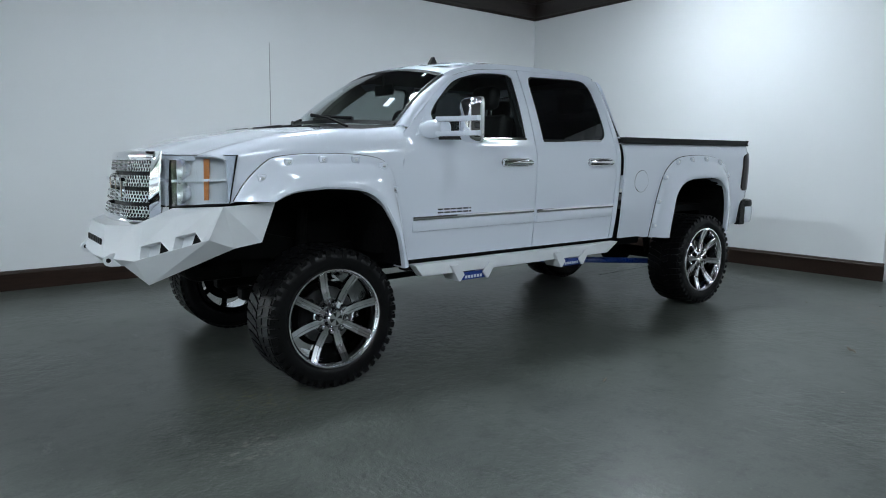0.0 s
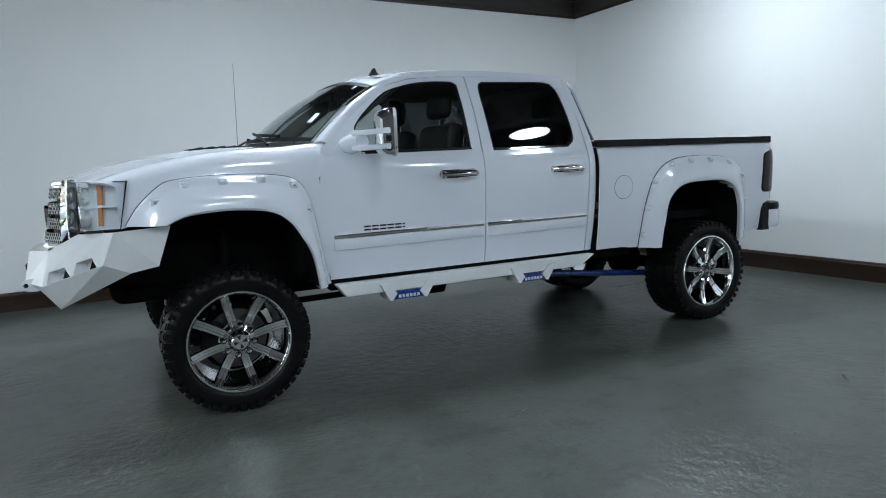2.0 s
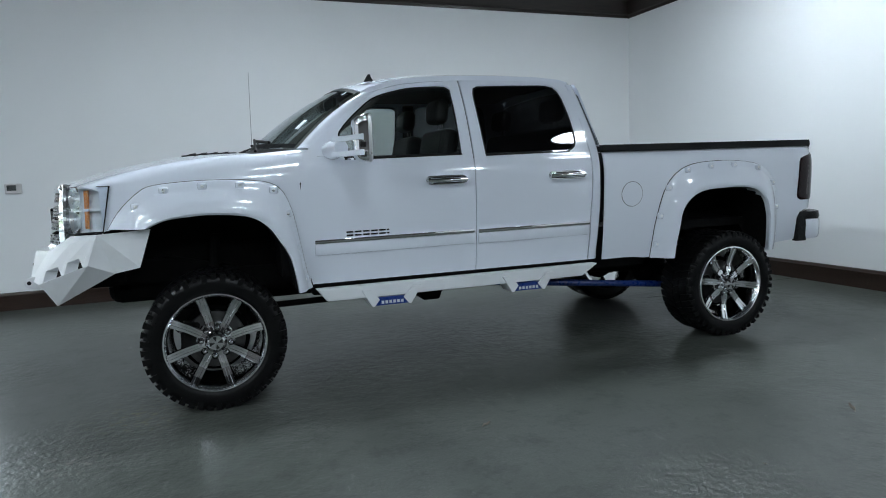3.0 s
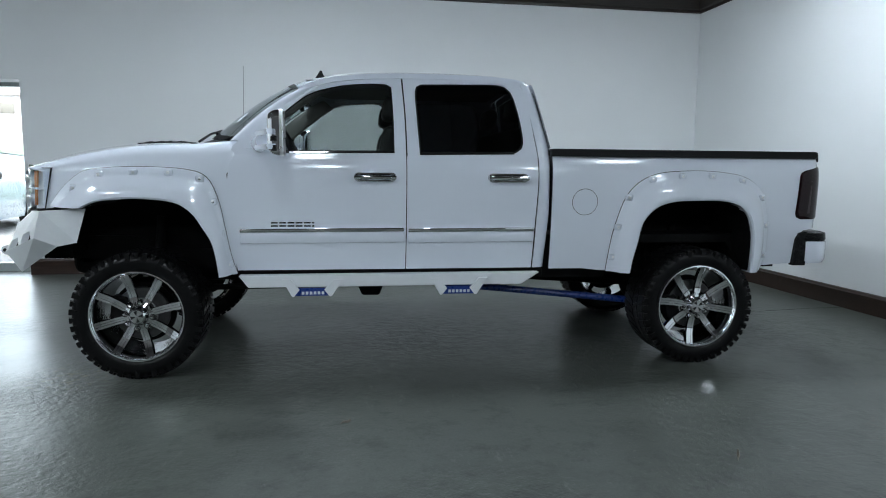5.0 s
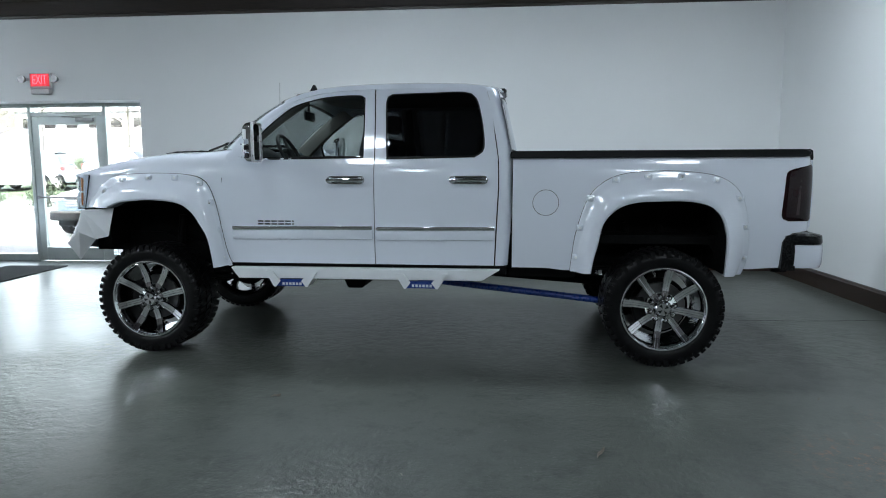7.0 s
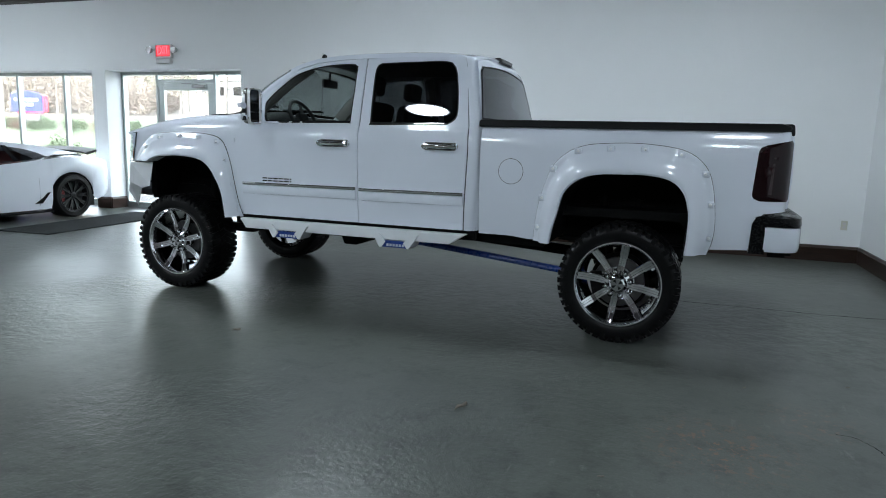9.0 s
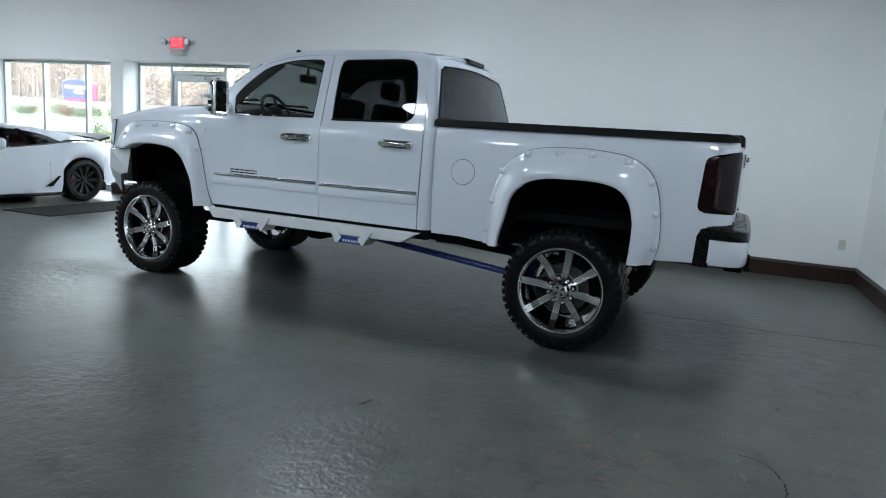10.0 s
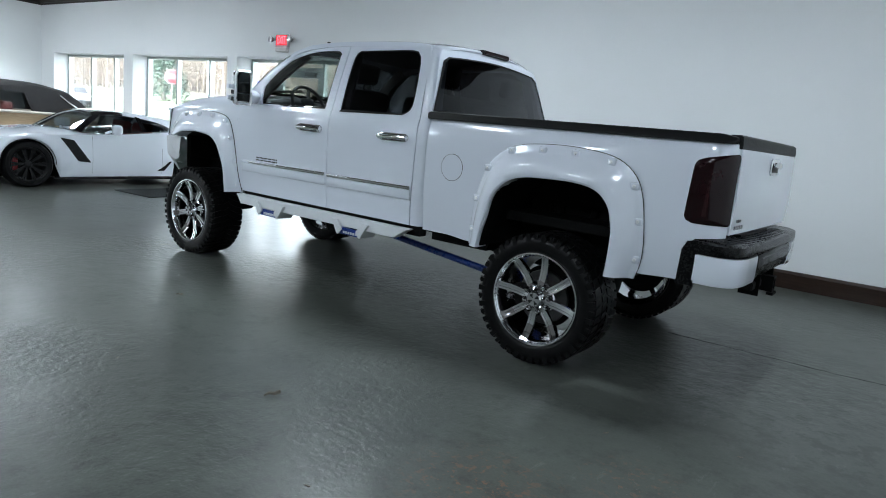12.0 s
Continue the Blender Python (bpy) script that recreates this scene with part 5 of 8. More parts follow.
# ---- bed ----
def bed():
    bm = B()
    arch = BED_ARCH
    top = [(2.826, 1.505), (3.80, 1.506), (4.725, 1.506)]
    grid(bm, between(arch, top, 90, 30, skin(bed_skin)))
    rows = []
    for x in np.linspace(4.725, 4.934, 16):
        lo = ease(x, (4.725, 4.745, 4.79, 4.934), (0.714, 0.90, 0.965, 0.985))
        rows.append([skin(bed_skin)(x, lo + (1.506 - lo) * k / 29) for k in range(30)])
    grid(bm, rows)
    bmesh.ops.remove_doubles(bm, verts=bm.verts[:], dist=0.002)
    thicken(bm, 0.012, (0, -1, 0))
    b = part("bed_side", bm, WHITE, truck, "white bed side", 50)
    bm = B()
    grid(bm, [[Vector((3.067 + r * math.cos(a), bed_skin(3.067, 1.178 + r * math.sin(a)) - 0.0012, 1.178 + r * math.sin(a))) for a in np.linspace(0, 2 * math.pi, 49)[:-1]] for r in (0.0915, 0.0958)], True)
    part("fuel_door_gap", bm, SEAL, b)
    bm = B()
    c = (3.067, 1.178)
    rows = []
    for r in np.linspace(0.0, 0.0925, 6):
        rows.append([Vector((c[0] + r * math.cos(a), bed_skin(c[0], c[1] + r * math.sin(a)) - 0.0025, c[1] + r * math.sin(a))) for a in np.linspace(0, 2 * math.pi, 41)[:-1]])
    grid(bm, rows, True)
    part("fuel_door", bm, WHITE, b, "round fuel filler door", 50)
    bm = B()
    prism(bm, [(2.805, 1.503), (4.86, 1.503), (4.905, 1.507), (4.925, 1.522), (4.915, 1.544), (4.85, 1.556), (2.82, 1.556), (2.805, 1.545)], lambda p, q, r: (p, r + (0.07 * max(0, (p - 4.82) / 0.1) ** 2), q), 0.108, 0.20, 0.010, 3)
    part("rail_cap", bm, BLACK, b, "black plastic bed rail cap", 40)
    # tail lamp round the corner
    bm = B()
    rows = []
    for s in np.linspace(0, 1, 16):
        row = []
        for v in np.linspace(0, 1, 26):
            e = max(0.0, abs(2 * v - 1) - 0.72) / 0.28
            sc = s + (1 - s) * 0.22 * (1 - math.sqrt(max(0.0, 1 - e * e)))
            x = 4.712 + (4.9345 - 4.712) * sc + 0.022 * v * (1 - s)
            z = 1.050 + (1.418 + 0.034 * s - 1.050) * v
            x = min(x, 4.9345)
            e = 1e-3
            nrm = Vector(((bed_skin(x, z) - bed_skin(x - e, z)) / e, -1.0, 0)).normalized()
            row.append(skin(bed_skin)(x, z) + nrm * (0.002 if s == 0 or v in (0, 1) else 0.009))
        rows.append(row)
    grid(bm, rows)
    tl = part("tail_lamp", bm, SMOKE_RED, b, "smoked dark red tail lamp", 50)
    bm = B()
    rows = []
    for s in np.linspace(0.30, 0.44, 6):
        rows.append([skin(bed_skin)(4.757 + 0.171 * s + 0.02 * v, 1.08 + 0.31 * v) + Vector((0, -0.0092, 0)) for v in np.linspace(0.05, 0.95, 8)])
    grid(bm, rows)
    part("lamp_element", bm, plain("smoked_lamp_inner", (0.030, 0.008, 0.009), 0.2, coat=0.3), tl, smooth=50)
    both(b)
    # inside of the bed, and front wall
    bm = B()
    box(bm, 2.86, 4.92, 0.64, 2 * YC - 0.64, 0.93, 0.97)
    for y in (0.20, 2 * YC - 0.235):
        box(bm, 2.86, 4.92, y, y + 0.035, 1.23, 1.50)
    box(bm, 2.86, 2.89, 0.24, 2 * YC - 0.24, 0.97, 1.50)
    part("bed_liner", bm, BLACK, truck, "black bed liner")
    # tailgate
    def gate(y, z):
        return Vector((ease(z, (1.0, 1.2, 1.45, 1.50), (4.945, 4.955, 4.945, 4.935)) + 0.012 * (1 - ((y - YC) / 0.85) ** 2), y, z))
    bm = B()
    grid(bm, [[gate(y, z) for y in np.linspace(0.212, 2 * YC - 0.212, 30)] for z in np.linspace(1.002, 1.505, 12)])
    thicken(bm, 0.05, (1, 0, 0))
    tg = part("tailgate", bm, WHITE, truck, "white tailgate", 40)
    bm = B()
    rows = []
    for y in np.linspace(0.207, 2 * YC - 0.207, 30):
        g = gate(y, 1.5).x
        rows.append([Vector((g + dx, y, z)) for dx, z in ((-0.075, 1.50), (-0.078, 1.535), (-0.06, 1.556), (-0.015, 1.558), (0.002, 1.548), (0.008, 1.50), (0.006, 1.482), (-0.002, 1.480))])
    vs = grid(bm, rows)
    cap(bm, vs[0])
    cap(bm, vs[-1])
    part("tailgate_cap", bm, BLACK, tg, "black spoiler cap on the tailgate", 40)
    bm = B()
    g = gate(YC, 1.41).x
    box(bm, g - 0.004, g + 0.014, YC - 0.105, YC + 0.105, 1.345, 1.445, 0.006, 2)
    hd = part("tailgate_handle", bm, CHROME, tg, "chrome tailgate handle")
    bm = B()
    box(bm, g + 0.013, g + 0.017, YC - 0.085, YC + 0.085, 1.362, 1.405, 0.002, 1)
    part("handle_recess", bm, SEAL, hd)
    bm = B()
    box(bm, g + 0.014, g + 0.036, YC - 0.080, YC + 0.080, 1.392, 1.425, 0.008, 2)
    part("handle_grip", bm, CHROME, hd)
    bm = B()
    for k in range(5):
        y = 0.275 + 0.036 * k
        box(bm, gate(y, 1.04).x + 0.0, gate(y, 1.04).x + 0.008, y, y + 0.026, 1.030, 1.052, 0.002, 1)
    for k in range(3):
        y = 0.30 + 0.03 * k
        box(bm, gate(y, 1.08).x + 0.0, gate(y, 1.08).x + 0.008, y, y + 0.018, 1.072, 1.088, 0.002, 1)
    part("tailgate_badge", bm, CHROME_DARK, tg, "chrome badge bars")


bed()


def rear_bumper():
    path = [(4.752, 0.118), (4.86, 0.100), (4.95, 0.108), (5.015, 0.160), (5.045, 0.26), (5.055, 0.45), (5.06, YC)]
    p = resample([(a, b, 0) for a, b in path], 40)
    full = p + [Vector((q.x, 2 * YC - q.y, 0)) for q in reversed(p[:-1])]
    n = len(full)
    bm = B()
    grid(bm, [[Vector((q.x - dx * (1 if 3 < k < n - 4 else 0.3), q.y + (dx * 0.8 if q.y < YC else -dx * 0.8) * (1 if q.x < 5.0 else 0.1), z)) for dx, z in ((0.20, 0.955), (0.04, 0.955), (0.0, 0.945), (-0.006, 0.90), (0.0, 0.885), (0.03, 0.88), (0.03, 0.76), (0.2, 0.76))] for k, q in enumerate(full)])
    rb = part("rear_bumper", bm, BUMPER, truck, "black and white rear step bumper", 40)
    bm = B()
    box(bm, 4.86, 5.065, 0.62, 2 * YC - 0.62, 0.845, 0.862, 0.005, 1)
    for k in range(12):
        y = 0.40 + 0.105 * k
        box(bm, 4.90, 5.03, y, y + 0.05, 0.955, 0.9572, 0.001, 1)
    part("step_pad", bm, BUMPER, rb, "ribbed black step pad")
    corner = [q for q in p if q.x > 4.806 and q.y < 0.52]
    bm = B()
    grid(bm, [[Vector((q.x + dx, q.y - dy, z)) for dx, dy, z in ((-0.012, -0.012, 0.884), (0.004, 0.006, 0.880), (0.006, 0.008, 0.84), (0.004, 0.006, 0.745), (-0.004, -0.004, 0.718), (-0.05, -0.05, 0.710))] for q in corner])
    thicken(bm, 0.006, (0.5, -1, 0))
    c = part("bumper_corner", bm, WHITE, rb, "white painted bumper corner", 45)
    both(c)
    bm = B()
    grid(bm, [[Vector((x, y, z)) for x, z in ((4.726, 0.70), (4.734, 0.90), (4.760, 0.948), (4.80, 0.958), (4.822, 0.95))] for y in (0.108, 0.16)])
    grid(bm, [[Vector((x, 0.110, z)) for x, z in a] for a in (((4.726, 0.70), (4.734, 0.90), (4.760, 0.950), (4.82, 0.958)), ((4.822, 0.70), (4.822, 0.84), (4.823, 0.87), (4.824, 0.89)))])
    thicken(bm, 0.006)
    both(part("bumper_end", bm, BUMPER, rb, "black bumper end", 40))
    bm = B()
    box(bm, 4.78, 5.02, 0.50, 2 * YC - 0.50, 0.70, 0.80, 0.02, 2)
    part("bumper_beam", bm, UNDER, rb)
    bm = B()
    prism(bm, [(4.98, 0.885), (5.062, 0.885), (5.066, 0.80), (5.03, 0.715), (4.96, 0.70)], lambda p, q, r: (p, r, q), 0.53, 2 * YC - 0.53, 0.01, 2)
    part("bumper_centre", bm, BUMPER, rb, "black bumper centre", 40)
    bm = B()
    for z0, z1, y0, y1 in ((0.60, 0.615, -0.04, 0.04), (0.685, 0.70, -0.04, 0.04), (0.615, 0.685, -0.04, -0.025), (0.615, 0.685, 0.025, 0.04)):
        box(bm, 4.80, 5.09, YC + y0, YC + y1, z0, z1)
    hitch = part("tow_hitch", bm, UNDER, rb, "black receiver tow hitch")
    bm = B()
    box(bm, 5.06, 5.10, YC - 0.055, YC + 0.055, 0.580, 0.598)
    part("hitch_lip", bm, UNDER, hitch)
    for s in (-1, 1):
        bm = B()
        box(bm, 4.92, 5.04, YC + s * 0.20 - 0.006, YC + s * 0.20 + 0.006, 0.585, 0.72)
        part("chain_plate", bm, UNDER, hitch)
    bm = B()
    box(bm, 4.96, 5.02, YC - 0.30, YC + 0.30, 0.622, 0.678, 0.01, 1)
    part("hitch_bar", bm, UNDER, hitch)


rear_bumper()


# ---- steps, mirrors ----
def steps():
    bm = B()
    prism(bm, [(0.635, 0.672), (2.735, 0.676), (2.60, 0.592), (0.70, 0.588)], lambda p, q, r: (p, r, q), 0.075, 0.155, 0.006, 2)
    bar = part("side_step", bm, WHITE_SATIN, truck, "white steel side step with blue treads")
    for x0, x1 in ((0.925, 1.338), (1.945, 2.350)):
        w = 0.062
        for a, b in (((x0, 0.645), (x0 + 0.068, 0.528)), ((x1, 0.645), (x1 - 0.078, 0.528))):
            s = 1 if b[0] > a[0] else -1
            bm = B()
            prism(bm, [(a[0], a[1]), (b[0], b[1]), (b[0] + s * 0.014, b[1]), (b[0] + s * 0.05, b[1] + 0.045), (a[0] + s * w, a[1])], lambda p, q, r: (p, r, q), 0.052, 0.066)
            prism(bm, [(a[0], a[1]), (b[0], b[1]), (b[0] + s * 0.010, b[1]), (a[0] + s * 0.012, a[1])], lambda p, q, r: (p, r, q), 0.0665, 0.215)
            part("step_bracket", bm, WHITE_SATIN, bar)
        bm = B()
        box(bm, x0 + 0.072, x1 - 0.082, 0.066, 0.215, 0.530, 0.542, 0.002, 1)
        prism(bm, [(x0 + 0.055, 0.585), (x0 + 0.072, 0.530), (x1 - 0.082, 0.530), (x1 - 0.062, 0.585)], lambda p, q, r: (p, r, q), 0.068, 0.075)
        tread = part("step_tread", bm, BLUE, bar, "blue step plate")
        bm = B()
        xm = (x0 + x1) / 2
        for k in range(6):
            xx = xm - 0.075 + 0.027 * k
            box(bm, xx, xx + 0.018, 0.0645, 0.068, 0.540, 0.560)
        part("step_marking", bm, MARK, tread, "white marking bars")
    for x in (0.80, 1.5, 2.1, 2.5):
        bm = B()
        tube(bm, [(x, 0.15, 0.62), (x, 0.30, 0.66), (x, 0.55, 0.68)], 0.02, 8)
        part("step_mount", bm, UNDER, bar)
    both(bar)
    bm = B()
    box(bm, 0.62, 2.78, 0.17, 0.26, 0.62, 0.70, 0.015, 2)
    both(part("rocker", bm, UNDER, truck, "black rocker panel"))


steps()


def tow_mirror():
    # sail and base
    bm = B()
    rows = []
    for u in np.linspace(0, 1, 8):
        sx, sy, sz = 0.052 - 0.008 * u, 0.0, 0.046 + 0.018 * math.sin(math.pi * min(1, u * 1.2))
        c = Vector((0.775 + 0.055 * u, 0.165 - 0.17 * u, 1.562 + 0.012 * u))
        rows.append([c + Vector((sx * math.cos(a), 0, sz * math.sin(a))) for a in np.linspace(0, 2 * math.pi, 17)[:-1]])
    vs = grid(bm, rows, True)
    cap(bm, vs[-1])
    base = part("tow_mirror", bm, WHITE, truck, "white twin-arm tow mirror with chrome head", 50)
    bm = B()
    grid(bm, [[skin(side, -0.006)(x, z) for x, z in r] for r in (((0.70, 1.53), (0.86, 1.53)), ((0.74, 1.60), (0.855, 1.60)), ((0.80, 1.665), (0.845, 1.672)))])
    thicken(bm, 0.01)
    part("mirror_sail", bm, WHITE, base)
    for z in (1.628, 1.535):
        bm = B()
        rows = []
        for u, (x, y) in zip(np.linspace(0, 1, 5), ((0.79, 0.03), (0.83, -0.03), (0.868, -0.11), (0.893, -0.18), (0.908, -0.248))):
            rows.append([Vector((x + a, y, z + b)) for a, b in ((-0.014, -0.016), (0.012, -0.018), (0.016, 0.0), (0.012, 0.018), (-0.014, 0.016), (-0.020, 0))])
        vs = grid(bm, rows, True)
        cap(bm, vs[0])
        cap(bm, vs[-1])
        part("mirror_arm", bm, WHITE, base, smooth=50)
    bm = B()
    box(bm, 0.885, 0.92, -0.105, -0.07, 1.53, 1.63, 0.006, 2)
    part("arm_brace", bm, WHITE, base)
    def outline(x, y0, y1, z0, z1, e=0.26):
        """A rounded rectangle standing across the truck."""
        pts = []
        for a in np.linspace(0, 2 * math.pi, 41)[:-1]:
            c, s_ = math.cos(a), math.sin(a)
            pts.append(Vector((x, (y0 + y1) / 2 + (y1 - y0) / 2 * math.copysign(abs(c) ** e, c), (z0 + z1) / 2 + (z1 - z0) / 2 * math.copysign(abs(s_) ** e, s_))))
        return pts
    ya, yb, za, zb = -0.215, -0.053, 1.478, 1.766
    bm = B()
    vs = grid(bm, [outline(0.968 - 0.085 * u, ya + 0.030 * u ** 3, yb - 0.030 * u ** 3, za + 0.035 * u ** 3, zb - 0.035 * u ** 3) for u in np.linspace(0, 1, 9)], True)
    cap(bm, vs[-1])
    shell = part("mirror_shell", bm, CHROME, base, "chrome mirror shell", 50)
    for z in (1.508, 1.566):
        bm = B()
        box(bm, 0.905, 0.945, ya - 0.003, ya + 0.012, z, z + 0.036, 0.006, 2)
        part("shell_slot", bm, GLOSS_BLACK, shell, "black slot in the mirror shell")
    bm = B()
    grid(bm, [outline(x, ya - d, yb + d, za - d, zb + d) for x, d in ((0.960, 0.001), (0.978, 0.002), (0.983, -0.003), (0.981, -0.011), (0.966, -0.013))], True)
    part("mirror_frame", bm, GRILLE_CHROME, base, "bright mirror frame", 40)
    for z0, z1 in ((za + 0.011, 1.575), (1.580, zb - 0.011)):
        bm = B()
        vs = grid(bm, [outline(x, ya + 0.011, yb - 0.011, z0, z1, 0.18) for x in (0.966, 0.972)], True)
        cap(bm, vs[-1])
        part("mirror_glass", bm, MIRROR, base, "mirror glass")
    both(base)


tow_mirror()


# ---- inside the cab ----
def seat(x, y, wide, head=True, name="seat"):
    bm = B()
    box(bm, x, x + 0.50, y - wide / 2, y + wide / 2, 1.02, 1.18, 0.05, 3)
    st = part(name, bm, CLOTH, truck, "dark leather seat")
    bm = B()
    box(bm, -0.07, 0.07, y - wide / 2, y + wide / 2, 0.0, 0.62, 0.05, 3, Matrix.Translation((x + 0.52, 0, 1.10)) @ pose(0, 0, 0, 0, 12, 0))
    part("backrest", bm, CLOTH, st)
    for hy in ((y,) if head else (y - wide * 0.33, y + wide * 0.33)):
        bm = B()
        box(bm, -0.055, 0.055, hy - 0.135, hy + 0.135, 0.665, 0.84, 0.045, 4, Matrix.Translation((x + 0.52, 0, 1.10)) @ pose(0, 0, 0, 0, 8, 0))
        hr = part("headrest", bm, CLOTH, st, smooth=60)
        bm = B()
        for s in (-0.04, 0.04):
            tube(bm, [(x + 0.65, hy + s, 1.68), (x + 0.655, hy + s, 1.80)], 0.006, 6)
        part("headrest_post", bm, CHROME, hr)


seat(1.06, YC - 0.42, 0.54)
seat(1.06, YC + 0.42, 0.54)
seat(2.00, YC, 1.44, False, "rear_bench")


def cabin():
    bm = B()
    rows = []
    for y in np.linspace(0.24, 2 * YC - 0.24, 20):
        b = 0.05 * math.exp(-((y - 0.60) / 0.22) ** 2)
        rows.append([Vector(p) for p in ((0.42, y, 1.575), (0.60, y, 1.585 + b * 0.4), (0.74, y, 1.565 + b), (0.80, y, 1.50 + b), (0.79, y, 1.36), (0.70, y, 1.05))])
    grid(bm, rows)
    part("dashboard", bm, TRIM_IN, truck, "dark dashboard", 50)
    bm = B()
    c = Vector((0.965, 0.60, 1.545))
    m = Matrix.Translation(c) @ pose(0, 0, 0, 0, 62, 0)
    rows = []
    for a in np.linspace(0, 2 * math.pi, 33)[:-1]:
        rows.append([m @ Vector(((0.185 + 0.016 * math.cos(b)) * math.cos(a), (0.185 + 0.016 * math.cos(b)) * math.sin(a), 0.016 * math.sin(b))) for b in np.linspace(0, 2 * math.pi, 9)[:-1]])
    rows.append(rows[0])
    grid(bm, rows, True)
    sw = part("steering_wheel", bm, TRIM_IN, truck, "dark steering wheel", 60)
    bm = B()
    box(bm, -0.07, 0.07, -0.075, 0.075, -0.03, 0.02, 0.025, 3, m)
    for a in (20, 160, 270):
        box(bm, 0.05, 0.18, -0.018, 0.018, -0.012, 0.004, 0.004, 1, m @ pose(0, 0, 0, 0, 0, a))
    part("wheel_spokes", bm, TRIM_IN, sw)
    bm = B()
    grid(bm, [[Vector((x, y, 2.02 + 0.03 * (1 - ((y - YC) / 0.7) ** 2))) for y in np.linspace(0.37, 2 * YC - 0.37, 12)] for x in np.linspace(1.08, 2.64, 10)])
    part("headliner", bm, LINER, truck, "grey headliner", 60)
    bm = B()
    box(bm, 0.55, 2.80, 0.24, 2 * YC - 0.24, 0.76, 0.80)
    part("cab_floor", bm, UNDER, truck)
    bm = B()
    box(bm, 0.44, 0.52, 0.24, 2 * YC - 0.24, 0.75, 1.54)
    part("firewall", bm, UNDER, truck)
    bm = B()
    box(bm, 0.95, 1.75, YC - 0.12, YC + 0.12, 1.0, 1.30, 0.03, 2)
    part("centre_console", bm, TRIM_IN, truck)
    bm = B()
    box(bm, 0.985, 1.01, YC - 0.13, YC + 0.13, 1.86, 1.94, 0.02, 3)
    tube(bm, [(0.99, YC, 1.92), (0.992, YC, 2.00)], 0.012, 8)
    part("rear_view_mirror", bm, TRIM_IN, truck, smooth=50)
    # inner door trims with grab handles
    for y, s in ((0.185, 1), (2 * YC - 0.185, -1)):
        for x0, x1 in ((0.66, 1.74), (1.83, 2.64)):
            bm = B()
            box(bm, x0, x1, y, y + s * 0.035, 0.80, 1.505, 0.012, 2)
            box(bm, x0 + 0.2, x1 - 0.15, y + s * 0.035, y + s * 0.10, 1.22, 1.29, 0.015, 2)
            part("door_trim", bm, TRIM_IN, truck)
    for s in (-1, 1):
        bm = B()
        rows = []
        for u in np.linspace(0, 1, 8):
            x, z, w = 0.66 + 0.50 * u, 1.60 + 0.395 * u - 0.02 * math.sin(math.pi * u) * -1, 0.745 - 0.085 * u
            rows.append([Vector((x - 0.045, YC + s * w, z + 0.02)), Vector((x, YC + s * (w - 0.025), z)), Vector((x + 0.06, YC + s * (w - 0.02), z - 0.05)), Vector((x + 0.075, YC + s * (w + 0.02), z - 0.05))])
        grid(bm, rows)
        part("pillar_trim", bm, LINER, truck, "pale grey pillar trim", 60)
        bm = B()
        tube(bm, [(1.80 - 0.015, YC + s * (YC - 0.24), 1.02), (1.79, YC + s * (YC - 0.28), 1.60), (1.77, YC + s * (YC - 0.40), 2.00)], 0.05, 8)
        part("door_pillar", bm, TRIM_IN, truck)


cabin()


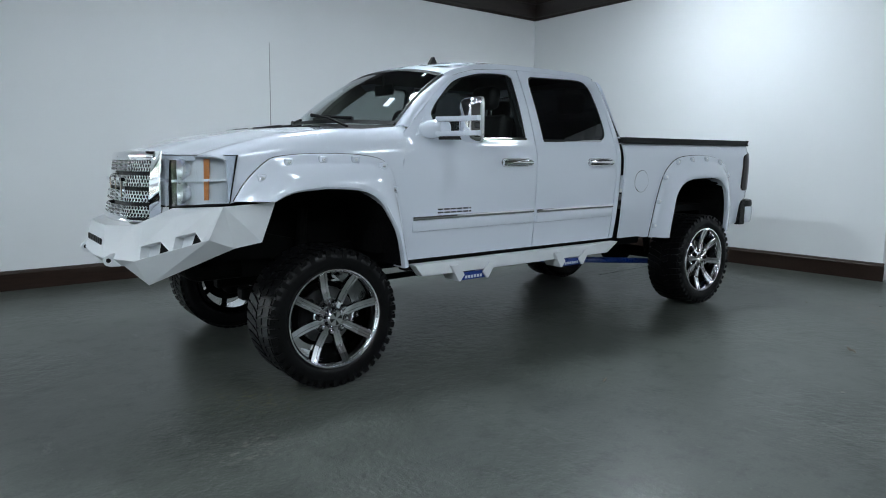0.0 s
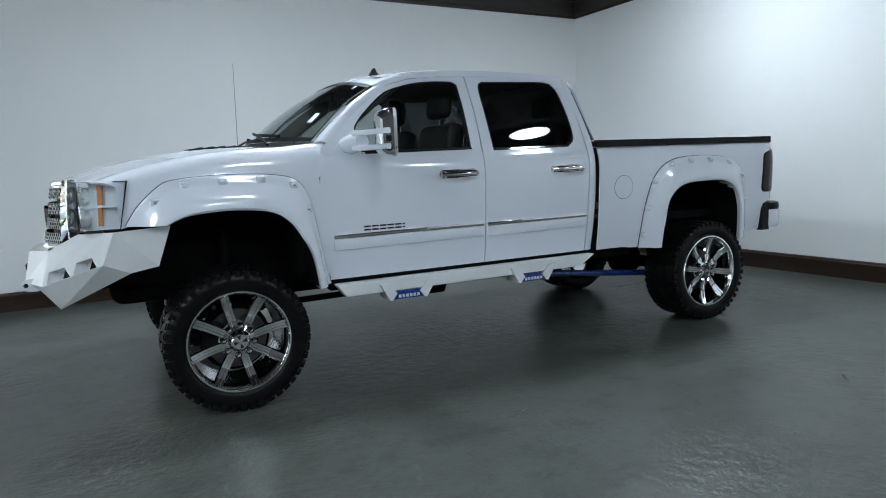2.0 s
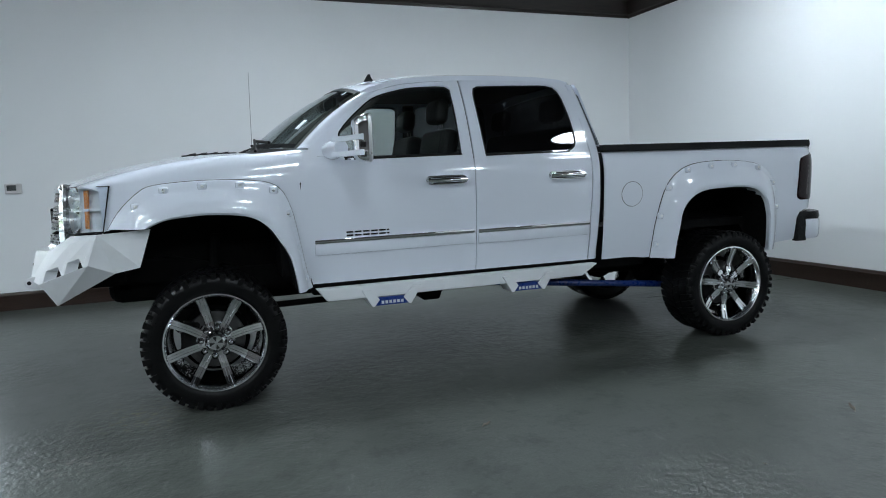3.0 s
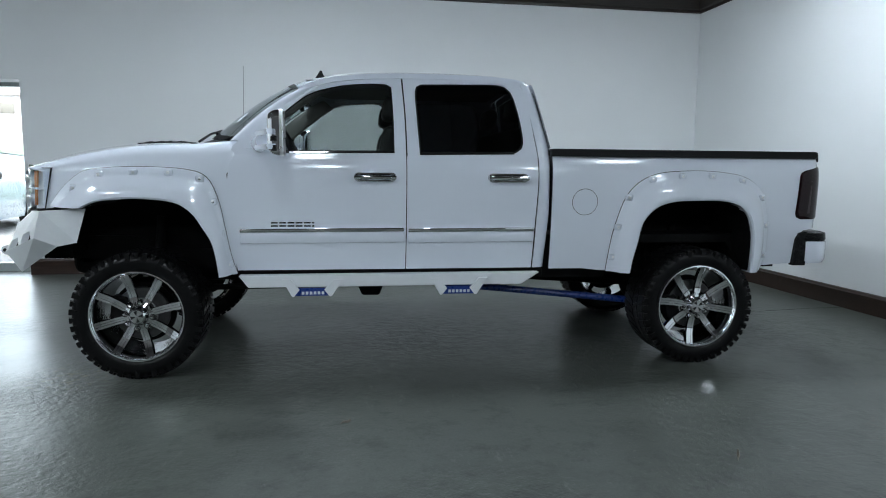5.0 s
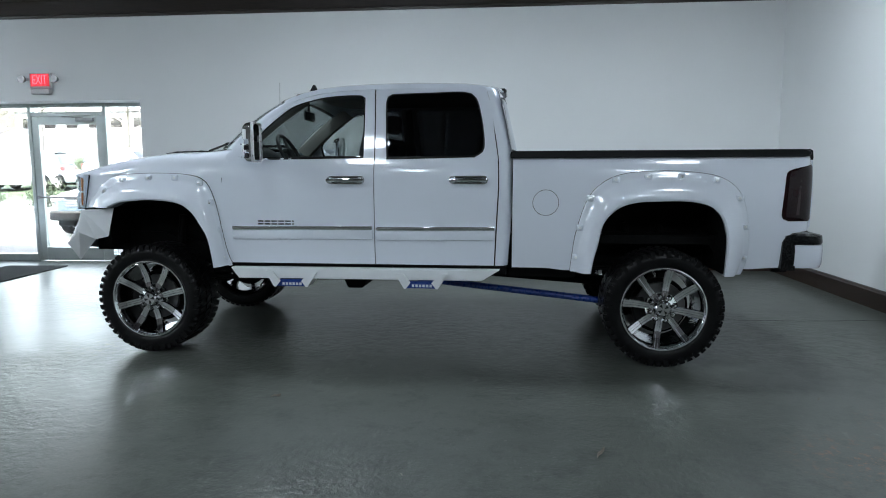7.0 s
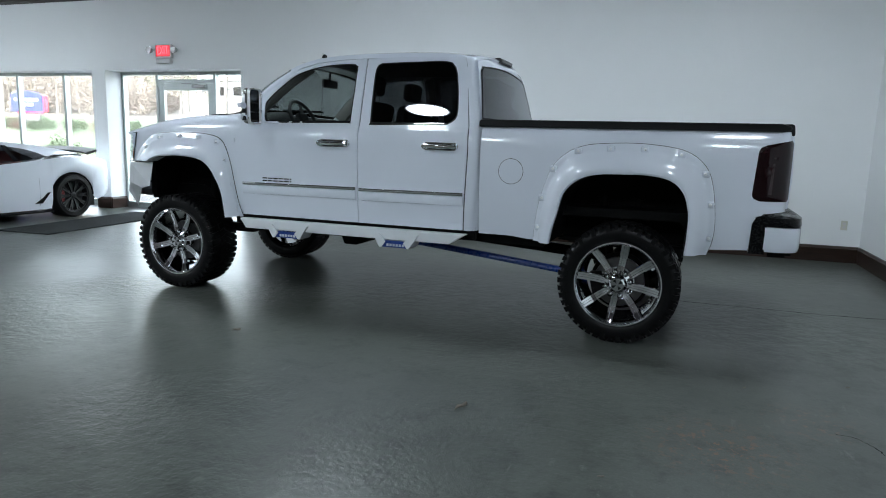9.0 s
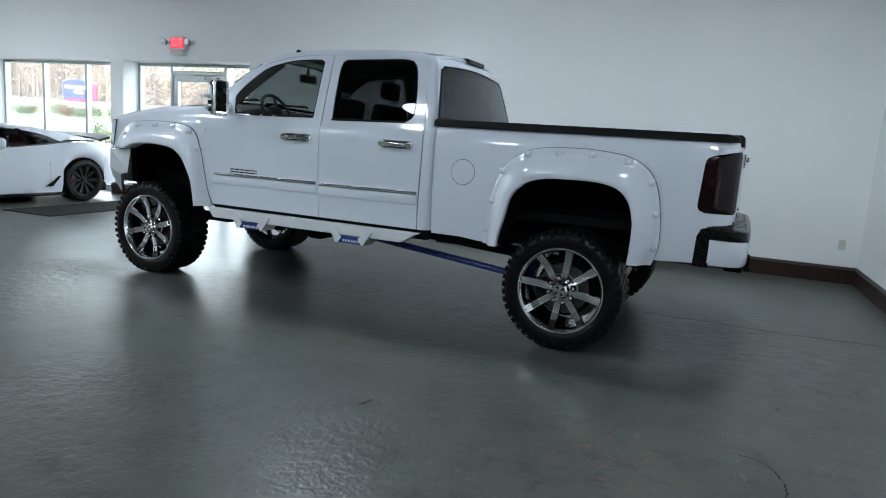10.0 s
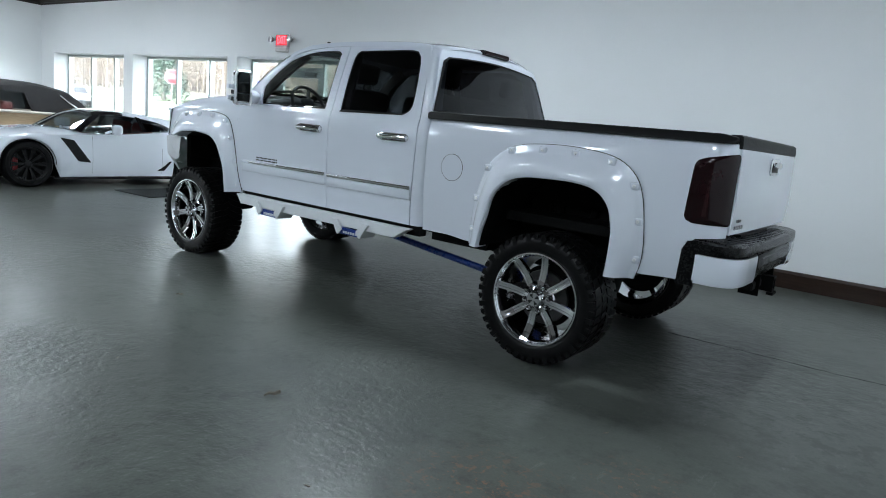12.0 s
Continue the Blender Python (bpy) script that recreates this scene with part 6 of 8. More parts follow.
# ---- underneath ----
def chassis():
    for s in (-1, 1):
        bm = B()
        y = YC + s * 0.42
        prism(bm, [(-0.80, 0.74), (-0.20, 0.74), (0.20, 0.66), (2.90, 0.66), (3.30, 0.80), (4.30, 0.80), (4.95, 0.72), (4.95, 0.84), (4.30, 0.92), (3.30, 0.92), (2.90, 0.80), (0.20, 0.80), (-0.20, 0.90), (-0.80, 0.90)], lambda p, q, r: (p, r, q), y - 0.04, y + 0.04)
        part("frame_rail", bm, UNDER, truck, "black frame rail")
        bm = B()
        tube(bm, [(2.05, YC + s * 0.50, 0.533), (3.80, YC + s * 0.56, 0.362)], 0.027, 12)
        tb = part("traction_bar", bm, BLUE, truck, "blue traction bar")
        bm = B()
        box(bm, 3.76, 3.86, YC + s * 0.56 - 0.04, YC + s * 0.56 + 0.04, 0.315, 0.44, 0.008, 1)
        part("bar_bracket", bm, UNDER, tb)
        bm = B()
        tube(bm, [(3.86, y, 0.50), (3.98, y, 0.98)], 0.03, 10)
        tube(bm, [(3.80, y + s * 0.06, 0.45), (3.70, y + s * 0.02, 1.0)], 0.033, 10)
        part("rear_shock", bm, UNDER, truck)
        bm = B()
        for k in range(4):
            box(bm, 3.30 + 0.08 * k, 4.42 - 0.08 * k, y + s * 0.03, y + s * 0.10, 0.655 - 0.014 * k, 0.667 - 0.014 * k)
        part("leaf_spring", bm, UNDER, truck)
        bm = B()
        tube(bm, [(-0.02, YC + s * 0.55, 0.40), (0.04, YC + s * 0.52, 1.05)], 0.035, 10)
        tube(bm, [(0.0, YC + s * 0.30, 0.46), (0.0, YC + s * 0.84, 0.43)], 0.045, 10)
        box(bm, -0.30, 0.30, YC + s * 0.25 - 0.05, YC + s * 0.25 + 0.05, 0.44, 0.52, 0.01, 1)
        box(bm, -0.09, 0.09, YC + s * 0.62, YC + s * 0.78, 0.30, 0.62, 0.03, 2)
        part("front_suspension", bm, UNDER, truck)
        bm = B()
        tube(bm, [(0.20, YC + s * 0.56, 0.53), (1.46, YC + s * 0.50, 0.535)], 0.022, 10)
        part("torsion_bar", bm, UNDER, truck, "black torsion bar")
    bm = B()
    tube(bm, [(3.904, 0.30, TYRE_R), (3.904, 2 * YC - 0.30, TYRE_R)], 0.055, 14)
    part("rear_axle", bm, UNDER, truck)
    bm = B()
    bmesh.ops.create_uvsphere(bm, u_segments=18, v_segments=12, radius=0.165, matrix=Matrix.Translation((3.90, YC, TYRE_R + 0.0)))
    part("differential", bm, UNDER, truck, smooth=60)
    bm = B()
    tube(bm, [(1.30, YC, 0.62), (3.75, YC, 0.45)], 0.045, 12)
    part("drive_shaft", bm, UNDER, truck)
    bm = B()
    box(bm, 0.10, 1.25, YC - 0.22, YC + 0.22, 0.52, 0.95, 0.06, 3)
    box(bm, -0.66, 0.30, YC - 0.38, YC + 0.38, 0.60, 1.30, 0.08, 3)
    part("engine", bm, UNDER, truck)
    bm = B()
    prism(bm, [(1.40, 0.62), (1.66, 0.62), (1.60, 0.455), (1.47, 0.455)], lambda p, q, r: (p, r, q), 0.45, 2 * YC - 0.45, 0.01, 1)
    part("cross_member", bm, UNDER, truck)
    bm = B()
    box(bm, 1.90, 3.20, YC - 0.05, YC + 0.36, 0.56, 0.80, 0.06, 3)
    part("fuel_tank", bm, UNDER, truck)
    bm = B()
    tube(bm, [(1.2, YC + 0.30, 0.60), (3.2, YC + 0.32, 0.62), (3.7, YC + 0.45, 0.88), (4.2, YC + 0.55, 0.86), (4.60, YC + 0.72, 0.82)], 0.05, 12)
    part("exhaust_pipe", bm, STEEL, truck, smooth=60)
    bm = B()
    bmesh.ops.create_uvsphere(bm, u_segments=20, v_segments=12, radius=0.33, matrix=Matrix.Translation((4.42, YC, 0.80)) @ Matrix.Diagonal((1, 1, 0.30, 1)))
    part("spare_wheel_cover", bm, RUBBER, truck, smooth=60)
    bm = B()
    prism(bm, [(2.80, 0.60), (3.30, 0.60), (3.42, 0.86), (4.28, 0.86), (4.36, 0.735), (4.88, 0.735), (4.88, 0.925), (2.80, 0.925)], lambda p, q, r: (p, r, q), 0.30, 2 * YC - 0.30)
    part("bed_underside", bm, UNDER, truck, "black underside of the bed")
    for x in (-0.6, 2.9, 3.35, 4.2):
        bm = B()
        box(bm, x, x + 0.08, YC - 0.38, YC + 0.38, 0.70, 0.76)
        part("frame_tie", bm, UNDER, truck)
    bm = B()
    box(bm, -0.56, -0.50, 0.30, 2 * YC - 0.30, 0.80, 1.36)
    part("radiator", bm, UNDER, truck)


chassis()
rest(truck, 1.95, YC, 0)
for o in truck.children:
    if o.type == 'EMPTY':
        o.matrix_parent_inverse = Matrix.Translation((-1.95, -YC, 0))


# ---- other cars: each is built with its nose at u = 0, its left side at +w ----
def road_wheel(root, u, w, r, width, out, rim_mat, spokes, caliper=None, twin=True):
    """out: +1 when the wheel's face looks to +w. The car's u axis lies on y, w on x."""
    c = Vector((w, u, r))
    def ax(prof, n=36):
        bm = B()
        vs = lathe(bm, [(a, out * b) for a, b in prof], c, n, "x")
        return bm, vs
    ri = r * 0.74
    bm, _ = ax([(ri, 0.0), (ri + 0.012, 0.012), (r * 0.93, 0.010), (r, -0.02), (r, -width + 0.03), (r * 0.93, -width), (ri, -width + 0.01)])
    wh_ = part("wheel", bm, RUBBER, root, "road wheel with black tyre", 40)
    bm, _ = ax([(ri, -0.01), (ri - 0.005, 0.004), (ri - 0.018, 0.0), (ri - 0.028, -0.05), (ri - 0.04, -width + 0.02)])
    part("rim", bm, rim_mat, wh_, smooth=40)
    bm = B()
    for k in range(spokes):
        for d in ((-0.09, 0.09) if twin else (0.0,)):
            a0, a1 = 2 * math.pi * k / spokes, 2 * math.pi * k / spokes + d
            rows = []
            for q in (0.0, 0.5, 1.0):
                rr = 0.035 + (ri - 0.02 - 0.035) * q
                a = a0 + (a1 - a0) * q
                h = 0.013 if twin else 0.028
                p = c + Vector((0, rr * math.cos(a), rr * math.sin(a)))
                t = Vector((0, -math.sin(a), math.cos(a))) * h
                x = out * (-0.012 - 0.02 * (1 - q))
                rows.append([p + t + Vector((x, 0, 0)), p - t + Vector((x, 0, 0)), p - t * 0.8 + Vector((x - out * 0.03, 0, 0)), p + t * 0.8 + Vector((x - out * 0.03, 0, 0))])
            grid(bm, rows, True)
    vs = lathe(bm, [(0.055, out * -0.06), (0.055, out * -0.025), (0.03, out * -0.016)], c, 20, "x")
    cap(bm, vs[-1])
    part("spokes", bm, rim_mat, wh_)
    bm, _ = ax([(0.05, -0.075), (ri * 0.82, -0.075), (ri * 0.82, -0.10), (0.05, -0.10)])
    part("brake_disc", bm, CHROME_DARK if not twin else UNDER, wh_, smooth=40)
    if caliper:
        bm = B()
        box(bm, w - out * 0.12, w - out * 0.055, u - ri * 0.86, u - ri * 0.50, r - 0.10, r + 0.10, 0.015, 2)
        part("brake_caliper", bm, caliper, wh_, "red brake caliper")
    return wh_


def loft_car(root, paint, spec):
    """Body below the belt as a loft with arches; spec holds curves over u."""
    us = spec["stations"]
    g = lambda key, u: ease(u, spec[key][0], spec[key][1])
    extra = []
    for uc, ra in spec["arches"]:
        extra += [uc + ra * math.cos(a) for a in np.linspace(0, math.pi, 15)]
    us = sorted({round(float(u), 4) for u in (*us, *extra)})
    rows = []
    for u in us:
        zs = g("sill", u)
        for uc, ra in spec["arches"]:
            if abs(u - uc) <= ra:
                zs = max(zs, spec["axle"] + math.sqrt(max(0.0, ra * ra - (u - uc) ** 2)))
        hw, zb, zt, hb = g("half", u), g("belt", u), g("top", u), g("shoulder", u)
        zs = min(zs, zb - 0.03)
        half = [(hw - 0.05, zs), (hw - 0.012, zs + 0.35 * (zb - zs) * 0.5), (hw, zs + 0.42 * (zb - zs)), (hw - 0.006, zs + 0.75 * (zb - zs)), (hw - 0.03, zb), (hb, zb + 0.35 * (zt - zb)), (hb * 0.72, zb + 0.80 * (zt - zb)), (hb * 0.35, zt), (0.0, zt)]
        row = [Vector((w, u, z)) for w, z in half]
        row += [Vector((-w, u, z)) for w, z in reversed(half[:-1])]
        rows.append(row)
    bm = B()
    vs = grid(bm, rows)
    cap(bm, vs[0])
    cap(bm, vs[-1])
    body = part("body", bm, paint, root, smooth=38)
    bm = B()
    L = spec["stations"][-1]
    hw = spec["half"][1][1]
    box(bm, -hw + 0.10, hw - 0.10, 0.15, L - 0.15, spec["under"], spec["belt"][1][0] - 0.05 if spec["belt"][1][0] > 0.5 else 0.45)
    part("underbody", bm, UNDER, root)
    return body


def dome(root, name, mat, pts, label="", smooth=45, thick=0.0):
    bm = B()
    grid(bm, pts)
    if thick:
        thicken(bm, thick)
    return part(name, bm, mat, root, label, smooth)


def sports_car():
    root = thing("sports_car", "low white sports coupe with black roof and red seats", "car")
    SP = dict(stations=[0.0, 0.06, 0.16, 0.3, 0.5, 0.7, 0.95, 1.2, 1.4, 1.6, 1.8, 2.1, 2.4, 2.7, 3.0, 3.2, 3.45, 3.7, 3.95, 4.15, 4.32, 4.42, 4.47],
              arches=[(0.95, 0.375), (3.66, 0.385)], axle=0.345, under=0.13,
              sill=((0, 0.3, 0.6, 1.3, 3.2, 3.3, 4.1, 4.47), (0.30, 0.17, 0.15, 0.15, 0.17, 0.17, 0.24, 0.34)),
              half=((0, 0.10, 0.3, 0.6, 1.0, 1.6, 2.4, 3.2, 3.7, 4.1, 4.35, 4.47), (0.55, 0.74, 0.86, 0.93, 0.955, 0.935, 0.925, 0.965, 0.985, 0.955, 0.90, 0.82)),
              belt=((0, 0.15, 0.5, 0.95, 1.4, 1.9, 2.4, 3.0, 3.4, 3.8, 4.2, 4.47), (0.50, 0.58, 0.71, 0.795, 0.80, 0.825, 0.86, 0.92, 0.965, 0.985, 0.965, 0.90)),
              top=((0, 0.15, 0.5, 0.95, 1.35, 1.6, 1.8, 2.4, 3.2, 3.7, 4.2, 4.47), (0.52, 0.62, 0.74, 0.83, 0.885, 0.90, 0.86, 0.86, 0.93, 1.0, 1.02, 0.99)),
              shoulder=((0, 0.15, 0.5, 0.95, 1.5, 2.0, 3.0, 3.7, 4.47), (0.45, 0.64, 0.78, 0.84, 0.80, 0.80, 0.80, 0.86, 0.74)))
    body = loft_car(root, SPORT_WHITE, SP)
    def roofline(u):
        return ease(u, (1.40, 1.60, 1.85, 2.1, 2.4, 2.7, 3.0, 3.3, 3.6, 3.9, 4.15), (0.885, 1.00, 1.135, 1.21, 1.237, 1.232, 1.208, 1.178, 1.138, 1.09, 1.045))
    def edge(u):
        return ease(u, (1.40, 1.60, 1.85, 2.1, 2.4, 2.7, 3.0, 3.3, 3.6, 3.9, 4.15), (0.70, 0.66, 0.60, 0.56, 0.545, 0.55, 0.56, 0.56, 0.55, 0.54, 0.53))
    def belt(u):
        return Vector((ease(u, (1.4, 2.0, 2.6, 3.2, 3.7, 4.15), (0.80, 0.835, 0.845, 0.83, 0.72, 0.60)), u, ease(u, (1.4, 1.9, 2.4, 3.0, 3.4, 3.8, 4.15), (0.855, 0.845, 0.875, 0.935, 0.985, 1.01, 1.015))))
    def top(u, s):
        e = edge(u)
        return Vector((s * e, u, roofline(u) - 0.035 * s * s - (0.03 if abs(s) == 1 else 0)))
    S = np.linspace(-1, 1, 15)
    def screen(k, s):
        u0, u1 = 1.40 + 0.65 * k, 1.72 + 0.42 * k
        return Vector((s * (0.75 - 0.19 * k), u0 + (u1 - u0) * s * s, roofline(1.40 + 0.65 * k) - (0.02 + 0.035 * k) * s * s))
    dome(root, "windscreen", GLASS_FRONT, [[screen(k, s) for s in S] for k in np.linspace(0, 1, 8)], "raked windscreen")
    dome(root, "roof", GLOSS_BLACK, [[top(u, s) for s in S] for u in np.linspace(2.05, 2.72, 8)], "black roof panel", thick=0.02)
    dome(root, "rear_hatch", GLASS_REAR, [[top(u, s * 0.86) for s in S] for u in np.linspace(2.78, 4.05, 10)], "dark rear hatch glass")
    for q in (1, -1):
        dome(root, "roof_rail", SPORT_WHITE, [[top(u, q * k) + Vector((0, 0, 0.006)) for k in (0.86, 0.92, 0.96, 1.0)] + [top(u, q).lerp(Vector((q * belt(u).x, u, belt(u).z)), ease(u, (2.55, 2.9, 3.1, 3.24, 3.34, 4.1), (0.04, 0.12, 0.22, 0.45, 1.0, 1.0)))] for u in np.linspace(2.55, 4.14, 28)], "white roof rail")
        dome(root, "screen_pillar", GLOSS_BLACK, [[screen(k, q * 0.95) + Vector((0, -0.01, 0.008)), screen(k, q) + Vector((0, 0, 0.008)), screen(k, q) + Vector((q * 0.012, 0.055, -0.012))] for k in np.linspace(0, 1.0, 9)], "black screen pillar", thick=0.01)
        def lid(u):
            return min(top(u, 1).z, screen(min(1.0, max(0.0, (u - 1.76) / 0.42)), 1).z)
        dome(root, "side_window", GLASS_CAR, [[Vector((q * (belt(u).x + (edge(max(u, 2.1)) - belt(u).x) * k * max(0.05, (lid(u) - belt(u).z) / max(0.05, top(u, 1).z - belt(u).z))), u, belt(u).z + (max(lid(u), belt(u).z + 0.01) - belt(u).z) * k)) for k in np.linspace(0, 1, 5)] for u in np.linspace(1.76, 2.78, 12)], "side window")
        dome(root, "window_pillar", GLOSS_BLACK, [[Vector((q * (belt(u).x + (edge(u) - belt(u).x) * k + 0.004), u, belt(u).z + (top(u, 1).z - belt(u).z) * k)) for k in np.linspace(0, 1, 5)] for u in (2.76, 2.84)], "black window pillar")
        dome(root, "quarter_window", GLASS_REAR, [[Vector((q * (belt(u).x + (edge(u) - belt(u).x) * k), u, belt(u).z + (top(u, 1).z - belt(u).z) * k)) for k in np.linspace(0, 1, 5)] for u in np.linspace(2.84, 3.36, 8)], "dark quarter window")
        x = lambda u, z: q * (ease(u, *SP["half"]) + 0.004)
        bm = B()
        prism(bm, [(1.40, 0.765), (1.60, 0.735), (1.86, 0.385), (1.66, 0.405)], lambda a, b, d: (x(a, b) + q * (d - 0.030 * max(0, b - 0.5) * 2), a, b), -0.03, 0.004, 0.004, 1)
        vent = part("wing_vent", bm, BLACK, root, "black slatted vent behind the front wheel")
        for k in range(3):
            bm = B()
            prism(bm, [(1.47 + 0.09 * k, 0.70 - 0.10 * k), (1.60 + 0.085 * k, 0.672 - 0.10 * k), (1.61 + 0.085 * k, 0.655 - 0.10 * k), (1.48 + 0.09 * k, 0.682 - 0.10 * k)], lambda a, b, d: (x(a, b) + q * (d - 0.030 * max(0, b - 0.5) * 2), a, b), 0.0, 0.012)
            part("vent_slat", bm, BLACK, vent)
        bm = B()
        prism(bm, [(2.98, 0.265), (3.10, 0.265), (3.26, 0.45), (3.22, 0.46), (3.12, 0.36)], lambda a, b, d: (x(a, b) + q * (d - 0.012), a, b), -0.02, 0.004, 0.003, 1)
        part("rear_scoop", bm, GLOSS_BLACK, root, "black scoop before the rear wheel")
        bm = B()
        prism(bm, [(3.28, 0.955), (3.72, 1.005), (3.70, 1.02), (3.45, 1.012)], lambda a, b, d: (q * (0.80 + d), a, b), -0.02, 0.05, 0.004, 1)
        part("quarter_intake", bm, GLOSS_BLACK, root, "black intake behind the window")
        bm = B()
        box(bm, -0.14, 0.14, -0.07, 0.075, -0.085, 0.08, 0.05, 4, Matrix.Translation((q * 0.995, 2.24, 0.935)) @ pose(0, 0, 0, 0, 0, q * -18))
        tube(bm, [(q * 0.82, 2.14, 0.86), (q * 0.92, 2.18, 0.90)], 0.02, 8)
        part("door_mirror", bm, SPORT_WHITE, root, "white door mirror", 50)
        bm = B()
        box(bm, q * 0.88 - 0.06, q * 0.88 + 0.06, 1.30, 3.30, 0.115, 0.150, 0.01, 1)
        part("side_skirt", bm, GLOSS_BLACK, root, "black side skirt")
        bm = B()
        for u0, u1 in ((1.885, 1.888), (3.06, 3.063)):
            grid(bm, [[Vector((x(u, z) - q * (0.002 + 0.03 * abs((z - 0.5) / 0.35) ** 2), u, z)) for u in (u0, u1)] for z in np.linspace(0.22, 0.82, 8)])
        part("door_gap", bm, SEAL, root)
        for u in (0.95, 3.66):
            bm = B()
            p = [(u + 0.385 * math.cos(a), 0.345 + 0.385 * math.sin(a)) for a in np.linspace(0, math.pi, 19)]
            grid(bm, [[Vector((q * y, a, b)) for a, b in p] for y in (0.945, 0.60)])
            cap(bm, [bm.verts.new((q * 0.60, a, b)) for a, b in p])
            part("wheel_well", bm, UNDER, root)
        road_wheel(root, 0.95, q * 0.935, 0.345, 0.27, q, BLACK, 10, RED)
        road_wheel(root, 3.66, q * 0.965, 0.352, 0.32, q, BLACK, 10, RED)
        bm = B()
        box(bm, q * 0.62 - 0.12, q * 0.62 + 0.12, 0.30, 0.62, 0.665, 0.735, 0.03, 2, None)
        part("headlamp", bm, GLOSS_BLACK, root)
        bm = B()
        box(bm, q * 0.36 - 0.24, q * 0.36 + 0.24, 2.42, 2.92, 0.33, 0.50, 0.05, 3)
        st = part("seat", bm, RED_LEATHER, root, "red leather seat")
        bm = B()
        box(bm, q * 0.36 - 0.25, q * 0.36 + 0.25, -0.07, 0.07, 0, 0.62, 0.05, 3, Matrix.Translation((0, 2.88, 0.45)) @ pose(0, 0, 0, -14, 0, 0))
        part("backrest", bm, RED_LEATHER, st)
        bm = B()
        box(bm, q * 0.66 - 0.03, q * 0.66 + 0.03, 1.75, 2.75, 0.55, 0.85, 0.02, 2)
        part("door_card", bm, RED_LEATHER, root)
    bm = B()
    rows = []
    for s in np.linspace(-1, 1, 15):
        z = 1.035 + 0.035 * (1 - abs(s) ** 4)
        rows.append([Vector((s * 0.80, 4.15 - 0.10 * s * s, z)), Vector((s * 0.80, 4.36 - 0.12 * s * s, z + 0.045)), Vector((s * 0.80, 4.40 - 0.12 * s * s, z + 0.055)), Vector((s * 0.80, 4.40 - 0.12 * s * s, z + 0.02)), Vector((s * 0.80, 4.20 - 0.10 * s * s, z - 0.035))])
    vs = grid(bm, rows, True)
    cap(bm, vs[0])
    cap(bm, vs[-1])
    part("rear_spoiler", bm, BLACK, root, "black rear spoiler", 40)
    bm = B()
    box(bm, -0.80, 0.80, -0.08, 0.55, 0.11, 0.135, 0.01, 1)
    part("front_splitter", bm, GLOSS_BLACK, root, "black front splitter")
    bm = B()
    box(bm, -0.70, 0.70, 1.55, 1.95, 0.55, 0.86, 0.06, 3)
    part("dashboard", bm, TRIM_IN, root)
    return root


vette = sports_car()
vette.matrix_basis = Matrix.Translation((-6.02, -0.44, 0))


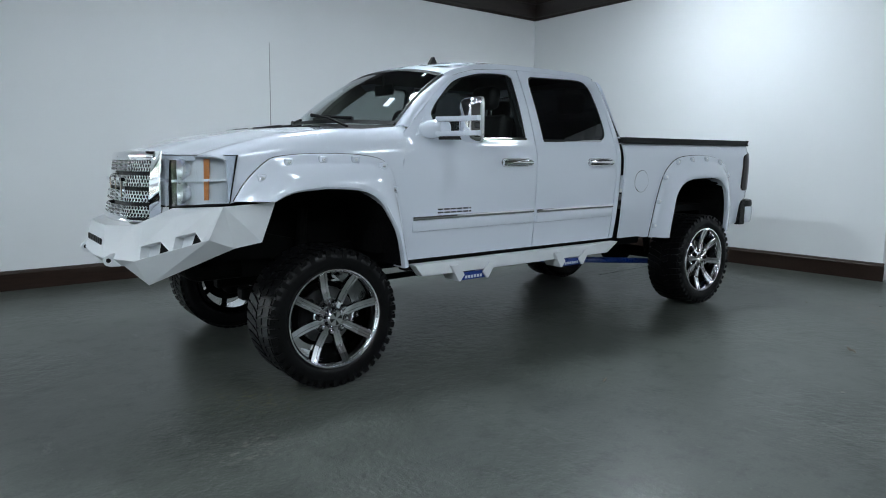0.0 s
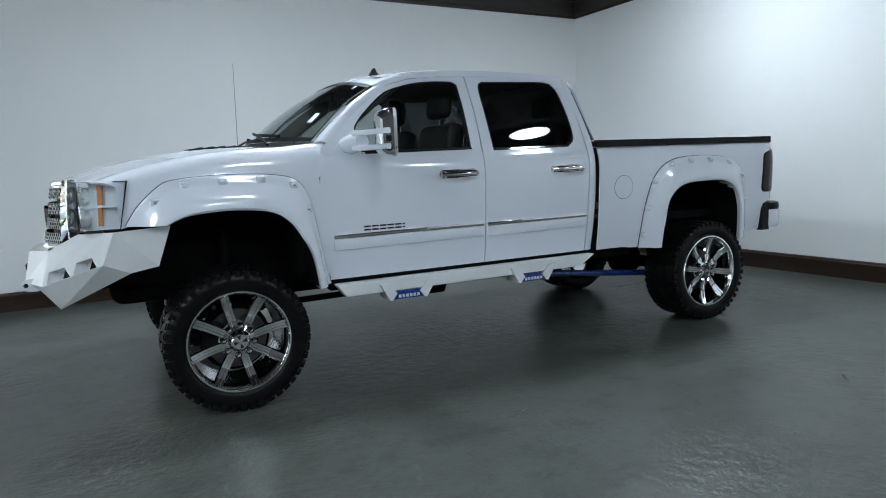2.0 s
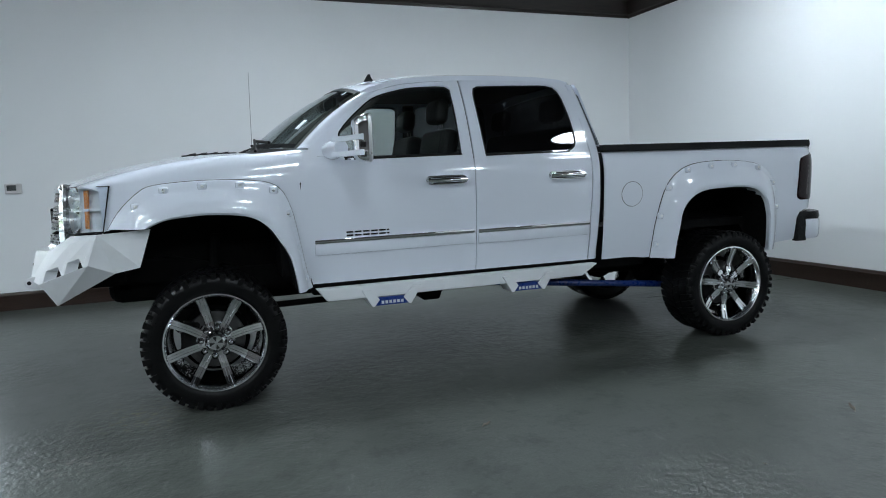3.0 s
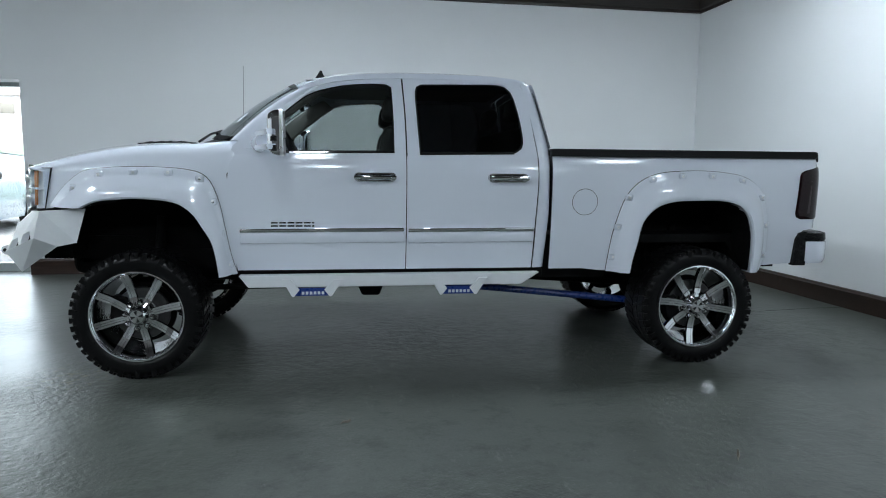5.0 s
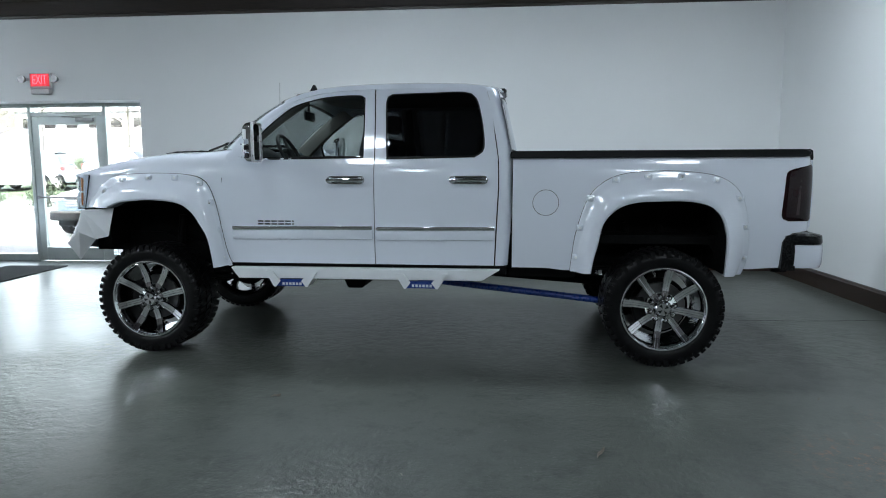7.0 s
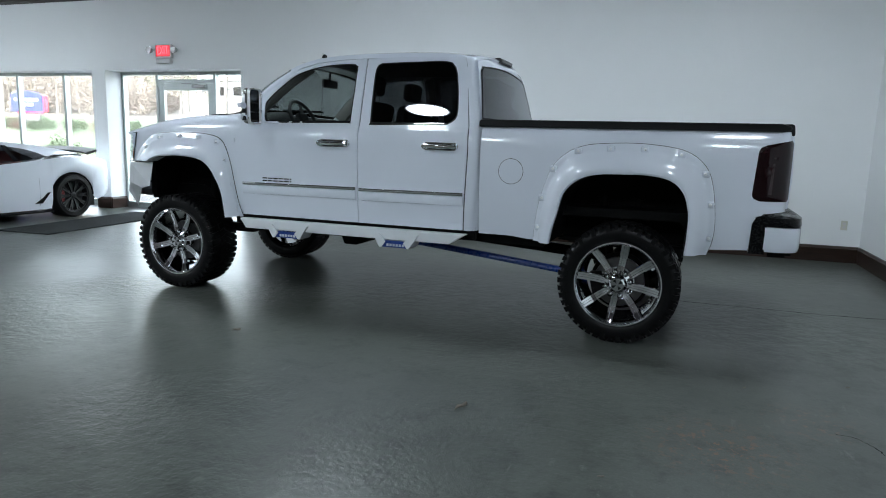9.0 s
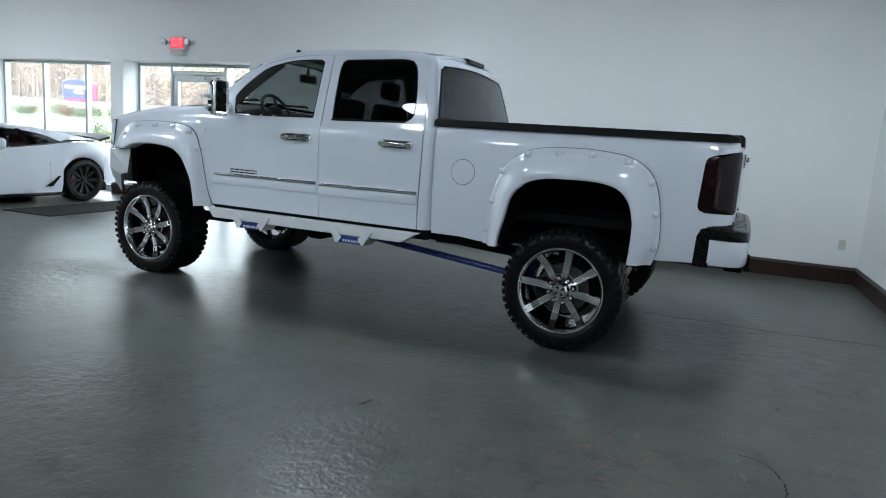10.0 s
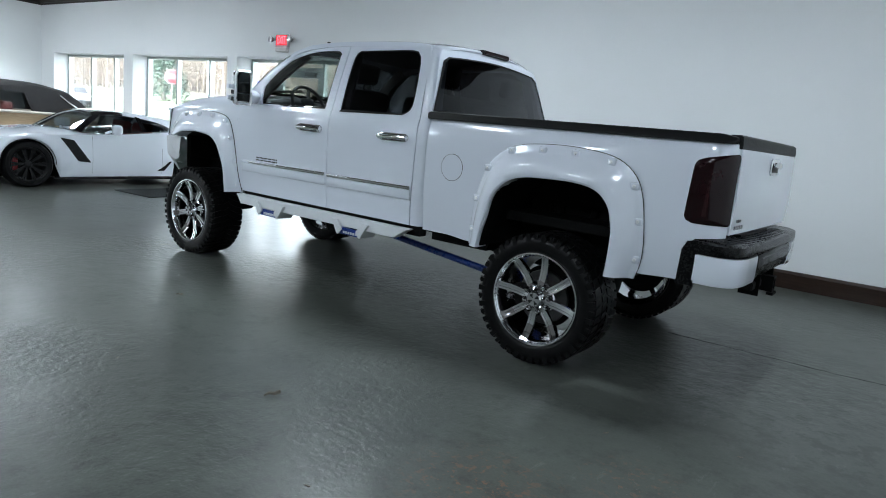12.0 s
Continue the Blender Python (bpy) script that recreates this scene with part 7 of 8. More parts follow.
def wood_convertible():
    """An old convertible with wood-panelled flanks and a raised black top; its tail lies towards the windows."""
    root = thing("classic_convertible", "old tan wood-sided convertible with raised black cloth top", "car")
    TAN = wood("tan_wood_panels", (0.30, 0.20, 0.11), (0.42, 0.29, 0.17), 0.35, (2, 2, 14))
    CREAM = plain("cream_trim", (0.62, 0.58, 0.50), 0.3, coat=0.8)
    TOP = plain("black_cloth_top", (0.022, 0.020, 0.021), 0.85, 0.0, 0.2, 5.0, grain=0.5, grain_scale=260)
    SP = dict(stations=[0.0, 0.08, 0.3, 0.6, 0.9, 1.2, 1.6, 2.0, 2.4, 2.8, 3.2, 3.6, 4.0, 4.4, 4.7, 4.9, 5.0],
              arches=[(0.95, 0.37), (3.85, 0.37)], axle=0.34, under=0.22,
              sill=((0, 0.5, 4.5, 5.0), (0.36, 0.25, 0.25, 0.36)), half=((0, 0.2, 0.6, 2.5, 4.4, 4.85, 5.0), (0.70, 0.86, 0.92, 0.95, 0.93, 0.86, 0.74)),
              belt=((0, 0.3, 1.0, 2.0, 3.4, 4.4, 5.0), (0.80, 0.90, 0.95, 1.00, 1.00, 0.96, 0.80)), top=((0, 0.3, 1.2, 1.9, 2.2, 4.0, 4.6, 5.0), (0.84, 0.97, 1.05, 1.06, 1.0, 1.0, 1.02, 0.86)),
              shoulder=((0, 0.5, 2.5, 4.5, 5.0), (0.55, 0.72, 0.82, 0.76, 0.60)))
    loft_car(root, TAN, SP)
    for q in (1, -1):
        bm = B()
        tube(bm, [(q * 0.935, 0.6, 0.985), (q * 0.955, 2.4, 1.03), (q * 0.945, 3.6, 1.03), (q * 0.90, 4.6, 0.99)], 0.028, 10)
        part("belt_moulding", bm, CREAM, root, "cream belt moulding", 50)
        road_wheel(root, 0.95, q * 0.90, 0.34, 0.20, q, CHROME, 12, None, False)
        road_wheel(root, 3.85, q * 0.90, 0.34, 0.20, q, CHROME, 12, None, False)
        bm = B()
        tube(bm, [(q * 0.80, 3.72, 1.40), (q * 0.83, 3.86, 1.28), (q * 0.84, 4.02, 1.18), (q * 0.84, 4.20, 1.06)], [0.018, 0.014, 0.022, 0.016], 10)
        part("landau_bar", bm, CHROME, root, "chrome landau bar", 50)
        bm = B()
        tube(bm, [(q * 0.80, 1.85, 1.04), (q * 0.72, 2.15, 1.48)], 0.018, 8)
        part("screen_post", bm, CHROME, root)
        bm = B()
        prism(bm, [(2.22, 1.06), (3.10, 1.06), (3.02, 1.38), (2.40, 1.44)], lambda a, b, d: (q * (0.845 - 0.12 * (b - 1.05) + d), a, b), -0.004, 0.0)
        part("side_window", bm, GLASS_CLEAR, root)
    S = np.linspace(-1, 1, 15)
    def roof(u):
        return ease(u, (2.1, 2.4, 2.9, 3.4, 3.9, 4.2, 4.45), (1.48, 1.555, 1.600, 1.595, 1.50, 1.30, 1.05))
    rows = []
    for u in np.linspace(2.1, 4.45, 20):
        z, hw = roof(u), ease(u, (2.1, 3.0, 4.0, 4.45), (0.72, 0.77, 0.80, 0.80))
        low = ease(u, (2.1, 3.12, 3.18, 4.45), (1.40, 1.38, 1.05, 1.03))
        half = [(hw + 0.06 * max(0, 1.4 - low), min(low, z - 0.02)), (hw + 0.01, (low + z) / 2 if low < z else z - 0.01), (hw - 0.02, z - 0.06), (hw * 0.85, z - 0.02), (hw * 0.5, z), (0, z + 0.01)]
        rows.append([Vector((a, u, b)) for a, b in half] + [Vector((-a, u, b)) for a, b in reversed(half[:-1])])
    dome(root, "cloth_top", TOP, rows, "black cloth top, raised", 40, 0.012)
    dome(root, "windscreen", GLASS_CLEAR, [[Vector((s * (0.80 - 0.08 * k), 1.85 + 0.28 * k - 0.08 * (1 - s * s), 1.05 + 0.42 * k)) for s in S] for k in (0, 0.5, 1)])
    for u, s in ((-0.06, 1), (5.06, -1)):
        bm = B()
        tube(bm, [(-0.90, u + s * 0.12, 0.50), (-0.5, u, 0.50), (0.5, u, 0.50), (0.90, u + s * 0.12, 0.50)], 0.05, 10)
        part("chrome_bumper", bm, CHROME, root, smooth=50)
    bm = B()
    box(bm, -0.70, 0.70, 2.75, 2.95, 0.55, 1.20, 0.06, 3)
    part("bench_seat", bm, RED_LEATHER, root)
    return root


woody = wood_convertible()
woody.matrix_basis = Matrix.Translation((-8.95, -1.45, 0)) @ pose(0, 0, 0, 0, 0, 2)


def parked_car(name, label, paint, tall, length=4.5):
    """A plain road car: a saloon, or with tall set an off-roader."""
    root = thing(name, label, "car")
    k = 1.28 if tall else 1.0
    L = length
    r = 0.37 if tall else 0.32
    SP = dict(stations=[0.0, 0.06, 0.2, 0.5, 0.9, 1.3, 1.8, 2.4, 3.0, L - 0.9, L - 0.4, L - 0.1, L],
              arches=[(0.85, r + 0.06), (L - 0.95, r + 0.06)], axle=r, under=0.2 * k,
              sill=((0, 0.4, L - 0.4, L), (0.32 * k, 0.22 * k, 0.22 * k, 0.36 * k)), half=((0, 0.15, 0.5, 2.2, L - 0.4, L), (0.62, 0.80, 0.89, 0.93, 0.88, 0.72)),
              belt=((0, 0.2, 0.9, 1.6, 3.0, L - 0.2, L), (0.66 * k, 0.74 * k, 0.82 * k, 0.88 * k, 0.92 * k, 0.92 * k, 0.82 * k)), top=((0, 0.2, 0.9, 1.5, 3.0, L - 0.2, L), (0.70 * k, 0.80 * k, 0.90 * k, 0.95 * k, 0.95 * k, 1.0 * k, 0.9 * k)),
              shoulder=((0, 0.3, 1.5, L), (0.55, 0.76, 0.80, 0.66)))
    loft_car(root, paint, SP)
    us = np.linspace(1.30, L - (0.10 if tall else 0.55), 16)
    e = us[-1]
    rz = lambda u: ease(u, (1.30, 1.75, 2.1, 2.8, e - (0.25 if tall else 0.9), e), (0.93 * k, 1.22 * k, 1.40 * k, 1.45 * k, 1.40 * k, 0.98 * k))
    rows = []
    for u in us:
        z = rz(u)
        half = [(0.80, 0.92 * k), (0.78 - 0.18 * (z - 0.92 * k) / (0.5 * k), max(0.925 * k, z - 0.06)), (0.48, z - 0.012), (0.0, z)]
        rows.append([Vector((a, u, b)) for a, b in half] + [Vector((-a, u, b)) for a, b in reversed(half[:-1])])
    dome(root, "glasshouse", GLASS_REAR, rows, "dark tinted glasshouse", 40)
    rows = [[Vector((s * 0.60, u, rz(u) - 0.018 * s * s + 0.012 - 0.022 * abs(s) ** 6)) for s in np.linspace(-1, 1, 9)] for u in np.linspace(2.0, e - (0.25 if tall else 0.95), 8)]
    dome(root, "roof", paint, rows, "", 40, 0.02)
    for q in (1, -1):
        for u0, u1 in ((1.36, 2.04), (2.62, 2.68), (e - (0.35 if tall else 0.95), e - 0.05)):
            bm = B()
            tube(bm, [(q * 0.79, u0, 0.93 * k), (q * 0.66, (u0 + u1) / 2, (0.93 * k + rz(u1 if u0 < 2 else u0)) / 2), (q * 0.605, u1 if u0 < 2.5 else u0, rz(u1 if u0 < 2.5 else u0) - 0.05)], 0.03, 6)
            part("roof_pillar", bm, paint, root)
        for u in (0.85, L - 0.95):
            road_wheel(root, u, q * 0.90, r, 0.22, q, STEEL, 5, None, False)
        bm = B()
        box(bm, q * 0.62 - 0.16, q * 0.62 + 0.16, 0.02, 0.24, 0.64 * k, 0.76 * k, 0.03, 2)
        part("headlamp", bm, LAMP_BOWL, root, "clear headlamp")
        bm = B()
        box(bm, q * 0.62 - 0.14, q * 0.62 + 0.14, L - 0.14, L + 0.01, 0.72 * k, 0.88 * k, 0.03, 2)
        part("tail_lamp", bm, RED, root, "red tail lamp")
        bm = B()
        box(bm, q * 0.98 - 0.09, q * 0.98 + 0.09, 1.66, 1.76, 0.94 * k, 1.06 * k, 0.03, 2)
        part("door_mirror", bm, BLACK, root)
    bm = B()
    for j in range(4):
        box(bm, -0.40, 0.40, -0.015, 0.10, (0.56 + 0.045 * j) * k, (0.585 + 0.045 * j) * k, 0.005, 1)
    part("grille", bm, STEEL, root, "barred metal grille")
    bm = B()
    box(bm, -0.80, 0.80, -0.05, 0.25, 0.30 * k, 0.48 * k, 0.05, 2)
    part("front_bumper", bm, BLACK if tall else paint, root)
    return root


SILVER_BLUE = plain("silver_blue_paint", (0.13, 0.17, 0.21), 0.3, 0.3, 0.05, coat=1.0)
suv = parked_car("parked_off_roader", "silver-blue off-roader parked outside the glass door", SILVER_BLUE, True, 4.7)
suv.matrix_basis = Matrix.Translation((-7.35, 9.5, -0.10)) @ pose(0, 0, 0, 0, 0, 4)
van = parked_car("parked_van", "white tall car standing on the far road", plain("far_white_paint", (0.42, 0.44, 0.46), 0.3, coat=1.0), True, 4.7)
sal = parked_car("parked_saloon", "grey saloon parked across the lot", plain("grey_car_paint", (0.16, 0.18, 0.20), 0.3, 0.3, coat=1.0), False, 4.5)


# ---- outside ----
def lie(x, y):
    """The height of the land outside the windows: a level lot, then a bank up to the woods."""
    return ease(y, (0, 12, 18, 26, 40, 60, 90, 140, 400, 1500), (-0.10, -0.10, 0.10, 0.75, 1.9, 3.4, 5.6, 10.0, 18.0, 30.0)) + 24 * ease(-(x + y), (-6, 18), (0, 1)) * ease(y, (86, 128), (0, 1)) + 0.12 * math.sin(0.05 * x) * min(1.0, max(0.0, (y - 25) / 30))


TARMAC = turf("pale_tarmac", (0.060, 0.060, 0.064), (0.082, 0.082, 0.082), (0.095, 0.095, 0.094))
CONCRETE = turf("pale_concrete", (0.115, 0.115, 0.112), (0.145, 0.145, 0.140), (0.10, 0.10, 0.097))
GRASS = turf("spring_grass", (0.022, 0.040, 0.014), (0.029, 0.046, 0.018), (0.034, 0.046, 0.023))
LITTER = turf("woodland_leaf_litter", (0.044, 0.038, 0.032), (0.052, 0.045, 0.038), (0.060, 0.052, 0.044))
bm = B()
ys_ = [-1500, -300, -60, 0, 5, 8, 10, 12, 13, 14, 15, 16, 17, 18, 20, 22, 24, 26, 29, 32, 36, 40, 45, 50, 56, 62, 70, 80, 90, 105, 120, 140, 200, 300, 500, 900, 1500]
xs_ = [-1500, -500, -350, -250, -200, -170, -150, -135, -122, -110, -100, -90, -82, -75, -65, -55, -48, -42, -36, -30, -25, -20, -15, -10, -5, 0, 5, 10, 20, 40, 80, 200, 1500]
vs = grid(bm, [[Vector((x, y, lie(x, y) - (0.35 if y < 4 else 0.0))) for x in xs_] for y in ys_])
for f in bm.faces:
    c = f.calc_center_median()
    f.material_index = 0 if c.y < 13 else 1 if c.y < 21 and not (16 < c.y < 18) else 2 if c.y < 56 else 3
part("ground", bm, [TARMAC, CONCRETE, GRASS, LITTER], None, "tarmac lot, pale road and grass bank rising to woods", 60, kind="structure")
bm = B()
for x0 in np.arange(-60, 20, 3.0):
    box(bm, x0, x0 + 2.98, 15.75, 15.92, 0.02, 0.22, 0.02, 1)
part("kerb", bm, CONCRETE, None, "pale concrete kerb beside the lot", kind="structure")

van.matrix_basis = Matrix.Translation((-52, 22.5, lie(-52, 22.5) + 0.02)) @ pose(0, 0, 0, 0, 0, 75)
sal.matrix_basis = Matrix.Translation((-17.6, 24.3, lie(-17.6, 24.3) + 0.03)) @ pose(0, 0, 0, 0, 0, 80)
copy_thing(van, Matrix.Translation((-13.6, 25.2, lie(-13.6, 25.2) + 0.03)) @ pose(0, 0, 0, 0, 0, 84))
copy_thing(van, Matrix.Translation((-23.2, 23.5, lie(-23.2, 23.5) + 0.03)) @ pose(0, 0, 0, 0, 0, -78))

BARK = wood("tree_bark", (0.13, 0.118, 0.104), (0.19, 0.172, 0.155), 0.9, (6, 6, 1))
TWIG = foliage("bare_brown_twigs", (0.14, 0.118, 0.098), (0.20, 0.17, 0.142))
BUD = foliage("spring_buds", (0.105, 0.115, 0.065), (0.165, 0.160, 0.10))
EVERGREEN = foliage("dark_evergreen", (0.040, 0.075, 0.058), (0.085, 0.13, 0.10))
SHRUB = foliage("shrub_leaves", (0.022, 0.036, 0.016), (0.046, 0.062, 0.030))
SHRUB_RED = foliage("red_shrub_leaves", (0.070, 0.036, 0.030), (0.105, 0.062, 0.045))


def leaf_cloud(bm, rng, centre, radius, count, size):
    for _ in range(count):
        d = Vector((rng.gauss(0, 1), rng.gauss(0, 1), rng.gauss(0, 1))).normalized() * radius * rng.random() ** 0.4
        p = centre + d
        a, b = Vector((rng.gauss(0, 1), rng.gauss(0, 1), rng.gauss(0, 1))).normalized(), Vector((rng.gauss(0, 1), rng.gauss(0, 1), rng.gauss(0, 1)))
        b = a.cross(b).normalized()
        s = size * (0.6 + 0.8 * rng.random())
        bm.faces.new([bm.verts.new(p + a * s), bm.verts.new(p + b * s * 0.5), bm.verts.new(p - a * s), bm.verts.new(p - b * s * 0.5)])


def tree_of(name, label, seed, h, mat, size, count, spread=0.42, group=""):
    rng = random.Random(seed)
    root = thing(name, label, "tree", group)
    bm = B()
    tube(bm, [(0, 0, -0.2), (0.02 * h, 0, 0.35 * h), (0.0, 0.02 * h, 0.8 * h)], [0.017 * h, 0.011 * h, 0.003 * h], 8)
    ends = []
    for k in range(11):
        z0 = h * (0.22 + 0.05 * k)
        a = k * 2.4 + rng.random()
        r = h * spread * (1 - 0.05 * k) * (0.7 + 0.5 * rng.random())
        p0 = Vector((0.01 * h, 0, z0))
        p1 = p0 + Vector((r * 0.5 * math.cos(a), r * 0.5 * math.sin(a), h * 0.10))
        p2 = p0 + Vector((r * math.cos(a), r * math.sin(a), h * 0.24))
        tube(bm, [p0, p1, p2], [0.006 * h, 0.0035 * h, 0.0012 * h], 6)
        ends += [p1, p2, p1.lerp(p2, 0.5) + Vector((0, 0, 0.03 * h))]
    ends.append(Vector((0, 0, 0.92 * h)))
    part("trunk", bm, BARK, root, smooth=60)
    bm = B()
    for p in ends:
        leaf_cloud(bm, rng, p, h * 0.13, count, size)
    part("crown", bm, mat, root)
    return root


def evergreen(seed, h):
    rng = random.Random(seed)
    root = thing("spruce_tree", "dark blue-green spruce on the bank outside", "tree")
    bm = B()
    tube(bm, [(0, 0, -0.2), (0, 0, h)], [0.03 * h, 0.004 * h], 8)
    part("trunk", bm, BARK, root)
    bm = B()
    for k in range(46):
        z = h * (0.06 + 0.92 * (k / 46))
        r = 0.30 * h * (1 - k / 46) + 0.02 * h
        for j in range(9):
            a = rng.random() * 6.28
            leaf_cloud(bm, rng, Vector((r * 0.7 * math.cos(a), r * 0.7 * math.sin(a), z)), r * 0.42, 9, 0.06 * h * 0.35)
    part("crown", bm, EVERGREEN, root)
    return root


def shrub(mat, seed, label):
    rng = random.Random(seed)
    bm = B()
    for k in range(16):
        leaf_cloud(bm, rng, Vector((rng.uniform(-0.7, 0.7), rng.uniform(-0.4, 0.4), rng.uniform(0.25, 0.8))), 0.42, 110, 0.040)
    ob = part("shrub", bm, mat, None, label, category="shrub")
    ob["group"] = "shrubs along the bank"
    return ob


protos = [tree_of("bare_tree", "bare brown tree on the bank outside", 3, 11, TWIG, 0.09, 90, group="trees on the bank"), tree_of("budding_tree", "tree with thin spring buds on the bank", 5, 9, BUD, 0.08, 80, group="trees on the bank")]
rng = random.Random(11)
spots = []
for k in range(13):
    y = rng.uniform(66, 90)
    x = -150 + 95 * (k + rng.random()) / 13 - (y - 78) * 0.6
    spots.append((x, y))
protos[0].matrix_basis = Matrix.Translation((-28.0, 44, lie(-28, 44)))
protos[1].matrix_basis = Matrix.Translation((-47.0, 52, lie(-47, 52)))
for x, y in spots:
    s = rng.uniform(0.9, 1.7)
    t = copy_thing(protos[0 if rng.random() < 0.75 else 1], Matrix.Identity(4))
    t.matrix_basis = Matrix.Translation((x, y, lie(x, y))) @ pose(0, 0, 0, 0, 0, rng.uniform(0, 360)) @ Matrix.Diagonal((s, s, s, 1))


def far_woods():
    """A deep belt of bare spring woods behind the bank: thin trunks and a haze of twigs."""
    rng = random.Random(21)
    bm = B()
    for k in range(300):
        y = rng.uniform(62, 94)
        x = -168 + 112 * rng.random() - (y - 58) * 0.8
        h = ease(x + (y - 58) * 0.9, (-110, -84, -72, -64, -56), (15, 14, 9, 5, 3.5)) * rng.uniform(0.75, 1.2)
        z = lie(x, y)
        tube(bm, [(x, y, z - 0.3), (x + rng.uniform(-0.3, 0.3), y, z + h * 0.5), (x + rng.uniform(-0.8, 0.8), y, z + h)], [0.012 * h, 0.008 * h, 0.002 * h], 4, False)
        for j in range(420):
            a, r = rng.random() * 6.28, rng.random() ** 0.5 * h * 0.26
            u = rng.random() ** 0.8 * 0.95 + 0.05
            q = Vector((x + r * math.cos(a), y + r * math.sin(a), z + h * u))
            d = Vector((math.cos(a) * 0.6 + rng.gauss(0, 0.4), math.sin(a) * 0.6 + rng.gauss(0, 0.4), rng.uniform(-0.1, 0.9))).normalized()
            e = d.cross(Vector((rng.gauss(0, 1), rng.gauss(0, 1), rng.gauss(0, 1)))).normalized()
            s_ = rng.uniform(0.25, 0.7)
            bm.faces.new([bm.verts.new(q - d * s_), bm.verts.new(q + e * 0.035), bm.verts.new(q + d * s_), bm.verts.new(q - e * 0.035)])
    part("far_woods", bm, foliage("hazy_wood_twigs", (0.190, 0.160, 0.140), (0.205, 0.175, 0.152)), None, "hazy brown belt of bare woods behind the bank", category="woods", kind="stuff")


far_woods()
spruce = evergreen(8, 9.5)
spruce.matrix_basis = Matrix.Translation((-69, 39.5, lie(-69, 39.5))) @ pose(0, 0, 0, 0, 0, 30)
bush = [shrub(SHRUB, 1, "rounded green shrub on the grass bank"), shrub(SHRUB_RED, 2, "reddish brown shrub on the grass bank")]
bush[0].matrix_basis = pose(-45.5, 35.0, lie(-45, 35))
bush[1].matrix_basis = pose(-50.5, 36.0, lie(-50, 36))
for k in range(22):
    x = -56 + 1.55 * k
    y = 34.5 + 1.5 * math.sin(1.7 * k)
    s = rng.uniform(0.6, 0.95)
    c = copy_thing(bush[1 if k % 5 == 1 else 0], Matrix.Identity(4))
    c.matrix_basis = Matrix.Translation((x, y, lie(x, y))) @ pose(0, 0, 0, 0, 0, rng.uniform(0, 360)) @ Matrix.Diagonal((s, s, s, 1))
for k in range(9):
    x, y = -22 + 2.6 * k, 17.0 + 0.4 * math.sin(k)
    c = copy_thing(bush[0], Matrix.Identity(4))
    s = rng.uniform(0.7, 1.1)
    c.matrix_basis = Matrix.Translation((x, y, lie(x, y))) @ pose(0, 0, 0, 0, 0, 40 * k) @ Matrix.Diagonal((s, s, s, 1))


def road_sign():
    root = thing("stop_sign", "red octagonal stop sign with white letters on a steel post", "road sign")
    bm = B()
    tube(bm, [(0, 0.03, 0), (0, 0.03, 2.95)], 0.030, 10)
    part("post", bm, STEEL, root)
    def eight(r):
        return [(r * math.cos(radians(22.5 + 45 * k)), 2.55 + r * math.sin(radians(22.5 + 45 * k))) for k in range(8)]
    bm = B()
    prism(bm, eight(0.43), lambda a, b, d: (a, d, b), -0.008, 0.008)
    plate = part("plate", bm, MARK, root, "white rim")
    bm = B()
    prism(bm, eight(0.40), lambda a, b, d: (a, d, b), -0.014, -0.009)
    part("red_face", bm, plain("sign_red", (0.30, 0.012, 0.018), 0.4), plate, "red face")
    cu = bpy.data.curves.new("letters", 'FONT')
    cu.body, cu.size, cu.align_x, cu.align_y, cu.extrude = "STOP", 0.36, 'CENTER', 'CENTER', 0.003
    tmp = bpy.data.objects.new("letters", cu)
    me = bpy.data.meshes.new_from_object(tmp)
    bpy.data.objects.remove(tmp)
    me.transform(Matrix.Translation((0, -0.018, 2.55)) @ pose(0, 0, 0, 90, 0, 0) @ Matrix.Diagonal((0.78, 1.05, 1, 1)))
    me.materials.clear()
    me.materials.append(MARK)
    new("letters", me).parent = plate
    root.matrix_basis = Matrix.Translation((-30.5, 17.8, 0.45)) @ pose(0, 0, 0, 0, 0, 58)


road_sign()


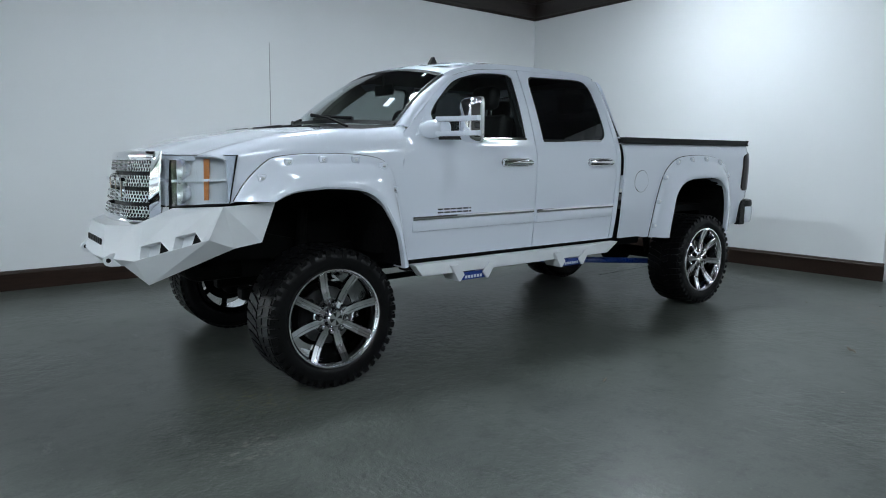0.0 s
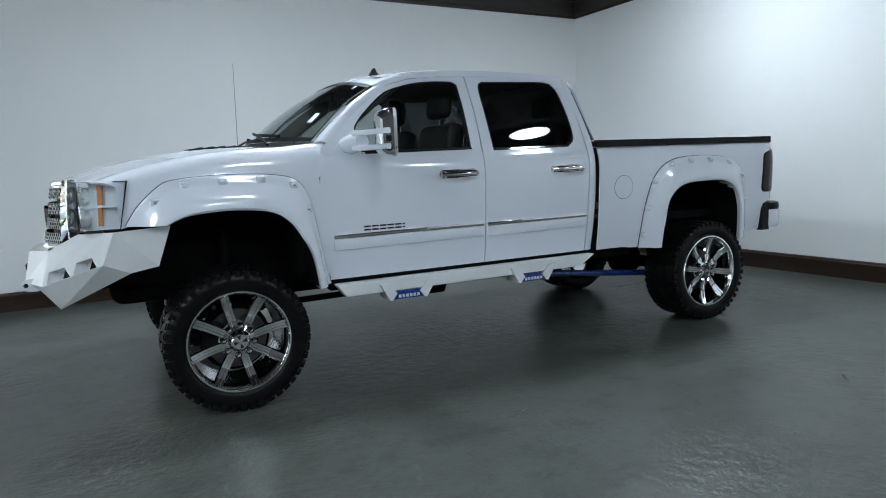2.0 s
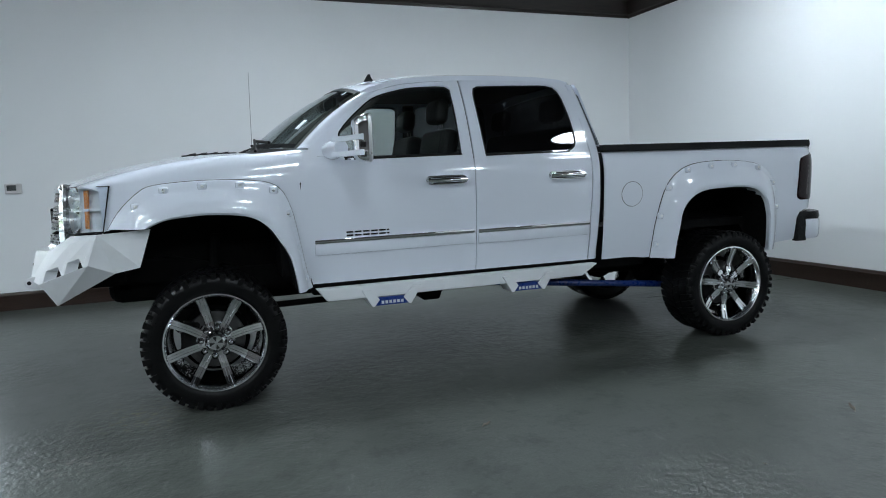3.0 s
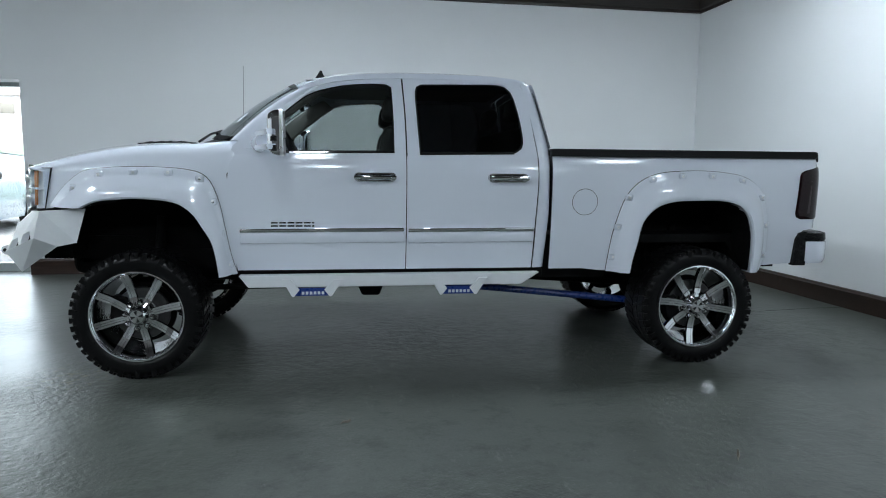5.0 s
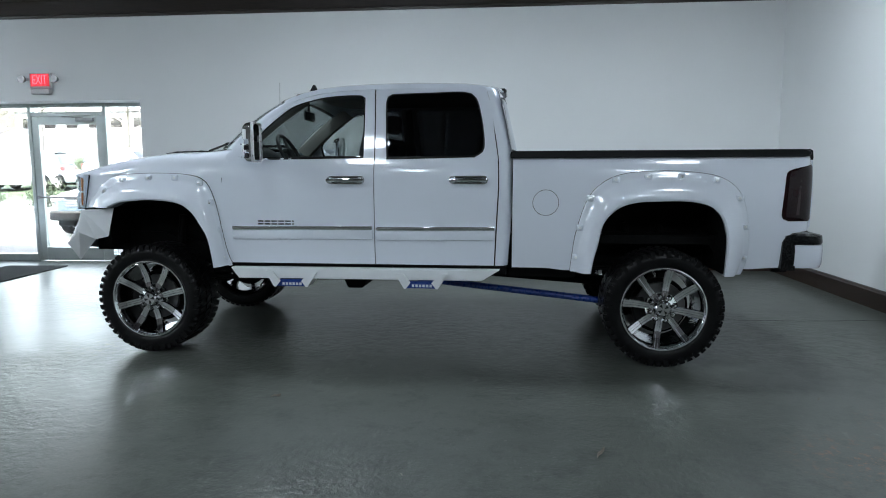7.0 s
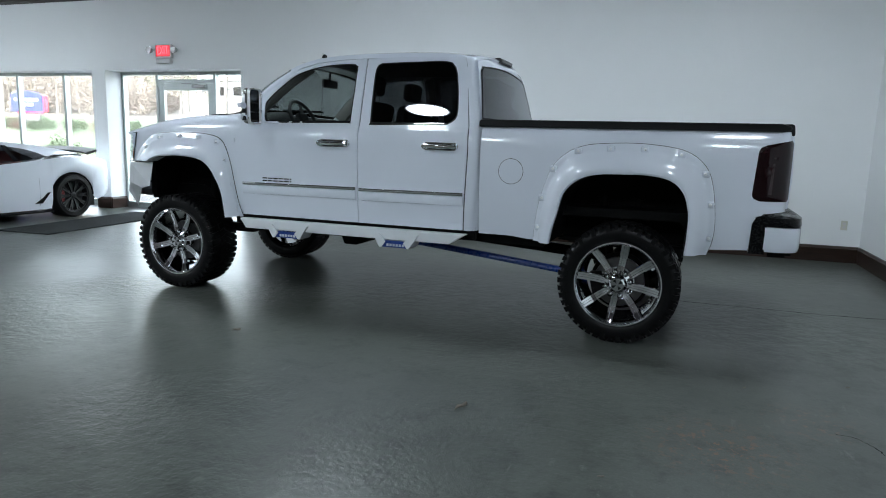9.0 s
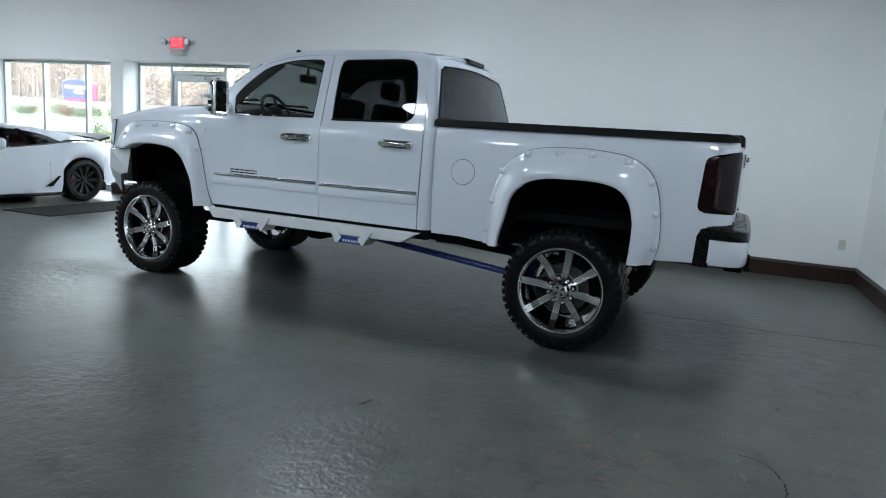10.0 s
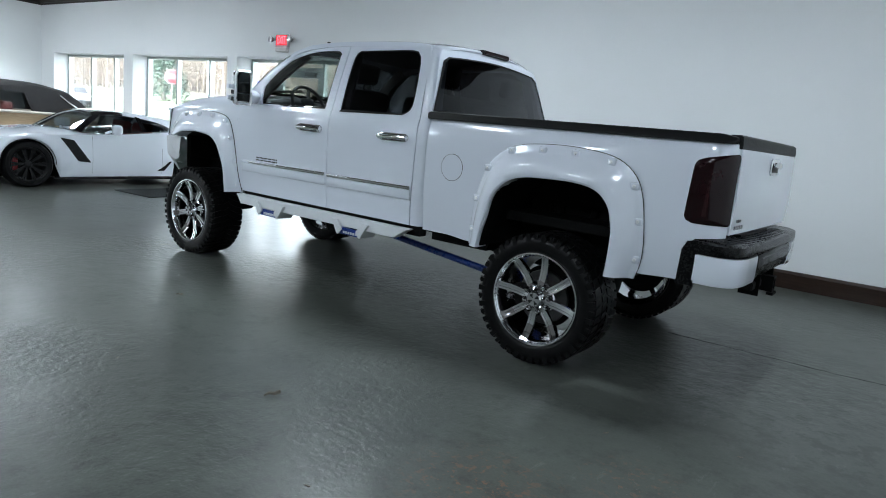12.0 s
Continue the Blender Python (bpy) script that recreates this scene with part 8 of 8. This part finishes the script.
def hotel_sign():
    root = thing("monument_sign", "blue and red roadside monument sign on a pale base", "sign")
    SB = plain("sign_blue", (0.030, 0.040, 0.30), 0.4)
    SR = plain("sign_crimson", (0.55, 0.03, 0.06), 0.4)
    bm = B()
    box(bm, -1.3, 1.3, -0.3, 0.3, -0.4, 0.75, 0.03, 1)
    part("base", bm, CONCRETE, root)
    bm = B()
    out = [(-2.3, 0.95), (1.7, 0.95), (1.7, 2.75), (0.9, 3.0), (-0.3, 3.12), (-1.5, 3.0), (-2.3, 2.75)]
    prism(bm, out, lambda a, b, d: (a, d, b), -0.35, 0.35, 0.03, 1)
    body = part("panel", bm, SB, root, "blue panel")
    bm = B()
    box(bm, 1.705, 2.3, -0.34, 0.34, 0.95, 2.72, 0.03, 1)
    box(bm, -1.6, 1.7, -0.34, 0.34, 0.70, 0.945, 0.03, 1)
    part("red_band", bm, SR, root, "red band")
    for z, x0, x1 in ((2.05, -1.9, 1.2), (1.55, -0.7, 0.5)):
        bm = B()
        n = 9 if z > 2 else 4
        for k in range(n):
            a = x0 + (x1 - x0) * k / n
            box(bm, a, a + (x1 - x0) / n * 0.72, -0.372, -0.352, z, z + 0.30)
        part("lettering_bars", bm, MARK, body, "white lettering bars")
    root.matrix_basis = Matrix.Translation((-59.5, 44.5, lie(-59.5, 44.5) + 0.15)) @ pose(0, 0, 0, 0, 0, 42) @ Matrix.Diagonal((0.70, 0.6, 0.95, 1))


hotel_sign()


def lamp_post(x, y):
    root = thing("lamp_post", "pale metal lot lamp post", "lamp post", "lamp posts")
    bm = B()
    tube(bm, [(0, 0, 0), (0, 0, 7.5)], [0.09, 0.06], 10)
    part("pole", bm, ALU, root, smooth=50)
    bm = B()
    vs = lathe(bm, [(0.22, 0.0), (0.22, 0.6), (0.14, 0.65)], (0, 0, 0), 16, "z")
    part("footing", bm, CONCRETE, root)
    bm = B()
    box(bm, -0.2, 0.2, -0.7, 0.1, 7.4, 7.55, 0.03, 1)
    part("lamp_head", bm, STEEL, root)
    root.matrix_basis = Matrix.Translation((x, y, lie(x, y)))


for px, py in ((-25.5, 16.9), (-14.2, 16.9), (-47, 24.5)):
    lamp_post(px, py)


def far_building(x, y, w, h, d):
    root = thing("far_building", "long low pale building far across the road", "building", "far buildings")
    PALE = plain("pale_render", (0.22, 0.225, 0.24), 0.7)
    bm = B()
    box(bm, -w / 2, w / 2, 0, d, -2, h)
    part("wall", bm, PALE, root)
    bm = B()
    box(bm, -w / 2 - 0.4, w / 2 + 0.4, -0.4, d + 0.4, h, h + 0.6)
    part("roof", bm, CONCRETE, root)
    for k in range(int(w / 6)):
        a = -w / 2 + 2 + 6 * k
        bm = B()
        box(bm, a, a + 3, -0.06, 0.05, h * 0.35, h * 0.75)
        part("window", bm, GLOSS_BLACK, root)
    root.matrix_basis = Matrix.Translation((x, y, lie(x, y)))


far_building(-95, 150, 60, 6, 20)
far_building(-35, 165, 48, 7, 20)
